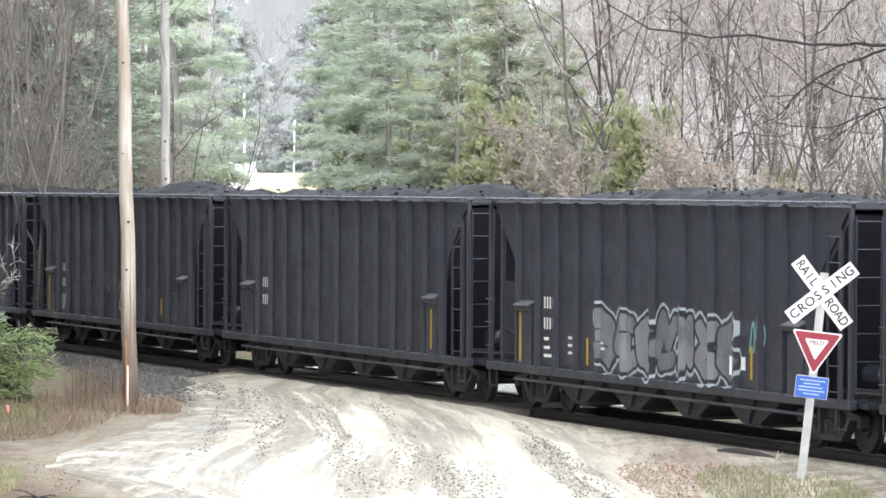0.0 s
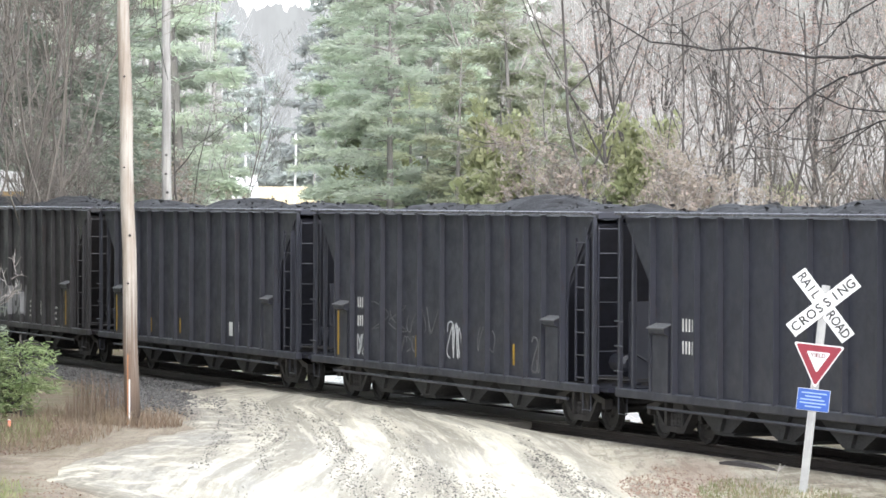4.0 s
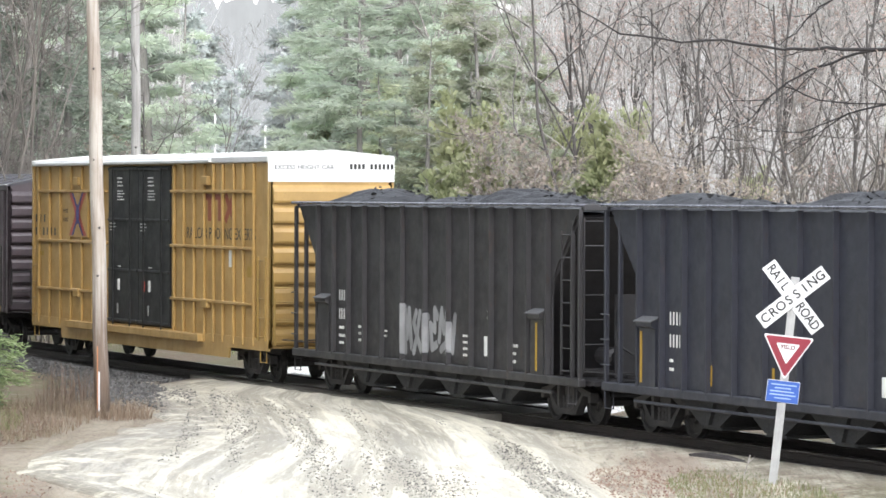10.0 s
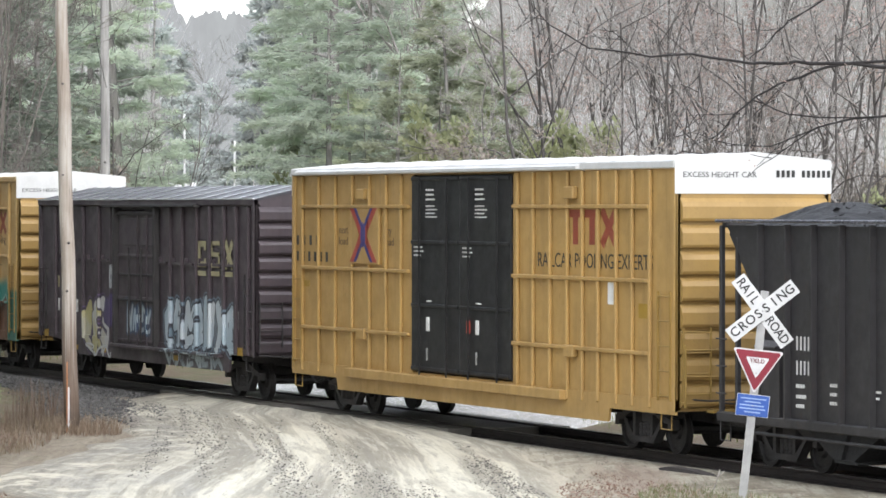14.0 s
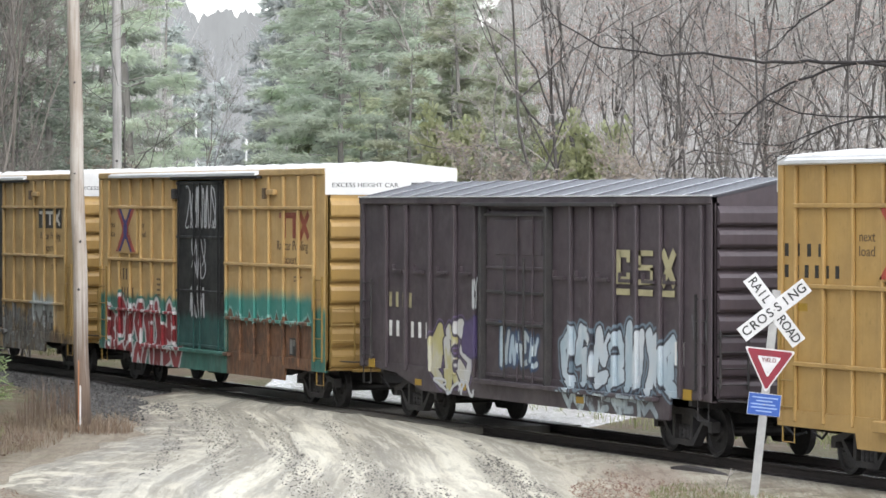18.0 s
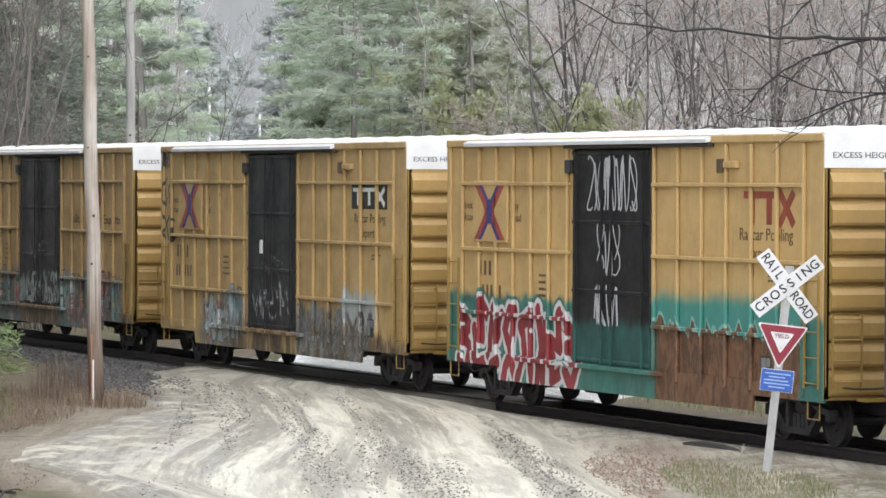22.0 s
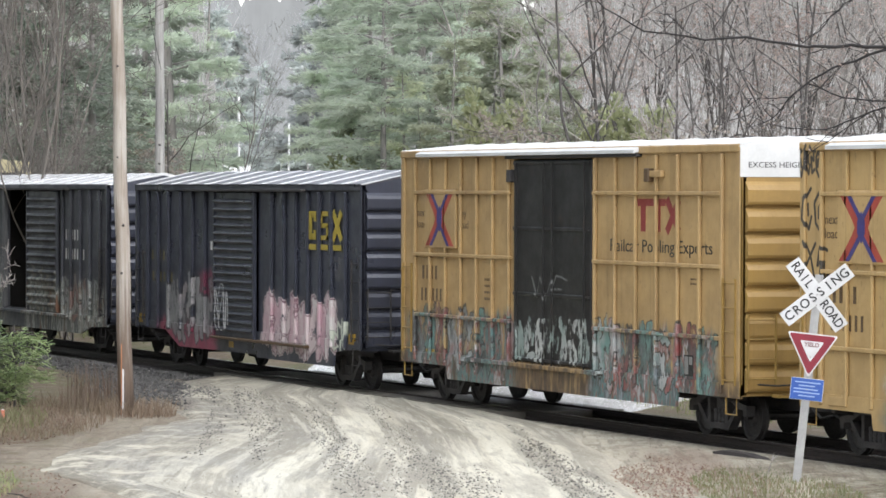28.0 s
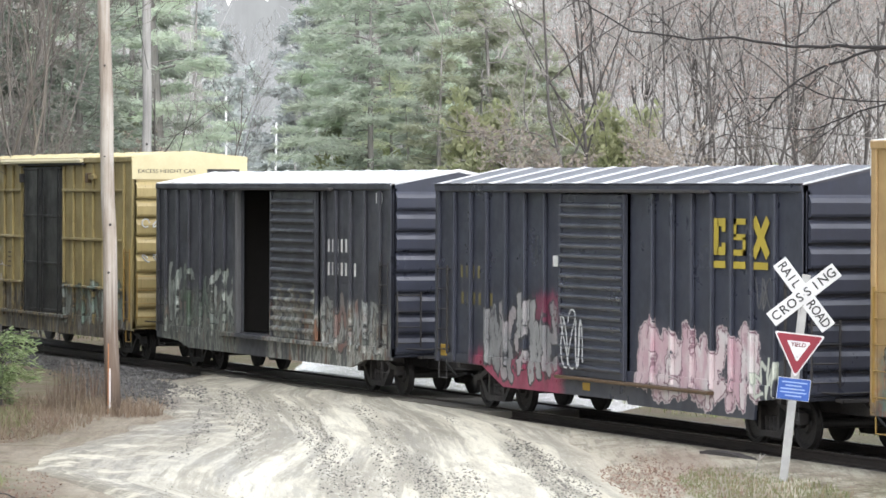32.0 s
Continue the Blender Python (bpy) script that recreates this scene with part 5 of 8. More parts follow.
    end_ladder(car, L - 0.04, -HALF + 0.12, -HALF + 0.58, zs + 0.2, 3.75, 7, m, 0.05)
    s = Shape()
    for z in (1.2, 1.65, 2.1):
        s.tube([(0.08, -HALF - 0.03, z), (0.45, -HALF - 0.03, z)], 0.013, 5)
    pieces("grab_iron", s, m, car)
    step(car, L - 0.5, L - 0.15, -HALF + 0.05, 0.42, zs, m)
    step(car, 0.1, 0.45, -HALF + 0.05, 0.42, zs, m)
    # the two hooded posts with their reflective strips
    for x, w in ((1.58, 0.64), (12.86, 0.58)):
        part("hooded_post", Shape().prism([(ys, 2.1), (-HALF - 0.06, 2.02), (-HALF - 0.06, 1.94), (-HALF + 0.02, 1.9), (-HALF + 0.02, zs), (ys, zs)], 0, x, x + w), m, car)
        # cap in a paler grey: the light on its top put into colour
        part("hood_cap", Shape().prism([(ys, 2.115), (-HALF - 0.09, 2.03), (-HALF - 0.09, 2.01), (ys, 2.095)], 0, x - 0.03, x + w + 0.03), M["greyspray"], car, "cap plate coloured paler as if lit")
    # four hopper bays
    for i in range(4):
        c = 3.95 + i * 2.38
        bay = part("hopper_bay", Shape().prism([(c - 1.17, zs - 0.05), (c + 1.17, zs - 0.05), (c + 1.12, 0.70), (c + 0.34, 0.30), (c - 0.34, 0.30), (c - 1.12, 0.70)], 1, -1.28, 1.28), M["bay"], car)
        part("bay_rib", Shape().prism([(c - 0.3, zs - 0.08), (c + 0.3, zs - 0.08), (c + 0.05, 0.32), (c - 0.05, 0.32)], 1, -1.35, -1.27), M["bay"], bay)
        part("bay_door", Shape().box(c - 0.36, c + 0.36, -1.25, 1.25, 0.24, 0.30, 0.01), M["bay"], bay)
    part("center_sill", Shape().box(-0.1, L + 0.1, -0.25, 0.25, 0.66, 0.92), M["under"], car)
    for x in (1.55, 13.5):
        truck(car, x)
    coupler(car, 0.0, -1, 0.48)
    coupler(car, L, 1, 0.48)
    # the load
    rnd, nx, ny, v, f = random.Random(k), 72, 12, [], []
    for i in range(nx + 1):
        for j in range(ny + 1):
            x, y = 0.14 + (L - 0.28) * i / nx, -1.38 + 2.76 * j / ny
            edge = min(1, i / 5, (nx - i) / 5) * (1 - abs(2 * j / ny - 1) ** 2.5)
            lump = 0.5 + 0.9 * noise.noise((x * 0.35 + k * 9, y * 0.3, 0)) + 0.3 * noise.noise((x * 1.3 + k, y * 1.3, 3))
            v.append((x, y, zt - 0.14 + edge * max(lump, 0.12) * 0.42 + 0.05 * noise.noise((x * 6, y * 6, k))))
    f = [(i * (ny + 1) + j, (i + 1) * (ny + 1) + j, (i + 1) * (ny + 1) + j + 1, i * (ny + 1) + j + 1) for i in range(nx) for j in range(ny)]
    s = Shape().add(v, f)
    for _ in range(320):
        x, y = rnd.uniform(0.6, L - 0.6), rnd.uniform(-1.2, 1.2)
        i, j = int((x - 0.14) / (L - 0.28) * nx), int((y + 1.38) / 2.76 * ny)
        z, r = v[i * (ny + 1) + j][2], rnd.uniform(0.03, 0.085)
        p = [(x + rnd.uniform(-r, r), y + rnd.uniform(-r, r), z + rnd.uniform(-0.02, r)) for _ in range(5)]
        s.add(p, [(0, 1, 2), (0, 1, 3), (1, 2, 4), (0, 2, 4), (3, 1, 4), (0, 3, 4)])
    load = part("coal_load", s, M["coal"])
    tagged(load, "heaped wet black coal in a hopper car", "coal", "loads of coal")
    CARS.append((load, 91.5 + 16.04 * k))
    # marks
    pieces("car_mark", bars((4,), 2.62, 2.22, 0.075, 0.24, ys, 0.7), M["white"], car, "white reporting mark")
    pieces("car_number", bars((4,), 2.62, 1.83, 0.075, 0.24, ys, 0.7), M["white"], car, "white car number")
    for x, z, w, h, n in extras.get("stencils", ()):
        stencil(car, x, z, w, h, ys, M["white"], n, k)
    for x, z0, z1 in extras.get("strips", ()):
        part("reflector", Shape().box(x, x + 0.075, ys - 0.012, ys, z0, z1), M["warn"], car, "yellow reflective strip")
    for x, z0, z1 in extras.get("post_strips", ()):
        part("reflector", Shape().box(x, x + 0.075, -HALF + 0.01, -HALF + 0.02, z0, z1), M["warn"], car, "yellow reflective strip")
    return car, ys


STENCILS = [(2.62, 1.45, 0.3, 0.16, 1), (2.62, 1.28, 0.36, 0.3, 2), (3.75, 1.5, 0.36, 0.42, 3), (5.1, 1.45, 0.3, 0.2, 2)]
h0, ys = hopper(0, "hopper_white_spray", "brown-black coal hopper with grey letter graffiti, heaped with coal", {"stencils": STENCILS + [(9.4, 1.5, 0.5, 0.5, 4), (11.6, 1.4, 0.5, 0.45, 3), (10.6, 2.0, 0.2, 0.25, 2)], "post_strips": [(13.1, 0.95, 1.85)]})
part("consolidated_stencil", Shape().box(10.45, 10.75, ys - 0.004, ys, 1.12, 1.5), M["white"], h0)
h1, ys = hopper(1, "hopper", "black coal hopper with a small white mark, heaped with coal", {"stencils": [(2.62, 1.4, 0.2, 0.3, 2)], "post_strips": [(1.62, 0.95, 1.85)], "strips": [(6.5, 1.05, 1.4), (4.2, 1.0, 1.35)]})
part("consolidated_stencil", Shape().box(10.2, 10.45, ys - 0.004, ys, 1.1, 1.42).box(10.85, 10.92, ys - 0.004, ys, 1.2, 1.45), M["white"], h1)
h2, ys = hopper(2, "hopper", "black coal hopper with thin sprayed scrawls, heaped with coal", {"post_strips": [(1.66, 0.95, 1.9)], "strips": [(6.0, 1.05, 1.5), (8.7, 1.05, 1.5), (11.1, 1.1, 1.5)]})
scrawl(h2, 3.4, 7.6, 1.55, 2.15, ys, M["greyspray"], 82, 4, 0.025)
scrawl(h2, 2.6, 3.2, 1.0, 1.5, ys, M["spraywhite"], 83, 2, 0.03)
scrawl(h2, 5.2, 6.1, 1.15, 1.5, ys, M["greyspray"], 84, 3, 0.025)
scrawl(h2, 7.7, 8.6, 1.1, 1.85, ys, M["spraywhite"], 85, 3, 0.03)
scrawl(h2, 9.3, 10.2, 1.3, 1.8, ys, M["greyspray"], 86, 2, 0.025)
scrawl(h2, 12.0, 12.6, 1.0, 1.8, ys, M["greyspray"], 87, 2, 0.04)
h3, ys = hopper(3, "hopper", "black coal hopper with white marks, heaped with coal", {"post_strips": [(13.1, 1.0, 1.8)]})
h4, ys = hopper(4, "hopper_grey_spray", "black coal hopper with mint-edged grey graffiti, heaped with coal", {"stencils": STENCILS, "post_strips": [(1.66, 0.95, 1.9)], "strips": [(4.6, 1.0, 1.5), (11.35, 1.05, 1.6)]})
scrawl(h4, 11.3, 11.9, 1.5, 2.15, ys, M["mint"], 88, 3, 0.03)
part("consolidated_stencil", Shape().box(10.55, 10.85, ys - 0.006, ys - 0.004, 1.1, 1.42).box(11.0, 11.15, ys - 0.006, ys, 1.2, 1.42), M["white"], h4)
h5, ys = hopper(5, "hopper", "black coal hopper with white marks, heaped with coal", {"post_strips": [(1.66, 0.95, 1.9)]})


# ---------------------------------------------------------------- the plan round the crossing
FWD, RIGHT = Vector((-0.9273, 0.3744, 0)), Vector((0.3744, 0.9273, 0))


def spot(across, depth, z=-0.2):
    """A place on the plan by its bearing (metres across per metre out) and its distance from the bank where the viewer stands."""
    p = Vector((EYE[0], EYE[1], 0)) + (FWD + RIGHT * across) * depth
    return Vector((p.x, p.y, z))


def array_mesh(name, verts, faces, mat):
    me = bpy.data.meshes.new(name)
    verts, faces = np.asarray(verts, np.float32), np.asarray(faces, np.int32)
    k = faces.shape[1]
    me.vertices.add(len(verts))
    me.vertices.foreach_set("co", verts.ravel())
    me.loops.add(faces.size)
    me.loops.foreach_set("vertex_index", faces.ravel())
    me.polygons.add(len(faces))
    me.polygons.foreach_set("loop_start", np.arange(0, faces.size, k, dtype=np.int32))
    me.update(calc_edges=True)
    me.validate()
    me.materials.append(mat)
    return me


# materials of the place
def dirt():
    n = Nodes("wet_sandy_dirt")
    rimuv = n.t.nodes.new("ShaderNodeUVMap")
    rimuv.uv_map = "Rim"
    world_xyz, n.xyz = n.xyz, rimuv.outputs[0]
    rim, across, _ = n.split()
    n.xyz = world_xyz
    uv = n.t.nodes.new("ShaderNodeUVMap")
    uv.uv_map = "UVMap"
    # wheel tracks follow the road, fanning out with it
    n.xyz = uv.outputs[0]
    broad, track_a, track_b = n.noise(1.0, 3, 0.55, (0.40, 0.03, 1)), n.noise(1.0, 4, 0.6, (0.85, 0.045, 1), 4.0), n.noise(1.0, 5, 0.7, (2.2, 0.13, 1), 14.0)
    patch, gravel = n.noise(1.0, 5, 0.65, (0.5, 0.16, 1), 9.0), n.noise(1.0, 5, 0.75, (6.0, 0.9, 1), 31.0)
    n.xyz = world_xyz
    flat = n.noise(1.1, 6, 0.72, (1, 1, 1), 51.0)
    speck, grit = n.noise(14, 3, 0.75), n.noise(60, 2, 0.7)
    c = n.mix(n.span(broad, 0.40, 0.60), (0.31, 0.288, 0.23), (0.64, 0.60, 0.48))
    c = n.mix(n.math("MULTIPLY", n.span(track_a, 0.52, 0.565), 0.75), c, (0.27, 0.25, 0.20))
    c = n.mix(n.math("MULTIPLY", n.span(track_a, 0.47, 0.42), 0.8), c, (0.72, 0.685, 0.56))
    c = n.mix(n.math("MULTIPLY", n.math("MULTIPLY", n.span(track_b, 0.53, 0.62), n.span(patch, 0.60, 0.45)), 0.65), c, (0.24, 0.222, 0.18))
    c = n.mix(n.math("MULTIPLY", n.span(track_b, 0.45, 0.39), 0.6), c, (0.70, 0.67, 0.56))
    c = n.mix(n.math("MULTIPLY", n.span(patch, 0.52, 0.62), 0.6), c, (0.30, 0.275, 0.225))
    c = n.mix(n.math("MULTIPLY", n.span(gravel, 0.54, 0.64), 0.45), c, (0.22, 0.205, 0.165))
    c = n.mix(n.math("MULTIPLY", n.span(gravel, 0.45, 0.38), 0.4), c, (0.70, 0.67, 0.56))
    c = n.mix(n.math("MULTIPLY", n.span(speck, 0.60, 0.68), 0.5), c, (0.13, 0.12, 0.10))
    c = n.mix(n.math("MULTIPLY", grit, 0.3), c, (0.16, 0.145, 0.115))
    blend = lambda v, k: n.math("ADD", v, n.math("MULTIPLY", n.math("SUBTRACT", n.math("ADD", patch, n.math("MULTIPLY", speck, 0.5)), 0.75), k))
    by_left = n.span(blend(across, 10.0), 7.5, 2.5)
    c = n.mix(n.math("MULTIPLY", by_left, 0.75), c, n.mix(n.span(gravel, 0.4, 0.6), (0.26, 0.238, 0.19), (0.15, 0.134, 0.107)))
    c = n.mix(n.math("MULTIPLY", by_left, n.math("MULTIPLY", n.span(flat, 0.50, 0.60), 0.75)), c, (0.57, 0.53, 0.42))
    c = n.mix(n.math("MULTIPLY", n.span(blend(rim, 7.0), 1.9, 0.3), n.span(across, 9.0, 5.0)), c, (0.175, 0.145, 0.11))
    c = n.mix(n.math("MULTIPLY", n.span(blend(rim, 5.0), 3.0, 0.5), n.span(across, 7.0, 11.0)), c, n.mix(n.span(speck, 0.42, 0.62), (0.50, 0.465, 0.375), (0.33, 0.30, 0.24)))
    h = n.math("ADD", n.math("ADD", gravel, track_b), n.math("ADD", n.math("MULTIPLY", speck, 0.5), n.math("MULTIPLY", grit, 0.25)))
    return n.done(c, n.span(patch, 0.3, 0.65, 0.42, 0.7), 0.0, h, 0.35, 0.03)


def forest_floor():
    n = Nodes("leaf_litter_and_grass")
    a, b, c3, g = n.noise(0.25, 5, 0.65), n.noise(1.3, 5, 0.7, shift=3.0), n.noise(9, 4, 0.7), n.noise(45, 2, 0.7)
    c = n.mix(n.span(a, 0.4, 0.62), (0.16, 0.115, 0.075), (0.12, 0.125, 0.05))
    c = n.mix(n.span(b, 0.5, 0.66), c, (0.22, 0.175, 0.12))
    c = n.mix(n.math("MULTIPLY", n.span(c3, 0.45, 0.7), 0.7), c, (0.07, 0.055, 0.04))
    c = n.mix(n.math("MULTIPLY", g, 0.4), c, (0.05, 0.04, 0.03))
    # trodden sandy soil along both sides of the road, thinning out into the litter
    x, y, z = n.split()
    add, mul = lambda p, q: n.math("ADD", p, q), lambda p, q: n.math("MULTIPLY", p, q)
    off_right = add(mul(add(x, -12.0), 0.34), add(y, 2.3))
    off_left = add(mul(add(x, 7.2), 0.41), add(y, 5.6))
    wob = mul(add(add(b, mul(c3, 0.5)), -0.78), 7.0)
    soil = mul(n.span(add(off_right, wob), 4.2, 1.2), n.span(add(off_left, wob), -1.6, 0.9))
    by_track = mul(n.span(x, 3.0, 5.0), mul(n.span(add(y, mul(wob, 0.12)), -2.7, -2.0), n.span(y, 0.5, 0.0)))
    soil = mul(soil, mul(n.span(x, 60.0, 40.0), n.span(add(y, mul(wob, 0.3)), -15.2, -13.9)))
    soil = mul(n.math("MAXIMUM", soil, mul(by_track, 0.8)), n.span(y, 1.0, 0.5))
    sand = n.mix(n.span(b, 0.4, 0.62), (0.43, 0.40, 0.32), (0.28, 0.25, 0.195))
    sand = n.mix(mul(n.span(c3, 0.5, 0.68), 0.5), sand, (0.15, 0.125, 0.095))
    cv = n.t.nodes.new("ShaderNodeCombineXYZ")
    n.put(cv.inputs[0], add(mul(x, 0.374), mul(y, 0.927)))
    n.put(cv.inputs[1], add(mul(x, -0.927), mul(y, 0.374)))
    n.xyz = cv.outputs[0]
    gravel, stones, blot = n.noise(1.0, 5, 0.75, (6.0, 0.55, 1), 31.0), n.noise(1.0, 4, 0.7, (12.0, 1.1, 1), 41.0), n.noise(1.0, 5, 0.7, (1.1, 0.13, 1), 51.0)
    sand = n.mix(mul(n.span(blot, 0.50, 0.57), 0.5), sand, (0.54, 0.50, 0.40))
    sand = n.mix(mul(n.span(blot, 0.48, 0.40), 0.6), sand, (0.20, 0.165, 0.125))
    sand = n.mix(mul(n.span(gravel, 0.52, 0.60), 0.6), sand, (0.20, 0.175, 0.135))
    sand = n.mix(mul(n.span(stones, 0.62, 0.68), 0.8), sand, (0.09, 0.08, 0.07))
    sand = n.mix(mul(n.span(add(off_left, wob), 4.5, 1.5), 0.6), sand, n.mix(n.span(c3, 0.42, 0.6), (0.22, 0.165, 0.115), (0.11, 0.085, 0.06)))
    c = n.mix(soil, c, sand)
    red = mul(n.span(add(mul(add(x, -17.5), 0.36), add(y, 3.5)), -1.3, 0.0), mul(n.span(add(mul(add(x, -17.5), 0.36), add(y, 3.5)), 1.5, 0.2), mul(n.span(x, 9.0, 13.0), n.span(y, -1.5, -2.2))))
    c = n.mix(mul(mul(red, n.span(blot, 0.46, 0.56)), 0.5), c, (0.17, 0.10, 0.075))
    return n.done(c, 0.85, 0.0, n.math("ADD", c3, g), 0.6, 0.05)


def wood(name, a, b, dark, foot=None):
    n = Nodes(name)
    grain, crack, blotch = n.noise(1.0, 5, 0.65, (22, 22, 0.5)), n.noise(1.0, 4, 0.7, (60, 60, 1.2), 5.0), n.noise(1.1, 4, 0.6, (3, 3, 0.7), 2.0)
    c = n.mix(n.span(blotch, 0.35, 0.65), a, b)
    c = n.mix(n.math("MULTIPLY", n.span(grain, 0.45, 0.7), 0.6), c, dark)
    c = n.mix(n.math("MULTIPLY", n.span(crack, 0.6, 0.72), 0.8), c, tuple(v * 0.4 for v in dark))
    if foot:
        # the old tar of the foot, run and worn in long tongues
        x, y, z = n.split()
        tongue = n.math("ADD", z, n.math("MULTIPLY", n.math("SUBTRACT", n.noise(1.0, 4, 0.7, (16, 16, 0.35), 8.0), 0.5), 5.0))
        c = n.mix(n.math("MULTIPLY", n.span(tongue, 3.4, 1.2), 0.8), c, foot)
    return n.done(c, 0.8, 0.0, n.math("ADD", grain, crack), 0.5, 0.01)


def leaves(name, a, b, through=0.35, vary=0.25):
    """Foliage: two greens by leaf, lit through a little."""
    n = Nodes(name)
    geo = n.t.nodes.new("ShaderNodeNewGeometry")
    info = n.t.nodes.new("ShaderNodeObjectInfo")
    c = n.mix(geo.outputs["Random Per Island"], a, b)
    hs = n.t.nodes.new("ShaderNodeHueSaturation")
    n.put(hs.inputs["Color"], c)
    n.put(hs.inputs["Value"], n.span(info.outputs["Random"], 0, 1, 1 - vary, 1 + vary))
    n.put(hs.inputs["Hue"], n.span(n.noise(0.35, 2), 0.3, 0.7, 0.485, 0.515))
    m = n.done(hs.outputs[0], 0.6)
    tr = n.t.nodes.new("ShaderNodeBsdfTranslucent")
    n.put(tr.inputs["Color"], hs.outputs[0])
    mx = n.t.nodes.new("ShaderNodeMixShader")
    mx.inputs[0].default_value = through
    out = n.t.nodes["Material Output"]
    n.t.links.new(n.b.outputs[0], mx.inputs[1])
    n.t.links.new(tr.outputs[0], mx.inputs[2])
    n.t.links.new(mx.outputs[0], out.inputs["Surface"])
    return m


DIRT, FLOOR = dirt(), forest_floor()
POLEWOOD = wood("weathered_pole_wood", (0.42, 0.385, 0.345), (0.31, 0.265, 0.225), (0.15, 0.10, 0.07), (0.095, 0.058, 0.038))
GREYWOOD = wood("grey_pole_wood", (0.36, 0.35, 0.33), (0.27, 0.26, 0.25), (0.13, 0.12, 0.11))
TIEWOOD = wood("creosoted_wood", (0.050, 0.044, 0.043), (0.037, 0.032, 0.031), (0.024, 0.021, 0.020))
STONE = surface("grey_ballast_stone", (0.05, 0.047, 0.046), (0.033, 0.031, 0.030), 1.5, 0.55, 0, 12, 0.4)
RAILSTEEL = surface("rusty_rail_steel", (0.040, 0.030, 0.026), (0.028, 0.022, 0.020), 2, 0.6, 0.3, 30, 0.2)
RAILHEAD = surface("polished_rail_head", (0.42, 0.42, 0.43), (0.33, 0.33, 0.34), 3, 0.22, 0.95, 60, 0.03, stretch=(0.2, 4, 1))
# the sky mirrored on the wet road is put into this pale base
WETROAD = surface("far_road_sky_sheen", (0.66, 0.65, 0.64), (0.55, 0.54, 0.53), 0.5, 0.2, 0, 12, 0.06)
GALV = surface("galvanised_post", (0.40, 0.40, 0.39), (0.31, 0.31, 0.31), 3, 0.45, 0.3, 40, 0.06)
SIGNWHITE = surface("reflective_white", (0.62, 0.62, 0.63), (0.54, 0.54, 0.54), 3, 0.4, 0, 60, 0.03)
SIGNRED = surface("reflective_red", (0.225, 0.010, 0.028), (0.185, 0.010, 0.024), 3, 0.4, 0, 60, 0.03)
SIGNBLUE = surface("reflective_blue", (0.022, 0.085, 0.36), (0.018, 0.075, 0.31), 3, 0.4, 0, 60, 0.03)
SIGNPALE = plain("pale_blue_print", (0.28, 0.40, 0.68))
BARK = wood("grey_brown_bark", (0.085, 0.077, 0.072), (0.065, 0.058, 0.054), (0.045, 0.038, 0.033))
PINEBARK = wood("grey_pine_bark", (0.30, 0.28, 0.265), (0.23, 0.215, 0.20), (0.10, 0.09, 0.085))
PALEBARK = wood("pale_birch_bark", (0.42, 0.39, 0.36), (0.30, 0.28, 0.26), (0.13, 0.12, 0.11))
DARKBARK = wood("wet_black_bark", (0.018, 0.015, 0.015), (0.013, 0.011, 0.011), (0.012, 0.010, 0.010))
TWIG = surface("grey_twigs", (0.36, 0.33, 0.31), (0.25, 0.228, 0.212), 1, 0.8, 0, 20, 0.1, vary=0.2)
DULLTWIG = surface("dull_brown_twigs", (0.17, 0.15, 0.13), (0.11, 0.098, 0.085), 1, 0.8, 0, 20, 0.1, vary=0.2)
# two twig tones for the distance, with the haze put into the base colour
FARTWIG = surface("hazed_blue_grey_twigs", (0.42, 0.43, 0.44), (0.36, 0.37, 0.38), 1, 0.8, 0, 20, 0.1)
PALETWIG = surface("hazed_pale_twigs", (0.60, 0.58, 0.565), (0.52, 0.50, 0.485), 1, 0.8, 0, 20, 0.1)
BUD = leaves("red_maple_buds", (0.42, 0.31, 0.28), (0.37, 0.30, 0.26), 0.5)
BROWNBUD = leaves("dull_brown_buds", (0.36, 0.30, 0.26), (0.30, 0.27, 0.21), 0.4)
PINE = leaves("white_pine_needles", (0.47, 0.53, 0.425), (0.57, 0.61, 0.515), 0.65)
# far needles: the mist is put into their base colour
FARPINE = leaves("hazed_pale_needles", (0.50, 0.535, 0.51), (0.56, 0.59, 0.57), 0.6)
HEMLOCK = leaves("dark_hemlock_needles", (0.21, 0.245, 0.195), (0.29, 0.32, 0.26), 0.45)
YELLOWPINE = leaves("yellow_green_pine_needles", (0.45, 0.485, 0.34), (0.54, 0.56, 0.43), 0.6)
FRESH = leaves("yellow_green_spring_leaves", (0.31, 0.345, 0.18), (0.37, 0.39, 0.23), 0.45)
BUSH = leaves("bright_cedar_foliage", (0.13, 0.19, 0.08), (0.31, 0.37, 0.19), 0.4)
STALK = leaves("brown_dead_stalks", (0.12, 0.085, 0.06), (0.20, 0.15, 0.11), 0.2)
STRAW = leaves("dry_grass_blades", (0.20, 0.145, 0.10), (0.31, 0.25, 0.175), 0.3)
GRASS = leaves("green_grass_blades", (0.16, 0.19, 0.075), (0.25, 0.255, 0.13), 0.3)
LITTER = leaves("red_brown_dead_leaves", (0.15, 0.078, 0.058), (0.27, 0.20, 0.155), 0.2)

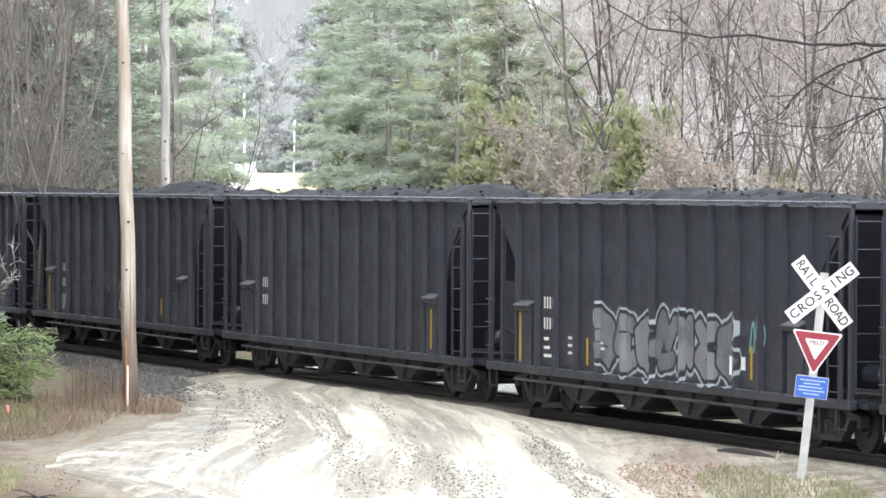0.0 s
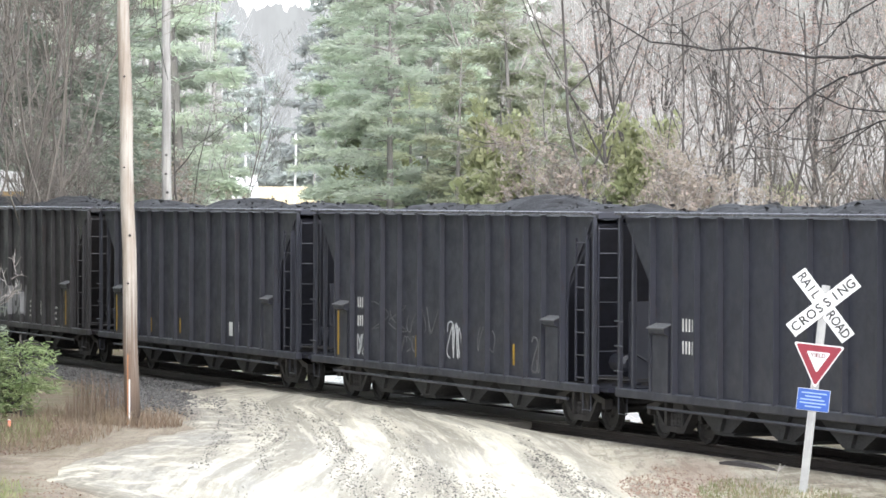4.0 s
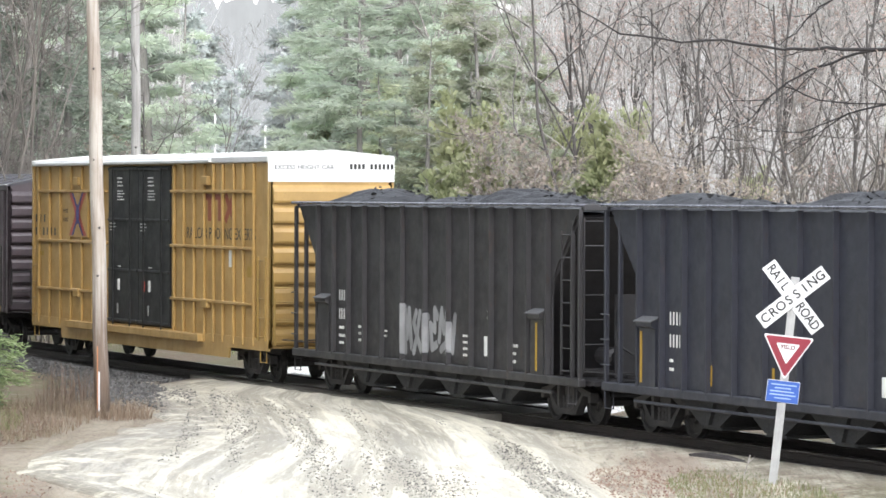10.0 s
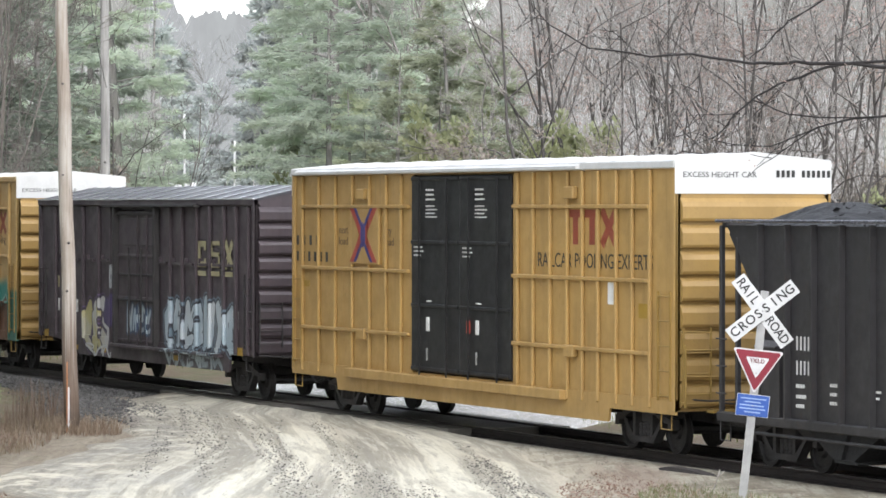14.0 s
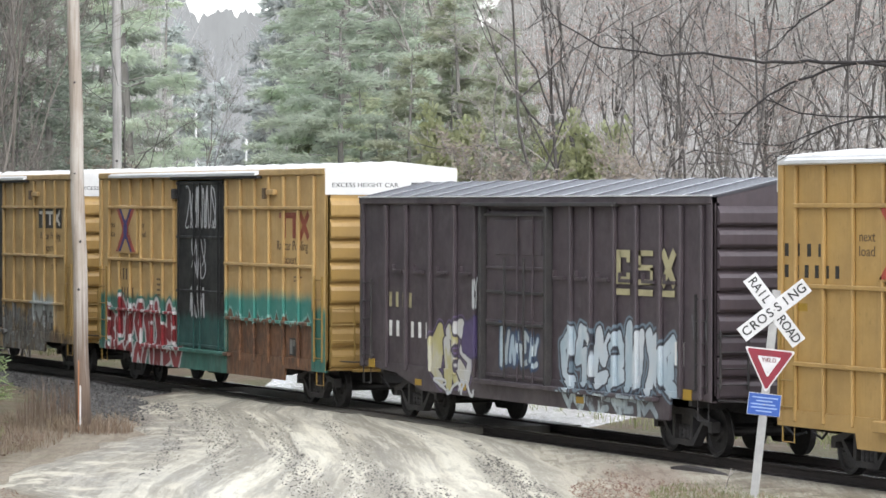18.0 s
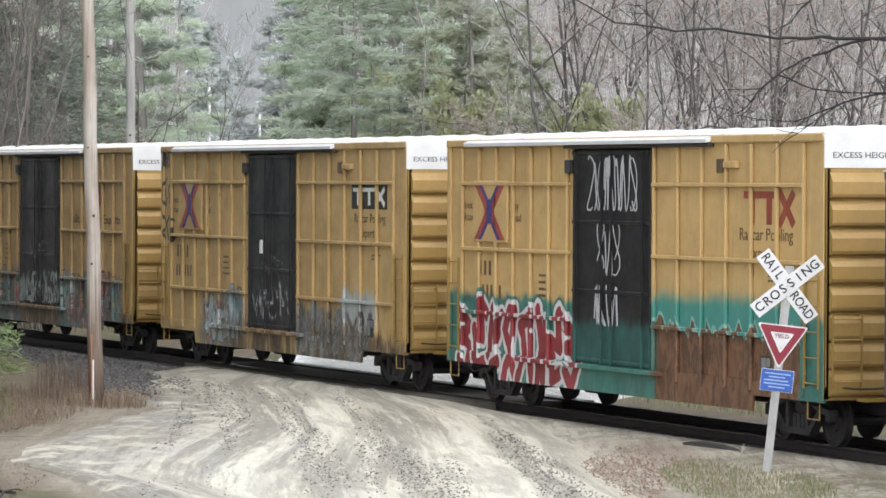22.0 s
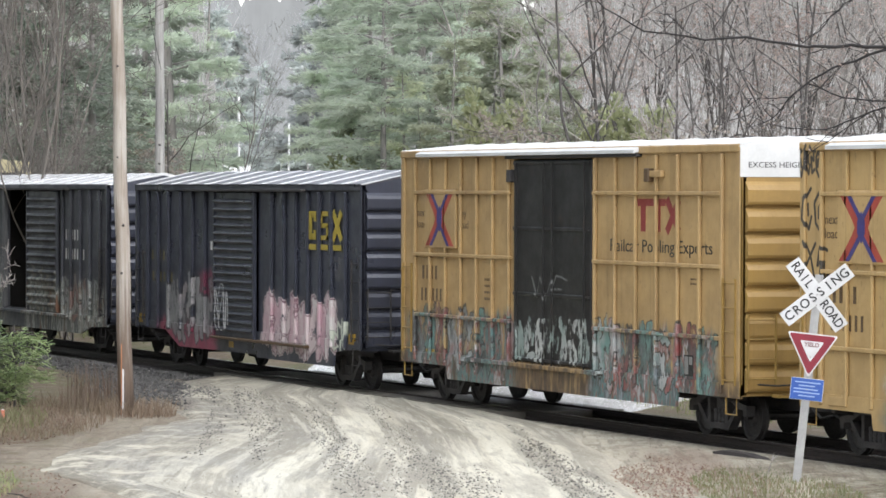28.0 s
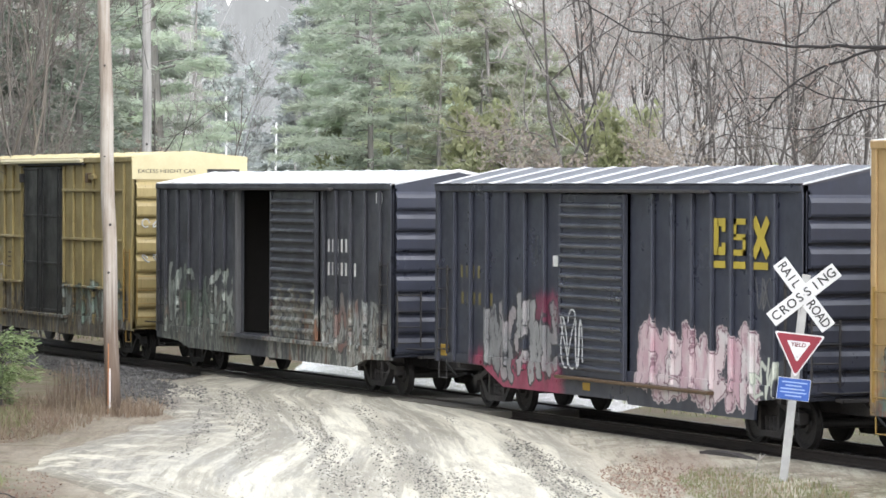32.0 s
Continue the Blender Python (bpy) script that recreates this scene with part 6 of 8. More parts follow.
# ---- ground: one sheet to the horizon
xs = np.unique(np.r_[np.linspace(-2500, -120, 14), np.linspace(-120, 90, 106), np.linspace(90, 2500, 12)])
yv = np.unique(np.r_[-1.37, -1.40, -1.9, -2.5, 1.37, 1.40, 1.9, 2.5, np.linspace(-2500, -50, 10), np.linspace(-50, 70, 81), np.linspace(70, 2500, 14)])
v = []
for x in xs:
    for y in yv:
        near = max(0, 1 - max(abs(x) / 120, abs(y) / 70))
        z = -0.225 + 0.05 * near * noise.noise((x * 0.3, y * 0.3, 0)) + 0.025 * near * noise.noise((x * 1.1, y * 1.1, 5))
        if abs(y) < 3.2 and x < 3:
            z = min(z, -0.34 if x < -15 or abs(y) < 1.4 else -0.22)
        if abs(y) < 3.2 and x >= 3:
            z = -0.165 + 0.055 * max(0, (2.6 - abs(y)) / 1.2) if abs(y) > 1.38 else -0.34
        v.append((x, y, z))
ny = len(yv)
f = [(i * ny + j, (i + 1) * ny + j, (i + 1) * ny + j + 1, i * ny + j + 1) for i in range(len(xs) - 1) for j in range(ny - 1)]
ground = tagged(part("ground", array_mesh("ground", v, f, FLOOR), None), "damp ground of leaf litter and rough grass", "ground", kind="structure")


def road_sheet(name, left, right, rows, cols, crown, mat, seed, ragged=0.9):
    """A sheet between two edge lines, with wheel ruts along it; its rims dip into the ground."""
    rnd = np.random.RandomState(seed)
    left, right = np.array(left, float), np.array(right, float)
    s = np.linspace(0, 1, rows)

    def along(line):
        d = np.r_[0, np.cumsum(np.hypot(*np.diff(line, axis=0).T))]
        return np.stack([np.interp(s * d[-1], d, line[:, 0]), np.interp(s * d[-1], d, line[:, 1])], 1)

    a, b = along(left), along(right)
    verts, uvs, rims, dist = [], [], [], 0
    for i in range(rows):
        if i:
            dist += np.hypot(*((a[i] + b[i]) / 2 - (a[i - 1] + b[i - 1]) / 2))
        wide = np.hypot(*(b[i] - a[i]))
        na, nb = ragged * noise.noise((i * 0.31, 0, seed)), ragged * noise.noise((i * 0.31, 9, seed))
        for j in range(cols):
            u = j / (cols - 1)
            w = -na / wide + u * (1 + (na + nb) / wide)
            x, y = a[i] + (b[i] - a[i]) * w
            rim = min(1, u * 9, (1 - u) * 9)
            z = crown(x, y) + 0.035 * noise.noise((u * wide * 0.9, dist * 0.02, seed)) + 0.02 * noise.noise((u * wide * 2.6, dist * 0.035, seed + 3)) + 0.012 * noise.noise((x * 3, y * 3, 1))
            verts.append((x, y, z - (1 - rim) ** 2 * 0.16))
            uvs.append((w * 18, dist))
            rims.append((min(u, 1 - u) * wide, w * wide))
    faces = [(i * cols + j, (i + 1) * cols + j, (i + 1) * cols + j + 1, i * cols + j + 1) for i in range(rows - 1) for j in range(cols - 1)]
    me = array_mesh(name, verts, faces, mat)
    layer = me.uv_layers.new(name="UVMap")
    idx = np.array(faces).ravel()
    layer.data.foreach_set("uv", np.array(uvs, np.float32)[idx].ravel())
    layer = me.uv_layers.new(name="Rim")
    layer.data.foreach_set("uv", np.array(rims, np.float32)[idx].ravel())
    me.uv_layers["UVMap"].active_render = True
    me.shade_smooth()
    return me


road_near = road_sheet("road", [(-14.0, -1.25), (-12.4, -3.0), (-6.0, -5.0), (0.5, -6.8), (2.6, -8.0), (6.3, -10.2), (9.0, -11.8), (13.0, -13.5), (18.0, -13.7), (23.0, -14.6), (30, -20), (40, -34)],
                       [(4.4, -1.25), (7.5, -1.45), (10.4, -1.95), (15.2, -3.5), (20.6, -5.7), (25.0, -7.0), (42, -12), (74, -26)], 130, 70,
                       lambda x, y: -0.155 if y < -3 else -0.155 + 0.10 * (y + 3) / 1.75, DIRT, 2)
road = tagged(part("road", road_near, None), "wet sandy dirt road with pale wheel ruts", "dirt road", kind="structure")
far = road_sheet("road", [(-13.5, 1.2), (-19, 3.2), (-60, 17.5), (-120, 37), (-230, 72)], [(4.0, 1.2), (-2, 6.5), (-58, 26), (-118, 44.5), (-228, 79)], 90, 24, lambda x, y: -0.12, WETROAD, 6, 0.3)
tagged(part("road", far, None), "wet road beyond the tracks, sky sheen in its colour", "road", kind="structure")
infill = Shape()
for y0, y1 in ((-1.3, -0.80), (-0.63, 0.63), (0.80, 1.3)):
    infill.prism([(y0, -0.3), (y1, -0.3), (y1, -0.035), (y0, -0.035)], 0, -13.2, 4.2)
tagged(part("crossing_fill", infill, surface("dark_crossing_dirt", (0.13, 0.118, 0.10), (0.085, 0.076, 0.062), 2, 0.6, 0, 20, 0.4)), "packed dark dirt between the rails at the crossing", "crossing", kind="structure")

# ---- track
track = thing("railway_track", "single railway track of rusty rails on dark ties", "railway track", kind="structure")
PROFILE = [(-0.07, -0.17), (0.07, -0.17), (0.07, -0.155), (0.012, -0.135), (0.010, -0.05), (0.036, -0.035), (0.036, -0.006), (0.028, 0.0), (-0.028, 0.0), (-0.036, -0.006), (-0.036, -0.035), (-0.010, -0.05), (-0.012, -0.135), (-0.07, -0.155)]
for y in (-0.755, 0.755):
    r = part("rail", Shape().prism([(y + a, b) for a, b in PROFILE], 0, -420, 160), RAILSTEEL, track)
    part("rail_head", Shape().box(-420, 160, y - 0.026, y + 0.026, -0.002, 0.002), RAILHEAD, r, "polished running surface")
part("ballast_bed", Shape().prism([(-3.1, -0.45), (-1.75, -0.2), (1.75, -0.2), (3.1, -0.45)], 0, -420, 160), STONE, track)
tie_me = Shape().box(-0.115, 0.115, -1.3, 1.3, -0.36, -0.172, 0.012).mesh("tie")
tie_me.materials.append(TIEWOOD)
rnd = random.Random(3)
for i in range(170):
    part("tie", tie_me, None, track, at=pose(-52 + i * 0.53, rnd.uniform(-0.05, 0.05), 0, 0, 0, rnd.uniform(-1, 1)))


def scatter(name, count, place, size, mat, label, category, seed, flat=0.7):
    """Loose stones: rough little blocks, all in one object."""
    rs = np.random.RandomState(seed)
    base = np.array([(1, 0, -.2), (-.6, .8, -.3), (-.6, -.8, -.3), (.1, .1, .9), (.5, .6, .3), (-.7, 0, .4)])
    tri = np.array([(0, 2, 1), (0, 4, 3), (4, 1, 3), (1, 5, 3), (5, 2, 3), (2, 0, 3), (0, 1, 4), (1, 2, 5)])
    vs, fs = [], []
    for i in range(count):
        x, y, z = place(rs)
        r, a = size[0] + (size[1] - size[0]) * rs.rand() ** 2, rs.rand() * 6.3
        q = base * (1 + 0.35 * rs.randn(6, 3)) * r * (1, 0.8, flat)
        q = np.stack([q[:, 0] * np.cos(a) - q[:, 1] * np.sin(a), q[:, 0] * np.sin(a) + q[:, 1] * np.cos(a), q[:, 2]], 1)
        vs.append(q + (x, y, z))
        fs.append(tri + 6 * i)
    return tagged(part(name, array_mesh(name, np.concatenate(vs), np.concatenate(fs), mat), None), label, category, kind="stuff")


def stone_mat(name, a, b):
    n = Nodes(name)
    geo = n.t.nodes.new("ShaderNodeNewGeometry")
    c = n.mix(geo.outputs["Random Per Island"], a, b)
    c = n.mix(n.math("MULTIPLY", n.noise(20, 3), 0.5), c, tuple(x * 0.4 for x in a))
    return n.done(c, 0.5)


BALLAST = stone_mat("mixed_ballast_stones", (0.045, 0.043, 0.042), (0.17, 0.163, 0.155))
GRIT = stone_mat("road_pebbles", (0.045, 0.042, 0.04), (0.30, 0.28, 0.24))


def on_shoulder(rs):
    x = rs.uniform(-48, -11.5)
    y = -(1.3 + 2.1 * rs.rand())
    d = max(abs(y) - 1.75, 0)
    return x, y, -0.2 - d * 0.185 + 0.02


scatter("ballast_stones", 11000, on_shoulder, (0.025, 0.07), BALLAST, "grey crushed stone ballast beside the track", "ballast", 1, 0.8)


def ballast_fan(rs):
    t = rs.rand()
    x = -15 + 11 * t + rs.randn() * 1.5
    return x, -2.6 - 2.6 * rs.rand() * (0.4 + t) - 0.4 * t, -0.19 + 0.03 * rs.rand()


scatter("ballast_spill", 5000, ballast_fan, (0.015, 0.055), BALLAST, "spilled grey stones at the edge of the road", "ballast", 2, 0.8)


def on_road(rs):
    while True:
        t, u = rs.rand() ** 0.8, 0.12 + 0.88 * rs.rand()
        if noise.noise((u * 13, t * 2.2, 1.7)) + 0.5 * noise.noise((u * 40, t * 5, 4.2)) > rs.rand() * 0.45:
            break
    ax, ay, bx, by = -13 + 40 * t, -2.5 - 15 * t, 4.5 + 22 * t, -1.4 - 7 * t
    return ax + (bx - ax) * u, ay + (by - ay) * u, -0.115


scatter("road_pebbles", 7500, on_road, (0.006, 0.026), GRIT, "scattered pebbles on the dirt road", "pebbles", 4)


# ---- blades: grass, dry stalks, dead leaves
def blades(name, count, place, high, wide, mat, label, category, seed, lean=0.4, parent=None, kind="stuff"):
    rs = np.random.RandomState(seed)
    vs, fs = [], []
    for i in range(count):
        x, y, z = place(rs)
        a, h, w = rs.rand() * 6.3, high[0] + (high[1] - high[0]) * rs.rand(), wide * (0.6 + 0.8 * rs.rand())
        l, b = lean * h * rs.rand(), rs.rand() * 6.3
        c, s_ = np.cos(a) * w, np.sin(a) * w
        mx, my, tx, ty = x + l * 0.4 * np.cos(b), y + l * 0.4 * np.sin(b), x + l * np.cos(b), y + l * np.sin(b)
        vs += [(x - c, y - s_, z), (x + c, y + s_, z), (mx + c * 0.8, my + s_ * 0.8, z + h * 0.6), (mx - c * 0.8, my - s_ * 0.8, z + h * 0.6), (tx + c * 0.15, ty + s_ * 0.15, z + h), (tx - c * 0.15, ty - s_ * 0.15, z + h)]
        fs += [(6 * i, 6 * i + 1, 6 * i + 2, 6 * i + 3), (6 * i + 3, 6 * i + 2, 6 * i + 4, 6 * i + 5)]
    ob = part(name, array_mesh(name, vs, fs, mat), None, parent)
    return tagged(ob, label, category, kind=kind)


def patch(cx, cy, rx, ry, turn=0.0, z=-0.22):
    c, s_ = math.cos(radians(turn)), math.sin(radians(turn))

    def place(rs):
        r, a = math.sqrt(rs.rand()), rs.rand() * 6.3
        u, w = rx * r * math.cos(a), ry * r * math.sin(a)
        return cx + u * c - w * s_, cy + u * s_ + w * c, z
    return place


blades("dry_grass", 2600, patch(0.6, -9.9, 7.0, 1.8, -20), (0.06, 0.26), 0.007, STRAW, "dry straw-coloured grass on the verge", "dry grass", 11, 0.9)
blades("dry_stalks", 260, patch(-3.0, -7.3, 3.2, 0.7, -22), (0.35, 0.95), 0.008, STALK, "bare brown weed stalks by the pole", "weeds", 12, 0.25)
blades("dry_grass", 700, patch(-0.2, -7.4, 1.3, 0.8), (0.1, 0.4), 0.008, STRAW, "dry grass round the foot of the pole", "dry grass", 13, 0.8)
blades("green_grass", 900, patch(1.5, -10.5, 4.0, 0.8, -20), (0.06, 0.2), 0.008, GRASS, "fresh green grass on the verge", "grass", 14, 0.8)
blades("green_grass", 3600, patch(22.0, -4.4, 4.6, 1.2, -20, -0.21), (0.02, 0.085), 0.006, GRASS, "thin green grass round the sign post", "grass", 15, 0.8)
blades("dry_grass", 700, patch(21.0, -3.6, 6.0, 1.1, -18, -0.22), (0.03, 0.12), 0.006, STRAW, "dry grass round the sign post", "dry grass", 16, 0.9)
blades("dead_leaves", 1300, patch(17.2, -3.3, 6.5, 0.75, -20, -0.20), (0.01, 0.03), 0.011, LITTER, "red-brown dead leaves beside the road", "dead leaves", 17, 2.5)
blades("dead_leaves", 900, patch(18.0, -15.3, 5.0, 1.2, -18, -0.2), (0.01, 0.03), 0.014, LITTER, "brown dead leaves on the verge", "dead leaves", 28, 2.5)
blades("green_grass", 1200, patch(16.8, -15.3, 3.5, 0.7, -18, -0.21), (0.03, 0.10), 0.006, GRASS, "patch of low green grass on the verge", "grass", 29, 0.8)
blades("dead_leaves", 1800, patch(20.8, -5.9, 5.0, 0.7, -24, -0.19), (0.01, 0.03), 0.013, LITTER, "red-brown dead leaves beside the road", "dead leaves", 27, 2.5)
blades("dead_leaves", 3200, patch(2.0, -10.3, 6.5, 1.2, -20, -0.2), (0.01, 0.03), 0.014, LITTER, "brown dead leaves on the verge", "dead leaves", 18, 2.5)
blades("green_grass", 2500, patch(6.0, 5.5, 16, 2.6, 0, -0.26), (0.08, 0.3), 0.012, GRASS, "grass beyond the tracks", "grass", 19, 0.7)
blades("dry_grass", 3500, patch(8.0, 9.0, 18, 3.5, 0, -0.26), (0.2, 0.7), 0.012, STRAW, "tall dry grass beyond the tracks", "dry grass", 20, 0.5)
blades("green_grass", 1500, patch(-32.0, 6.0, 10, 2.0, 10, -0.26), (0.1, 0.35), 0.012, GRASS, "grass beyond the tracks", "grass", 23, 0.7)

# a loose tie lying by the ballast, and a twig
tagged(part("loose_tie", Shape().prism([(-1.15, 0.0), (-1.2, 0.06), (-0.9, 0.11), (-0.2, 0.12), (0.3, 0.09), (0.9, 0.10), (1.15, 0.05), (1.2, 0.0)], 1, -0.11, 0.10), TIEWOOD, at=pose(16.2, -1.85, -0.205, 0, 2, 4)), "dark rotten railway tie lying by the ballast", "railway tie")
tw = Shape().tube([(0, 0, 0), (0.05, 0.03, 0.16), (0.16, 0.02, 0.30), (0.17, 0.05, 0.42)], 0.018, 5, 0.008).tube([(0.16, 0.02, 0.30), (0.24, 0.1, 0.40)], 0.01, 5, 0.005)
tagged(part("twig", tw, PALEBARK, at=pose(19.0, -3.05, -0.26)), "pale bent twig standing in the grass", "twig")

# a dead branch with its twigs, lying at the edge of the verge
limb = thing("fallen_branch", "dark fallen branch with twigs lying on the verge", "branch", pose(22.6, -16.1, -0.19))
main = [(-2.2, 0.9, 0.0), (-1.2, 0.45, 0.10), (0.0, 0.0, 0.06), (1.3, -0.35, 0.14), (2.4, -0.9, 0.05)]
part("limb", Shape().tube(main, 0.026, 6, 0.010), DARKBARK, limb)
rnd = random.Random(8)
for i in range(9):
    a, b = main[rnd.randrange(1, 4)], (rnd.uniform(-1.2, 1.0), rnd.uniform(-0.3, 0.5), rnd.uniform(0.0, 0.14))
    part("twig", Shape().tube([a, (a[0] + b[0] * 0.5, a[1] + b[1] * 0.6, 0.06 + b[2] * 0.7), (a[0] + b[0], a[1] + b[1], b[2])], 0.012, 4, 0.005), DARKBARK, limb)

# ---- poles
def pole(base, top, r0, r1, mat, label, marks=(), group="utility poles"):
    p = thing("utility_pole", label, "utility pole", Matrix.Translation(base), group)
    d = Vector(top) - Vector(base)
    n = 14
    path = [d * (i / n) + Vector((0.012 * math.sin(i * 2.1), 0.012 * math.cos(i * 1.7), 0)) for i in range(n + 1)]
    part("shaft", Shape().tube(path, r0, 14, r1), mat, p, smooth=True)
    for z, a, r in marks:
        c = d * (z / d.z)
        part("knot", Shape().lathe([(-0.02, r), (0.012, r * 0.7), (0.03, r * 0.3)], 0, (0, 0, 0), 8), TIEWOOD, p, at=Matrix.Translation(c + Vector((math.cos(a), math.sin(a), 0)) * (r0 + (r1 - r0) * z / d.z)) @ pose(0, 0, 0, 0, 0, math.degrees(a)))
    return p


near_pole = pole((-0.21, -7.53, -0.3), (-0.326, -7.817, 12.2), 0.155, 0.112, POLEWOOD, "weathered tan wooden utility pole beside the road",
                 [(3.85, -0.1, 0.035), (2.9, -0.5, 0.03), (5.2, -0.7, 0.025), (7.0, -0.4, 0.025)])
part("marker_strip", Shape().box(0.135, 0.15, -0.13, -0.10, 0.05, 1.0), SIGNWHITE, near_pole, "narrow pale strip at the foot")
part("marker_strip", Shape().box(0.12, 0.135, -0.155, -0.135, 0.05, 1.5), plain("rust_orange", (0.40, 0.17, 0.07)), near_pole)
gp = spot(-0.0712, 125, -0.3)
pole(gp, gp + Vector((0.02, -0.10, 14.5)), 0.17, 0.13, GREYWOOD, "grey weathered utility pole beyond the tracks", [(6.0, -0.4, 0.05), (4.8, -0.2, 0.05), (5.4, -0.5, 0.04)])
for across, depth, top, r, tilt in ((-0.0511, 260, 10.5, 0.10, -0.05), (-0.0387, 300, 9.4, 0.10, 0.12), (-0.0338, 320, 7.2, 0.07, 0.1), (-0.0296, 280, 6.3, 0.08, 0.0)):
    b = spot(across, depth, -0.3)
    p = pole(b, b + RIGHT * tilt + Vector((0, 0, top + 0.3)), r, r * 0.8, M["roofwhite"] if depth < 310 else GREYWOOD, "pale slender utility pole far down the road")
a, b = gp + Vector((0, 0, 8.4)), spot(-0.0772, 95, 10.6)
cable = Shape().tube([a.lerp(b, i / 10) - Vector((0, 0, 0.35 * math.sin(math.pi * i / 10))) for i in range(11)], 0.011, 5)
tagged(part("overhead_cable", cable, M["hose"]), "thin black cable hanging from the grey pole", "cable")
m = thing("survey_marker", "small white and orange marker stake in the verge", "marker", pose(0.41, -10.24, -0.24))
part("stake", Shape().box(-0.02, 0.02, -0.02, 0.02, 0, 0.22), SIGNWHITE, m)
part("flag", Shape().prism([(-0.06, 0.05), (0.06, 0.05), (0.02, 0.2), (-0.02, 0.2)], 1, -0.03, 0.03), plain("orange_flag", (0.6, 0.16, 0.08)), m)

# ---- the crossing sign
sign = thing("crossing_sign", "leaning white crossbuck with red yield board and blue notice", "railroad sign", pose(20.44, -3.26, -0.22) @ pose(0, 0, 0, 0, 0, 62.8) @ pose(0, 0, 0, 0, 6.1, 0))
part("post", Shape().box(-0.035, 0.035, 0.0, 0.05, 0, 3.22, 0.006).box(-0.065, -0.035, 0.0, 0.012, 0, 3.22).box(0.035, 0.065, 0.0, 0.012, 0, 3.22), GALV, sign, "galvanised channel post")
for turn, text, yy in ((47, ("RAIL", "ROAD"), -0.006), (-44, ("CROSSING",), -0.02)):
    blade = part("blade", Shape().box(-0.635, 0.635, -0.004, 0.004, -0.122, 0.122, 0.002), SIGNWHITE, sign, "white crossbuck blade", at=pose(-0.005, yy, 2.91) @ pose(0, 0, 0, 0, turn, 0))
    span, cap = ([(-0.545, 0.113), (0.185, 0.12)], 0.205) if len(text) == 2 else ([(-0.53, 0.151)], 0.20)
    for (x, pitch), w in zip(span, text):
        for k, ch in enumerate(w):
            part("lettering", letters(ch, cap, 0.86 if len(text) == 2 else 1.0, 0.003), M["ink"], blade, at=pose(x + k * pitch, -0.007, 0.0))
    part("bolt", Shape().lathe([(-0.008, 0.014), (0.0, 0.014)], 1, (0, -0.006, 0), 8), GALV, blade)
tri = lambda r, up: [(-r * 0.866, r * 0.5 + up), (r * 0.866, r * 0.5 + up), (0, -r + up)]


def rounded(poly, cut):
    out = []
    for i, p in enumerate(poly):
        for q in (poly[i - 1], poly[(i + 1) % len(poly)]):
            l = math.hypot(q[0] - p[0], q[1] - p[1])
            out.append((p[0] + (q[0] - p[0]) * cut / l, p[1] + (q[1] - p[1]) * cut / l))
    return out


board = part("yield_board", Shape().prism(rounded(tri(0.455, 2.085), 0.03), 1, -0.012, -0.006), SIGNWHITE, sign, "white-edged yield board")
part("red_field", Shape().prism(rounded(tri(0.415, 2.085), 0.03), 1, -0.016, -0.012), SIGNRED, board)
part("white_field", Shape().prism(rounded(tri(0.215, 2.085), 0.02), 1, -0.020, -0.016), SIGNWHITE, board)
part("lettering", letters("YIELD", 0.088, 1.0, 0.002), M["wine"], board, at=pose(0.0, -0.022, 2.135))
notice = part("notice_board", Shape().box(-0.252, 0.252, -0.014, -0.006, 1.28, 1.62, 0.004), SIGNWHITE, sign, "white rim of the notice")
part("blue_field", Shape().box(-0.245, 0.245, -0.018, -0.014, 1.287, 1.613), SIGNBLUE, notice, "blue notice face")
s = Shape()
for i, (a, b) in enumerate(((-0.19, 0.2), (-0.13, 0.12), (-0.2, 0.17), (-0.2, 0.2), (-0.12, 0.13))):
    s.box(a, b, -0.021, -0.018, 1.545 - i * 0.052, 1.565 - i * 0.052)
part("print_bar", s, SIGNPALE, notice, "unreadable pale lines of print")
for z in (2.75, 1.95, 1.45, 3.1):
    part("bolt", Shape().lathe([(-0.01, 0.012), (0.0, 0.012)], 1, (0, -0.022, z), 8), GALV, sign)

# ---- houses far down the road
def house(across, depth, w, d, wall_h, roof_h, wall, roofm, label, turn=0, wins=2):
    h = thing("house", label, "house", Matrix.Translation(spot(across, depth, -0.3)) @ pose(0, 0, 0, 0, 0, 68 + turn), "houses down the road")
    part("wall", Shape().prism([(-w / 2, 0), (w / 2, 0), (w / 2, wall_h), (-w / 2, wall_h)], 1, -d / 2, d / 2), wall, h)
    part("gable", Shape().prism([(-d / 2, wall_h), (d / 2, wall_h), (0, wall_h + roof_h)], 0, -w / 2 + 0.02, w / 2 - 0.02), wall, h)
    part("roof", Shape().prism([(-d / 2 - 0.4, wall_h - 0.1), (0, wall_h + roof_h), (d / 2 + 0.4, wall_h - 0.1), (d / 2 + 0.4, wall_h + 0.05), (0, wall_h + roof_h + 0.16), (-d / 2 - 0.4, wall_h + 0.05)], 0, -w / 2 - 0.3, w / 2 + 0.3), roofm, h)
    for i in range(wins):
        x = -w / 2 + w * (i + 0.5) / wins
        win = part("window", Shape().box(x - 0.5, x + 0.5, -d / 2 - 0.05, -d / 2 + 0.02, wall_h - 1.6, wall_h - 0.4), SIGNWHITE, h)
        part("pane", Shape().box(x - 0.42, x + 0.42, -d / 2 - 0.065, -d / 2 - 0.05, wall_h - 1.52, wall_h - 0.48), plain("dark_window_glass", (0.03, 0.035, 0.04), 0.1), win)
    return h


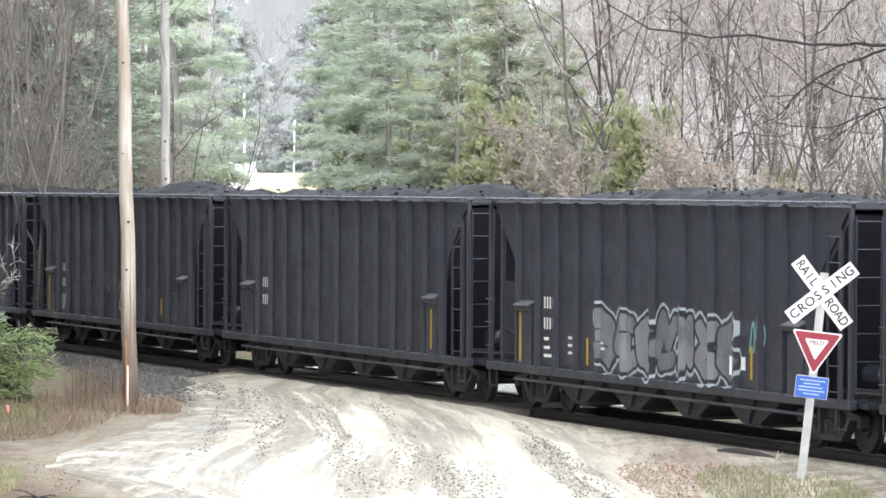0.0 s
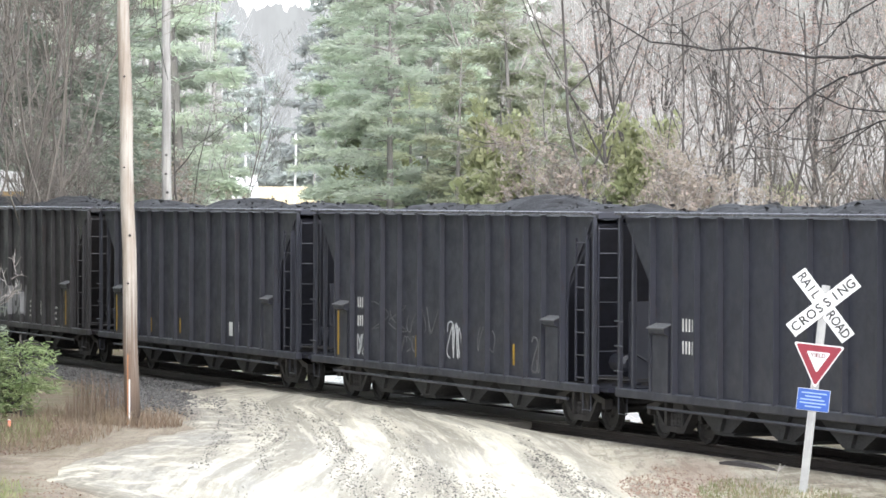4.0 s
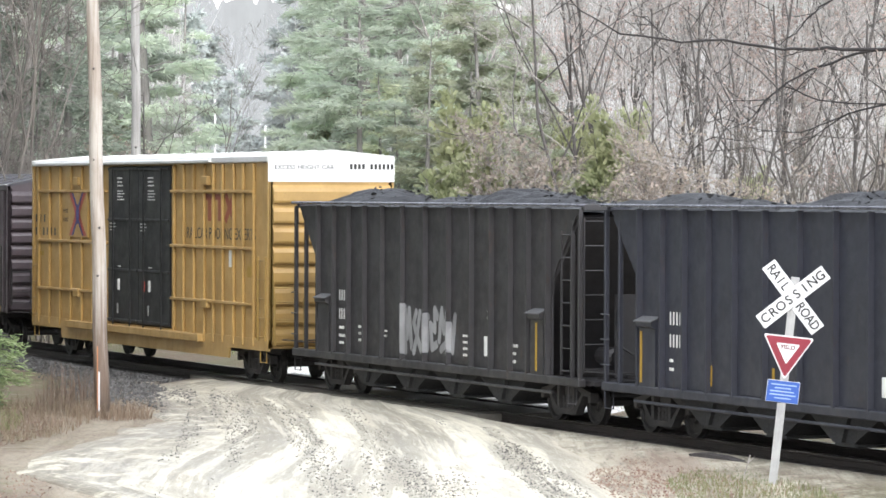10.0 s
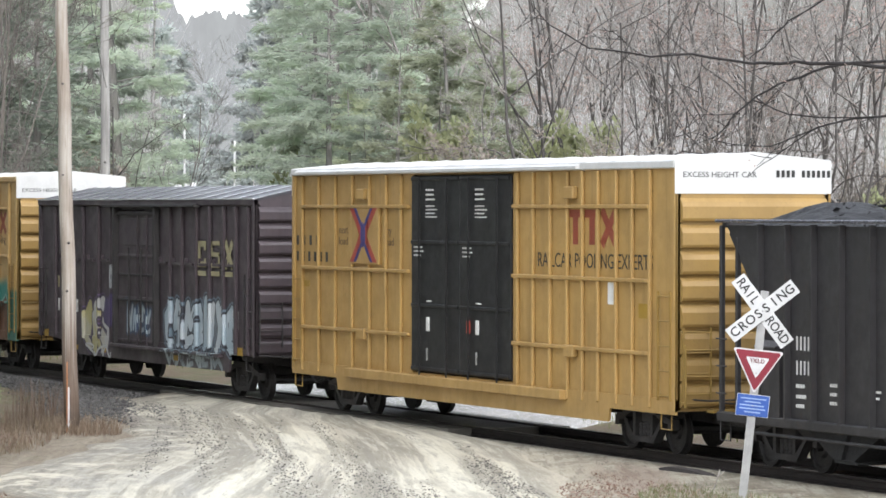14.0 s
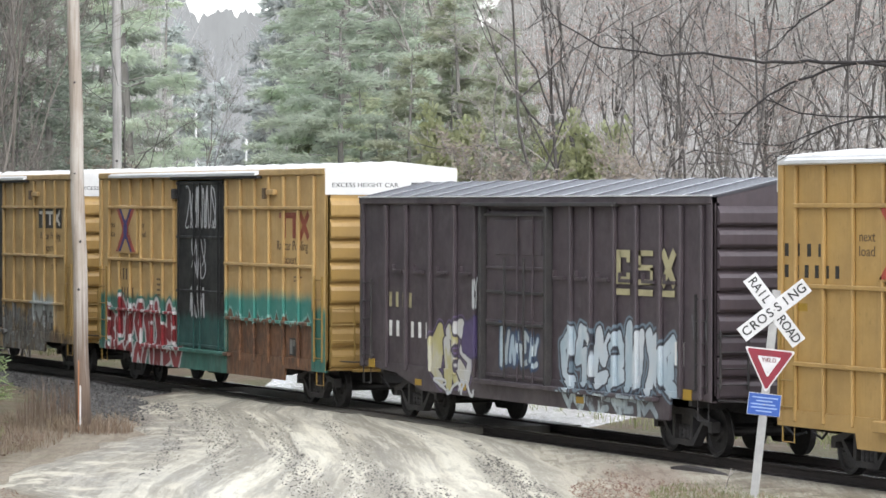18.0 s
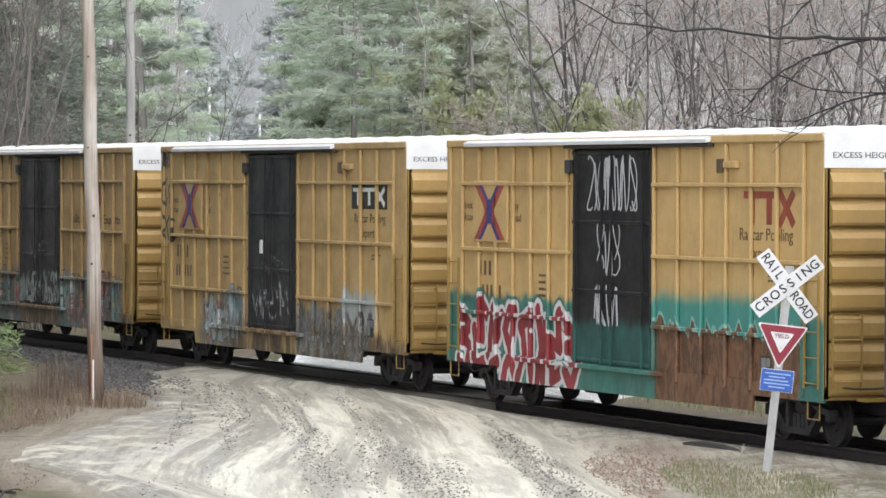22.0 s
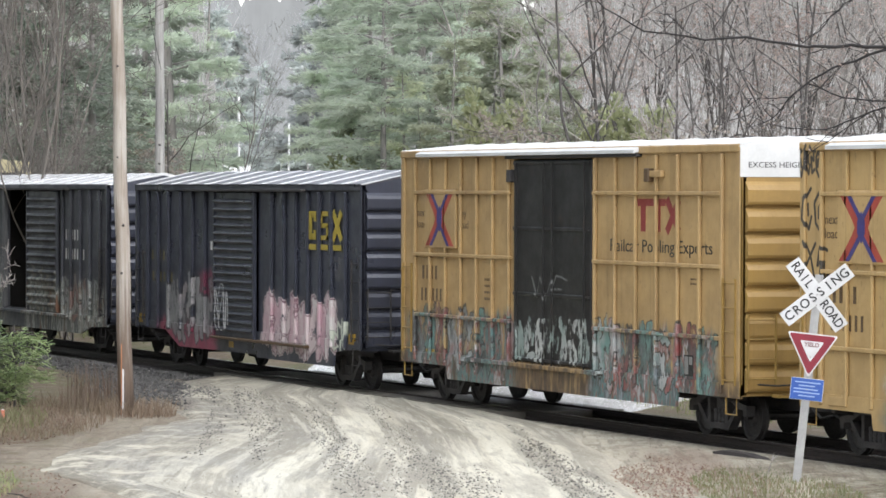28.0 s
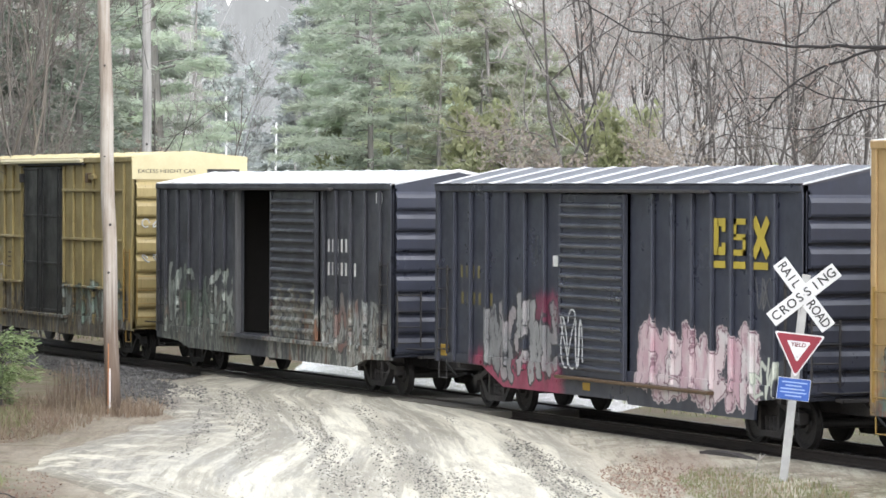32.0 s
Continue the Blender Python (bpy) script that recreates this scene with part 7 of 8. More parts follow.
TAN = surface("tan_boards", (0.62, 0.50, 0.30), (0.52, 0.42, 0.26), 1, 0.7, 0, 20, 0.2)
house(-0.0413, 310, 6.2, 5.0, 3.4, 2.1, TAN, TAN, "tan house with a shallow tan roof far down the road", 0)
house(-0.0553, 300, 3.6, 5.0, 4.3, 2.0, M["white"], M["roofwhite"], "small white house far down the road", 8, 1)

# ---------------------------------------------------------------- trees
def tubes(paths, sides=4):
    """Many tapered limbs at once: (points, radius at foot, radius at tip)."""
    vs, fs, n = [], [], 0
    ang = np.arange(sides) * 2 * np.pi / sides
    for pts, r0, r1 in paths:
        pts = np.asarray(pts, float)
        k = len(pts)
        d = np.gradient(pts, axis=0)
        d /= np.linalg.norm(d, axis=1, keepdims=True) + 1e-9
        up = np.where(np.abs(d[:, 2:3]) < 0.9, [[0, 0, 1.0]], [[1.0, 0, 0]])
        a = np.cross(d, up)
        a /= np.linalg.norm(a, axis=1, keepdims=True) + 1e-9
        b = np.cross(d, a)
        r = np.linspace(r0, r1, k)[:, None, None]
        ring = pts[:, None] + (a[:, None] * np.cos(ang)[None, :, None] + b[:, None] * np.sin(ang)[None, :, None]) * r
        vs.append(ring.reshape(-1, 3))
        i, j = np.meshgrid(np.arange(k - 1), np.arange(sides), indexing="ij")
        q = np.stack([i * sides + j, i * sides + (j + 1) % sides, (i + 1) * sides + (j + 1) % sides, (i + 1) * sides + j], -1).reshape(-1, 4)
        fs.append(q + n)
        n += k * sides
    return np.concatenate(vs), np.concatenate(fs)


def needles(points, dirs, rs, length, width, per, droop=0.1, spread=0.7):
    """Sprays of narrow leaves at points, fanned round a direction."""
    n = len(points)
    p = np.repeat(points, per, 0)
    d = np.repeat(dirs, per, 0) + rs.randn(n * per, 3) * spread * (1, 1, 0.55)
    d[:, 2] -= droop
    d /= np.linalg.norm(d, axis=1, keepdims=True) + 1e-9
    side = np.cross(d, rs.randn(n * per, 3))
    side /= np.linalg.norm(side, axis=1, keepdims=True) + 1e-9
    l = length * (0.6 + 0.8 * rs.rand(n * per, 1))
    w = width * (0.7 + 0.6 * rs.rand(n * per, 1))
    p = p + rs.randn(n * per, 3) * 0.05
    vs = np.stack([p - side * w * 0.4, p + side * w * 0.4, p + d * l + side * w * 0.5, p + d * l - side * w * 0.5], 1).reshape(-1, 3)
    return vs, np.arange(n * per * 4).reshape(-1, 4)


def conifer(seed, height, reach, mat, bark, label, rise=0.12, droop=0.08, low=1.2, gap=0.62, per=9, length=0.30, width=0.045):
    """A tapered trunk with whorls of plated boughs, uneven and open between."""
    rs = np.random.RandomState(seed)
    tree = thing("conifer_tree", label, "conifer", group="conifers of the wood")
    lean = rs.randn(2) * 0.012
    trunk = [[(lean[0] * z * z / 8, lean[1] * z * z / 8, z) for z in np.linspace(0, height, 12)]]
    limbs, pts, dirs = [(trunk[0], 0.013 * height + 0.05, 0.02)], [], []
    z = low
    while z < height - 0.3:
        k, t = rs.randint(3, 6), z / height
        for i in range(k):
            if rs.rand() < 0.12:
                continue
            a = rs.rand() * 6.283
            z_was, z = z, z + rs.randn() * 0.22
            tip = rise * (0.4 + 1.2 * rs.rand())
            l = reach * (1 - t) ** 0.75 * (0.45 + 0.7 * rs.rand()) + 0.25
            q = [np.array((math.cos(a) * l * u + lean[0] * z, math.sin(a) * l * u + lean[1] * z, z + tip * l * u * (1.6 - u) - droop * l * u * u)) for u in (0, 0.35, 0.7, 1.0)]
            z = z_was
            limbs.append((q, 0.012 + 0.010 * l, 0.005))
            m = max(int(l * 5.5), 3)
            for u in np.linspace(0.3, 1.0, m):
                base = q[0] + (q[3] - q[0]) * u + (0, 0, rise * l * u * (1 - u) * 0.5)
                for sd in (-1, 1):
                    off = (1.1 - u) * l * 0.48 * rs.rand() * sd
                    w = np.array((-math.sin(a), math.cos(a), 0)) * off
                    pts.append(base + w + rs.randn(3) * (0.06, 0.06, 0.05))
                    dirs.append(np.array((math.cos(a), math.sin(a), 0.05)) + w * 0.9)
        z += gap * (0.7 + 0.6 * rs.rand())
    v, f = tubes(limbs, 4)
    part("trunk", array_mesh("trunk", v, f, bark), None, tree)
    v, f = needles(np.array(pts), np.array(dirs), rs, length, width, per)
    part("crown", array_mesh("crown", v, f, mat), None, tree)
    return tree


def bare(seed, height, mat, twigmat, label, name="bare_tree", stems=1, spread=0.5, buds=None, levels=4, start=0.25, thick=0.011):
    """A leafless tree: forking limbs down to fine twigs, some with red buds."""
    rs = np.random.RandomState(seed)
    tree = thing(name, label, "bare tree" if name == "bare_tree" else "bare shrub", group="leafless trees of the wood")
    wood_, twig, tips = [], [], []

    def grow(p, d, l, r, level):
        k = 5 if level < 2 else 4
        pts = [p]
        for i in range(k):
            d = d + rs.randn(3) * (0.10 if level == 0 else 0.20) + (0, 0, 0.05)
            d = d / np.linalg.norm(d)
            pts.append(pts[-1] + d * l / k)
        (wood_ if level < 2 else twig).append((pts, r, r * (0.45 if level < levels else 0.5)))
        if level >= levels:
            tips.append(pts[-1])
            return
        n = (rs.randint(6, 10), rs.randint(4, 7), rs.randint(3, 6), rs.randint(2, 4), 2)[min(level, 4)]
        for i in range(n):
            u = (start if level == 0 else 0.2) + (1 - (start if level == 0 else 0.2)) * (i + rs.rand()) / n
            x = u * k
            j = min(int(x), k - 1)
            q = pts[j] + (pts[j + 1] - pts[j]) * (x - j)
            side = np.cross(d, rs.randn(3))
            side /= np.linalg.norm(side) + 1e-9
            nd = d * (0.75 if level else 0.85) + side * (0.42 + spread * rs.rand())
            nd[2] += 0.15
            grow(q, nd / np.linalg.norm(nd), l * (0.36 + 0.22 * rs.rand()) * (1.15 - 0.45 * u), r * (0.50 + 0.1 * rs.rand()) * (1.1 - 0.5 * u), level + 1)

    for i in range(stems):
        a = rs.rand() * 6.283
        tilt = 0.06 if stems == 1 else 0.28
        d = np.array((math.cos(a) * tilt * rs.rand(), math.sin(a) * tilt * rs.rand(), 1.0))
        grow(np.array((0.25 * rs.randn() * (stems > 1), 0.25 * rs.randn() * (stems > 1), 0.0)), d / np.linalg.norm(d), height * (0.75 + 0.3 * rs.rand()), thick * height, 0)
    v, f = tubes(wood_, 6)
    part("trunk", array_mesh("trunk", v, f, mat), None, tree)
    v, f = tubes([(p, max(a, 0.010), max(b, 0.006)) for p, a, b in twig], 3)
    part("crown", array_mesh("crown", v, f, twigmat), None, tree)
    if buds is not None:
        t = np.array(tips)
        v, f = needles(t, np.zeros_like(t) + (0, 0, 0.3), rs, 0.10, 0.05, 5, 0, 1.0)
        part("bud_mist", array_mesh("bud_mist", v, f, buds), None, tree)
    return tree


def leafy_bush(seed, r, h, mat, label, count, length=0.12, width=0.05, name="bush"):
    """A rounded but broken mass of leaf sprays on a few stems."""
    rs = np.random.RandomState(seed)
    bush = thing(name, label, "bush", group="bushes")
    pts, dirs, limbs = [], [], []
    for i in range(34):
        a, e = rs.rand() * 6.283, rs.rand() ** 0.6
        tip = np.array((math.cos(a) * r * (1 - 0.6 * e) * (0.5 + 0.6 * rs.rand()), math.sin(a) * r * (1 - 0.6 * e) * (0.5 + 0.6 * rs.rand()), h * (0.15 + 0.85 * e) * (0.8 + 0.3 * rs.rand())))
        limbs.append(([np.zeros(3), tip * (0.4, 0.4, 0.5), tip], 0.02, 0.006))
        for k in range(count // 34):
            u = 0.3 + 0.7 * rs.rand() ** 0.6
            pts.append(tip * (u, u, 0.25 + 0.75 * u) + rs.randn(3) * 0.09 * r)
            dirs.append(tip / np.linalg.norm(tip))
    v, f = tubes(limbs, 4)
    part("stem", array_mesh("stem", v, f, BARK), None, bush)
    v, f = needles(np.array(pts), np.array(dirs), rs, length, width, 6, 0.05, 0.8)
    part("foliage", array_mesh("foliage", v, f, mat), None, bush)
    return bush


def plant(model, spots, seed, first=True):
    """The model at the first spot, copies of it at the others: (across, depth, scale)."""
    rnd = random.Random(seed)
    for i, (across, depth, size) in enumerate(spots):
        m = Matrix.Translation(spot(across, depth, -0.3)) @ pose(0, 0, 0, rnd.uniform(-2, 2), rnd.uniform(-2, 2), rnd.uniform(0, 360)) @ Matrix.Scale(size, 4)
        if i == 0:
            model.matrix_basis = m
        else:
            copy_thing(model, m)


# ---- the wood beyond the tracks
PX = lambda p: (p - 784) / 6885
pines = [conifer(1, 22, 4.6, PINE, PINEBARK, "tall white pine with layered soft green boughs", per=12, gap=0.85, length=0.34, rise=0.16),
         conifer(2, 19, 4.0, PINE, PINEBARK, "tall white pine with layered soft green boughs", per=12, low=2.2, gap=0.8, length=0.34),
         conifer(3, 15, 3.6, PINE, PINEBARK, "young white pine with soft green boughs", per=12, low=0.6, gap=0.6, length=0.32),
         conifer(4, 13, 3.4, YELLOWPINE, PINEBARK, "young pine with yellow-green boughs", per=11, low=0.5, gap=0.62, length=0.32)]
plant(pines[0], [(PX(320), 150, 1), (PX(700), 146, 1.0), (PX(800), 175, 1.1), (PX(215), 170, 1.1), (PX(630), 185, 0.95), (PX(880), 185, 1.0)], 1)
plant(pines[1], [(PX(270), 158, 1), (PX(640), 205, 1.1), (PX(745), 152, 0.95), (PX(855), 160, 1.0), (PX(370), 200, 0.85), (PX(655), 150, 0.9), (PX(930), 190, 1.0)], 2)
plant(pines[2], [(PX(690), 138, 0.85), (PX(825), 142, 0.85), (PX(905), 152, 0.8), (PX(618), 160, 0.7), (PX(760), 135, 0.6), (PX(965), 172, 0.75), (PX(340), 140, 0.5), (PX(120), 150, 0.9)], 3)
plant(pines[3], [(PX(915), 136, 0.95), (PX(985), 142, 0.9), (PX(800), 134, 0.8), (PX(880), 138, 0.8), (PX(645), 150, 0.7), (PX(735), 142, 0.75), (PX(950), 150, 0.7), (PX(1010), 160, 0.7), (PX(240), 150, 0.7)], 31)
hem = [conifer(11, 15, 3.0, HEMLOCK, PINEBARK, "dark drooping hemlock at the edge of the wood", rise=0.05, droop=0.30, low=0.4, gap=0.42, per=6, length=0.24, width=0.05),
       conifer(12, 11, 2.4, HEMLOCK, PINEBARK, "dark drooping hemlock at the edge of the wood", rise=0.05, droop=0.32, low=0.3, gap=0.42, per=6, length=0.24, width=0.05)]
plant(hem[0], [(PX(178), 135, 1), (PX(20), 132, 1.1), (PX(-40), 128, 1.0), (PX(95), 130, 1.1), (PX(250), 165, 0.9), (PX(-90), 140, 1.1), (PX(60), 175, 1.3)], 4)
plant(hem[1], [(PX(225), 140, 1), (PX(790), 165, 0.75), (PX(870), 150, 0.62), (PX(1060), 175, 0.8), (PX(140), 122, 0.6)], 5)

oaks = [bare(21, 15, BARK, TWIG, "leafless grey tree with fine twigs", spread=0.5, thick=0.0052),
        bare(22, 17, BARK, TWIG, "leafless grey tree with fine twigs", spread=0.4, start=0.35, thick=0.0052),
        bare(23, 14, BARK, TWIG, "leafless maple with a haze of red buds", spread=0.6, buds=BUD, thick=0.0052),
        bare(24, 12, BARK, TWIG, "slender grey leafless tree", spread=0.45, thick=0.0058),
        bare(25, 13, BARK, TWIG, "leafless maple with a haze of red buds", spread=0.6, buds=BUD, thick=0.0062)]
plant(oaks[0], [(PX(1045), 128, 1), (PX(1180), 150, 1.05), (PX(1330), 138, 0.95), (PX(1500), 160, 1.1), (PX(1650), 140, 1.0), (PX(1255), 190, 1.1), (PX(100), 185, 1.0)], 6)
plant(oaks[1], [(PX(1110), 135, 1), (PX(1420), 145, 1.0), (PX(1560), 130, 0.95), (PX(1290), 165, 1.1), (PX(1690), 170, 1.1)], 7)
plant(oaks[2], [(PX(1370), 158, 1), (PX(1240), 150, 0.95), (PX(1460), 175, 1.1), (PX(1600), 155, 1.0), (PX(1080), 190, 1.1), (PX(1520), 190, 1.2), (PX(1700), 150, 1.0)], 8)
plant(oaks[3], [(PX(1060), 120, 1), (PX(1150), 122, 0.9), (PX(1215), 128, 1.0), (PX(1285), 120, 0.85), (PX(1395), 125, 1.0), (PX(1480), 130, 0.95), (PX(1545), 118, 0.85), (PX(1630), 122, 0.9), (PX(70), 128, 0.8), (PX(345), 135, 0.7)], 9)
plant(oaks[4], [(PX(1310), 142, 1), (PX(1430), 136, 0.9), (PX(1190), 165, 1.1), (PX(1580), 145, 1.0), (PX(1075), 170, 1.0), (PX(1350), 185, 1.2)], 10)
dull = bare(26, 14, DULLTWIG, DULLTWIG, "dull brown leafless tree at the edge of the wood", spread=0.5, thick=0.0036, start=0.15)
plant(dull, [(PX(12), 112, 1.1), (PX(48), 117, 1.15), (PX(84), 113, 1.0), (PX(118), 119, 1.1), (PX(-20), 115, 1.2), (PX(150), 124, 1.0), (PX(30), 124, 1.2), (PX(-55), 118, 1.1), (PX(66), 108, 0.9), (PX(395), 150, 0.7)], 16)
far_tree = bare(33, 19, FARTWIG, FARTWIG, "leafless tree far down the road, coloured pale for haze", spread=0.5, thick=0.0045)
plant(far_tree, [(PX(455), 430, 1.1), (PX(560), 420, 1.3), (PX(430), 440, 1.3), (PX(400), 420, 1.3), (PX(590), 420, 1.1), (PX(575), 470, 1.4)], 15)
misty_pine = conifer(6, 20, 4.4, FARPINE, FARTWIG, "pine far down the road, coloured pale for mist", per=7, gap=1.1, length=0.7, width=0.16)
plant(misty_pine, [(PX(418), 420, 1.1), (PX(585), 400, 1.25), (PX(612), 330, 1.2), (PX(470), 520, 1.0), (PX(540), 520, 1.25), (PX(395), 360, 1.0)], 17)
birch = bare(31, 15, PALEBARK, TWIG, "pale-barked leafless tree among the pines", spread=0.35, start=0.4, thick=0.010)
plant(birch, [(PX(785), 145, 1), (PX(808), 150, 0.95), (PX(1465), 140, 0.8), (PX(60), 135, 0.8)], 11)
brush = [bare(41, 6, DULLTWIG, DULLTWIG, "tangled grey leafless brush", "bare_shrub", 4, 0.6, None, 3, 0.2, 0.006), bare(42, 5, TWIG, TWIG, "tangled leafless brush with brown buds", "bare_shrub", 4, 0.7, BROWNBUD, 3, 0.2, 0.006)]
rnd = random.Random(77)
plant(brush[0], [(PX(40), 115, 1)] + [(PX(rnd.uniform(-60, 160)), rnd.uniform(108, 135), rnd.uniform(0.7, 1.2)) for _ in range(4)] + [(PX(rnd.uniform(985, 1720)), rnd.uniform(105, 150), rnd.uniform(0.6, 1.2)) for _ in range(14)] + [(PX(rnd.uniform(560, 900)), rnd.uniform(140, 160), rnd.uniform(0.5, 0.8)) for _ in range(5)], 12)
plant(brush[1], [(PX(1200), 118, 1)] + [(PX(rnd.uniform(980, 1720)), rnd.uniform(112, 160), rnd.uniform(0.6, 1.2)) for _ in range(6)] + [(PX(rnd.uniform(200, 400)), rnd.uniform(130, 150), rnd.uniform(0.7, 1.1)) for _ in range(5)], 13)
fresh = leafy_bush(51, 1.3, 4.6, FRESH, "bush in fresh yellow-green leaf", 1400, 0.16, 0.07)
plant(fresh, [(PX(905), 118, 1.15), (PX(1135), 125, 1.3), (PX(870), 130, 1.35), (PX(935), 155, 1.5), (PX(1000), 140, 0.95), (PX(670), 150, 1.2), (PX(1250), 140, 0.85), (PX(1380), 150, 0.95), (PX(1660), 140, 0.9), (PX(620), 150, 1.0), (PX(1060), 150, 1.3), (PX(730), 145, 1.1)], 14)

# far wood: thin upright stems by the thousand, haze put into their pale colour
rs = np.random.RandomState(9)
paths = []
for i in range(2400):
    c, dep = rs.uniform(-80, 1780), rs.uniform(170, 300)
    if 385 < c < 585:
        continue
    p = spot(PX(c), dep, -0.3)
    h, a = rs.uniform(5, 16), rs.rand() * 6.283
    b = rs.uniform(0.02, 0.12) * h
    q = [np.array(p) + (math.cos(a) * b * u * u, math.sin(a) * b * u * u, h * u) for u in (0, 0.4, 0.75, 1.0)]
    paths.append((q, rs.uniform(0.02, 0.07), 0.008))
    for k in range(3):
        u = rs.uniform(0.35, 0.9)
        o, l, c = np.array(p) + (math.cos(a) * b * u * u, math.sin(a) * b * u * u, h * u), h * rs.uniform(0.1, 0.25), rs.rand() * 6.283
        paths.append(([o, o + (math.cos(c) * l * 0.5, math.sin(c) * l * 0.5, l * 0.4), o + (math.cos(c) * l * 0.8, math.sin(c) * l * 0.8, l)], 0.016, 0.006))
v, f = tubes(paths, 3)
tagged(part("far_thicket", array_mesh("far_thicket", v, f, PALETWIG), None), "leafless thicket filling the wood behind, coloured grey for haze", "thicket", kind="stuff")

# wooded hillsides far behind everything: glowing sheets with the mist put into their colour
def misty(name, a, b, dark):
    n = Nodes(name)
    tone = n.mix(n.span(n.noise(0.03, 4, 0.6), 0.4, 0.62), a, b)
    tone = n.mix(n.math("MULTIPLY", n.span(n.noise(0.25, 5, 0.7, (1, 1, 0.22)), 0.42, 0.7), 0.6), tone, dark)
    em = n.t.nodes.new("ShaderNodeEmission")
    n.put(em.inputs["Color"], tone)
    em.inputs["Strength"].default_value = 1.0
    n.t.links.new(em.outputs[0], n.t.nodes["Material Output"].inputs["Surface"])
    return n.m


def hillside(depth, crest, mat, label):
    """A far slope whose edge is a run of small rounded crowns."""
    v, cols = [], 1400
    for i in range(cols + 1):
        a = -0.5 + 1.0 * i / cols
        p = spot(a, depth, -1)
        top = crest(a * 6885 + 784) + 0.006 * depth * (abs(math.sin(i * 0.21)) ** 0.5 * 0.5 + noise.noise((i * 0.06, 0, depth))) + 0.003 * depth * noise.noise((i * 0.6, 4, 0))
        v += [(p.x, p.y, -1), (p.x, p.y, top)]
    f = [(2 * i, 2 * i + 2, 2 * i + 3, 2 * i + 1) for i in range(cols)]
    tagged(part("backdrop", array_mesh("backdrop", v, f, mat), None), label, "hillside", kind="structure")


hillside(620, lambda q: 46 - 13 * math.exp(-((q - 495) / 120) ** 4) - 14 * math.exp(-((q - 930) / 80) ** 2), misty("glowing_pale_mist", (0.225, 0.232, 0.242), (0.205, 0.214, 0.220), (0.165, 0.170, 0.176)), "glowing pale backdrop of a misty wooded hillside")
hillside(330, lambda q: 30 - 28 * math.exp(-((q - 495) / 130) ** 4) - 11 * math.exp(-((q - 930) / 80) ** 2), misty("glowing_grey_mist", (0.208, 0.209, 0.205), (0.190, 0.198, 0.186), (0.160, 0.160, 0.155)), "glowing backdrop of misty leafless wood")

# ---- near plants
ever = conifer(61, 1.75, 0.95, BUSH, BARK, "bright green cedar bush on the verge", rise=0.25, droop=0.3, low=0.12, gap=0.13, per=9, length=0.13, width=0.022)
ever.name = "cedar_bush"
tagged(ever, "bright green cedar bush on the verge", "bush", "bushes")
ever.matrix_basis = pose(-3.9, -8.80, -0.28)
copy_thing(ever, pose(-4.7, -9.45, -0.28, 0, 0, 120) @ Matrix.Scale(1.1, 4))
copy_thing(ever, pose(-4.1, -9.2, -0.28, 0, 4, 220) @ Matrix.Scale(0.8, 4))
copy_thing(ever, pose(2.6, -11.6, -0.28, 0, 0, 200) @ Matrix.Scale(0.5, 4))
young = conifer(62, 3.2, 1.0, HEMLOCK, BARK, "young dark fir at the edge of the verge", per=8, length=0.14, width=0.025, low=0.2, gap=0.22)
young.matrix_basis = Matrix.Translation(spot(PX(-62), 84, -0.28))
tw = bare(63, 2.6, BARK, TWIG, "small leafless sapling on the verge", "bare_shrub", 3, 0.7, None, 3, 0.3, 0.006)
tw.matrix_basis = Matrix.Translation(spot(PX(-95), 75, -0.28))

# tall trees of the wood on this side of the track, close on the left
# these stand out of view, added to shade the cars at the left
for across, depth, model, size in ((-0.23, 74, pines[0], 1.3), (-0.25, 66, pines[1], 1.4), (-0.158, 79, hem[0], 1.1), (-0.172, 66, hem[0], 1.0), (-0.158, 90, hem[0], 1.15), (-0.18, 76, hem[0], 1.2), (-0.165, 100, hem[0], 1.1), (-0.17, 112, hem[0], 1.2), (-0.20, 118, hem[0], 1.2), (-0.19, 92, hem[1], 1.7), (-0.21, 84, hem[1], 1.8), (-0.18, 104, hem[1], 1.7), (-0.20, 72, hem[1], 1.6), (-0.205, 80, pines[1], 1.2), (-0.195, 93, pines[1], 1.2), (-0.185, 106, pines[1], 1.2)):
    copy_thing(model, Matrix.Translation(spot(across, depth, -0.3)) @ pose(0, 0, 0, 0, 0, depth * 37 % 360) @ Matrix.Scale(size, 4))

# the dark wet limbs that reach in over the road from a tree beyond the view
D = 45.0
over = thing("bare_tree", "wet black limbs of a leafless tree reaching over the road", "bare tree", Matrix.Translation(spot(PX(1900), D, -0.3)), "leafless trees of the wood")


def bough_at(px, py, dd=0.0):
    """Across and up, in metres, from the trunk's foot."""
    return (RIGHT * ((px - 1900) / 153.0) + FWD * dd + Vector((0, 0, 4.55 + (333 - py) / 153.0)))


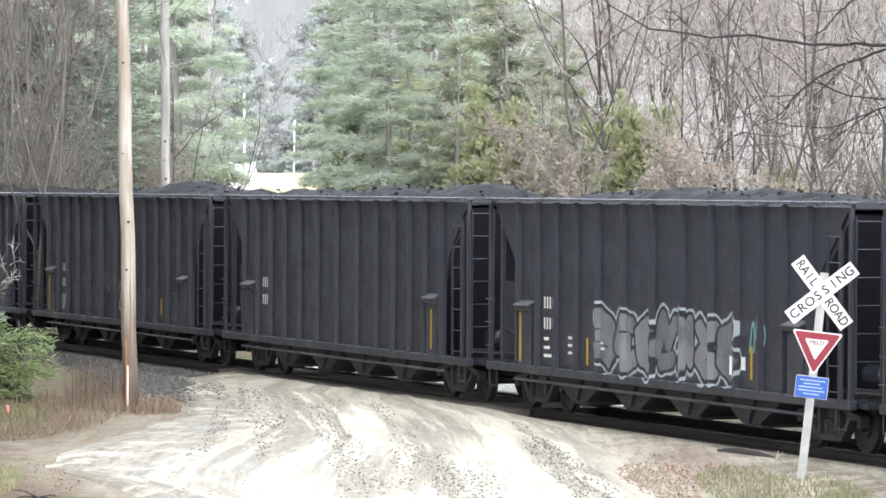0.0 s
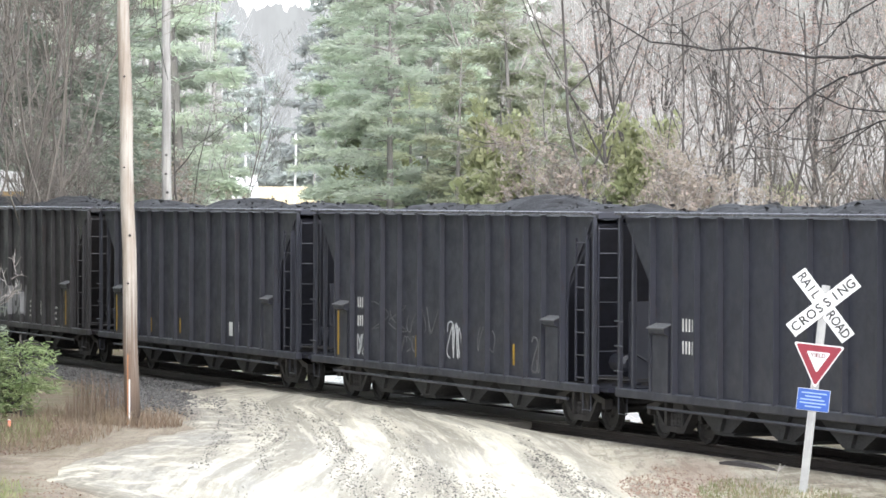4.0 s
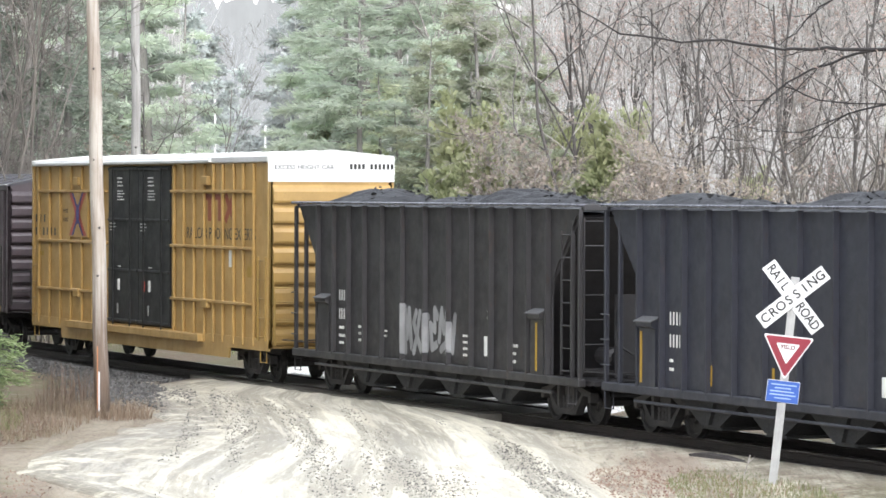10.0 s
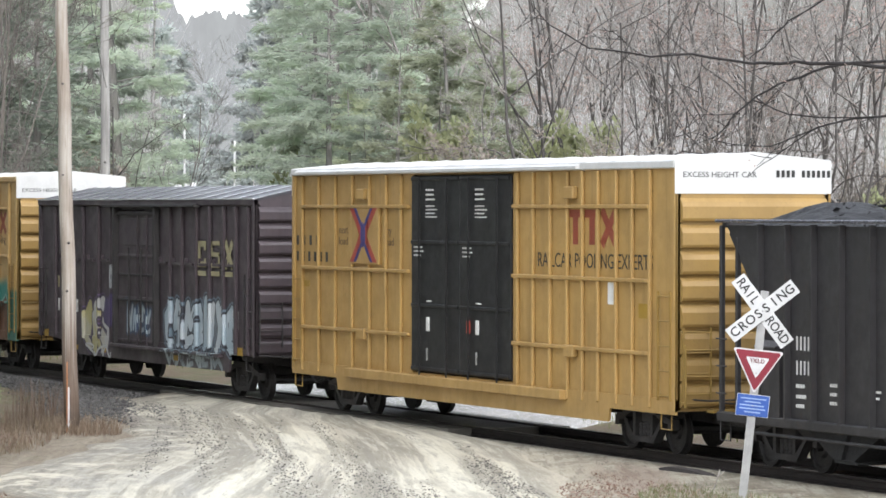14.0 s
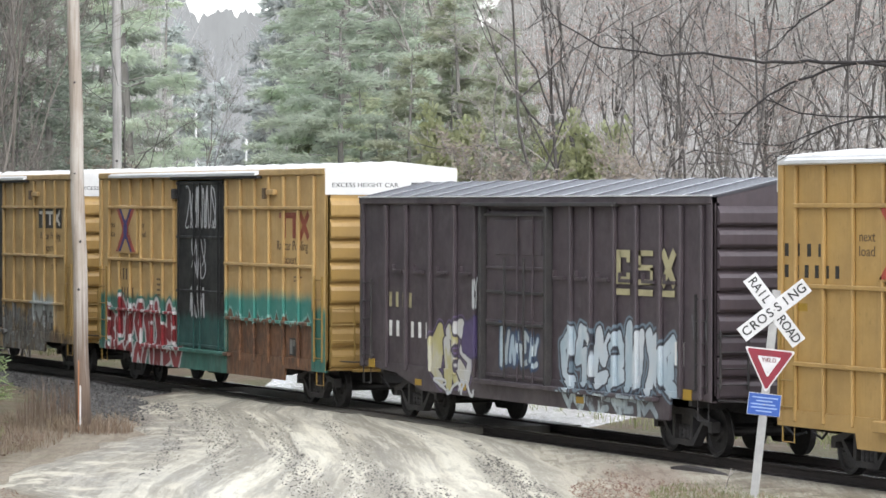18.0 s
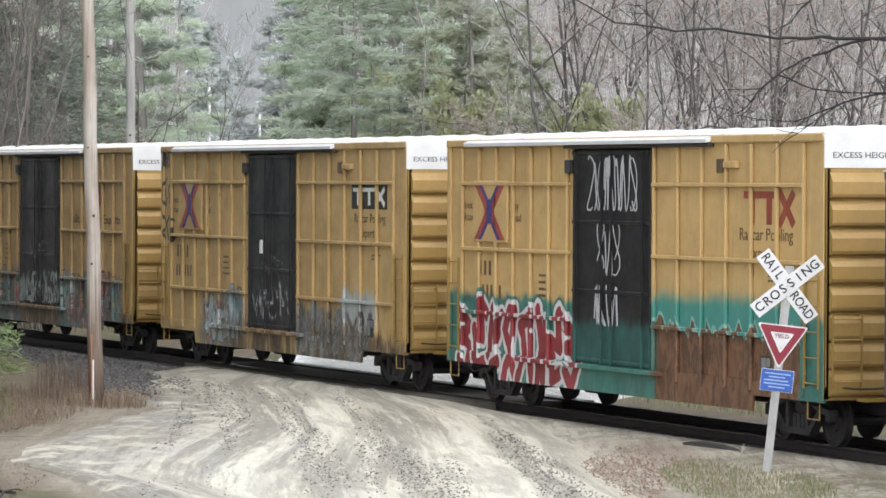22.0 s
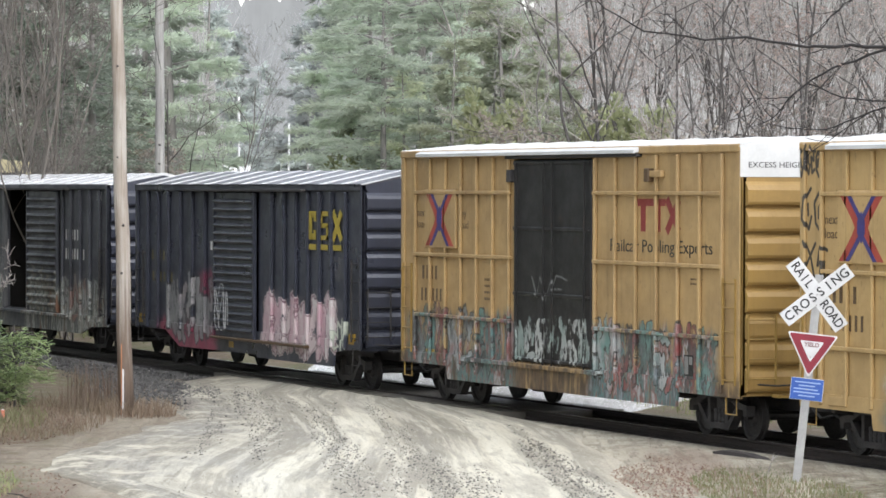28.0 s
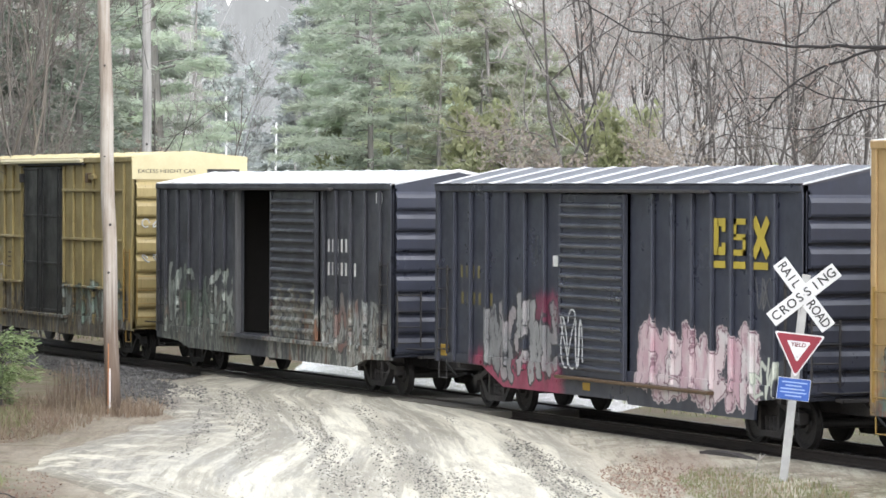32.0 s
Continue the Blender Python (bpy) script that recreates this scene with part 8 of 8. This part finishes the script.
BOUGHS = [([(1890, 110), (1700, 85), (1569, 75), (1487, 74), (1437, 75), (1331, 60), (1256, 63), (1145, 50), (1075, 12), (1050, -20)], 0.045, 0.008),
         ([(1890, 100), (1700, 70), (1569, 83), (1502, 105), (1447, 133), (1407, 166), (1385, 195), (1367, 211)], 0.036, 0.008),
         ([(1407, 167), (1370, 166), (1326, 168)], 0.012, 0.006),
         ([(1890, 150), (1700, 165), (1569, 183), (1522, 203), (1472, 221), (1394, 221)], 0.03, 0.006),
         ([(1542, 196), (1500, 225), (1462, 251)], 0.014, 0.006),
         ([(1890, -90), (1600, -60), (1502, 0), (1470, 35), (1432, 68)], 0.022, 0.008),
         ([(1240, 63), (1210, 42), (1195, 20)], 0.008, 0.005), ([(1350, 62), (1345, 100), (1342, 140)], 0.008, 0.005),
         ([(1437, 140), (1500, 165), (1569, 172), (1700, 170)], 0.016, 0.012), ([(1502, 105), (1480, 140), (1430, 160)], 0.008, 0.005)]
rs = np.random.RandomState(4)
paths = [([np.zeros(3), np.array((0.1, 0.05, 3.0)), np.array((0.0, 0.1, 7.0))], 0.2, 0.12)]
tips = []
for pts, r0, r1 in BOUGHS:
    q = [np.array(bough_at(x, y, 0.25 * math.sin(x * 0.01))) for x, y in pts]
    fine = []
    for a, b in zip(q, q[1:]):
        fine += [a + (b - a) * u + rs.randn(3) * 0.008 for u in (0, 0.33, 0.66)]
    fine.append(q[-1])
    paths.append((fine, r0 * 0.6, r1 * 0.7))
    for p in fine[3:]:
        if rs.rand() < 0.75:
            l, a = rs.uniform(0.12, 0.5), rs.rand() * 6.283
            e = p + np.array(RIGHT) * -l * 0.6 + np.array((0.1 * rs.randn(), 0.1 * rs.randn(), l * rs.uniform(-0.8, 0.6)))
            paths.append(([p, (p + e) / 2 + rs.randn(3) * 0.02, e], 0.006, 0.003))
            tips.append(e)
v, f = tubes(paths, 5)
part("bough", array_mesh("bough", v, f, DARKBARK), None, over)
t = np.array(tips)
v, f = needles(t, np.zeros_like(t) + (0, 0, 0.2), rs, 0.03, 0.02, 2, 0, 1.0)
part("bud_mist", array_mesh("buds", v, f, BUD), None, over)

# ---------------------------------------------------------------- how the train rolls
TRAVEL = [(0.0, -152.02), (1.0, -146.52), (2.0, -141.0), (3.0, -135.48), (3.5, -132.72), (4.5, -127.28), (5.5, -121.84), (6.0, -119.10), (7.0, -113.63), (8.0, -108.17), (9.0, -102.69), (10.0, -97.20), (11.0, -91.76), (12.0, -86.32),
          (13.0, -80.86), (14.0, -75.41), (14.5, -72.69), (15.5, -67.25), (16.5, -61.82), (17.0, -59.12), (18.0, -53.71), (19.0, -48.30), (20.0, -42.88), (21.0, -37.48), (22.0, -32.16), (23.0, -26.88), (24.0, -21.64), (25.0, -16.34),
          (25.5, -13.69), (26.5, -8.48), (27.5, -3.29), (28.0, -0.68), (29.0, 4.54), (30.0, 9.72), (31.0, 14.86), (32.0, 19.95)]


def motions():
    """The cars roll forward along the track, and their wheels turn with the way gone."""
    for ob, x0 in CARS:
        walk(ob, [(t, pose(x0 + d, 0, 0)) for t, d in TRAVEL])
    ts = [t for t, d in TRAVEL]
    ds = [d for t, d in TRAVEL]
    turns = [(i * 0.1, math.degrees((np.interp(i * 0.1, ts, ds) - ds[0]) / 0.42)) for i in range(321)]
    for ob, dx in WHEELSETS:
        walk(ob, [(t, pose(dx, 0, 0.42, 0, a % 360, 0)) for t, a in turns])


motions()
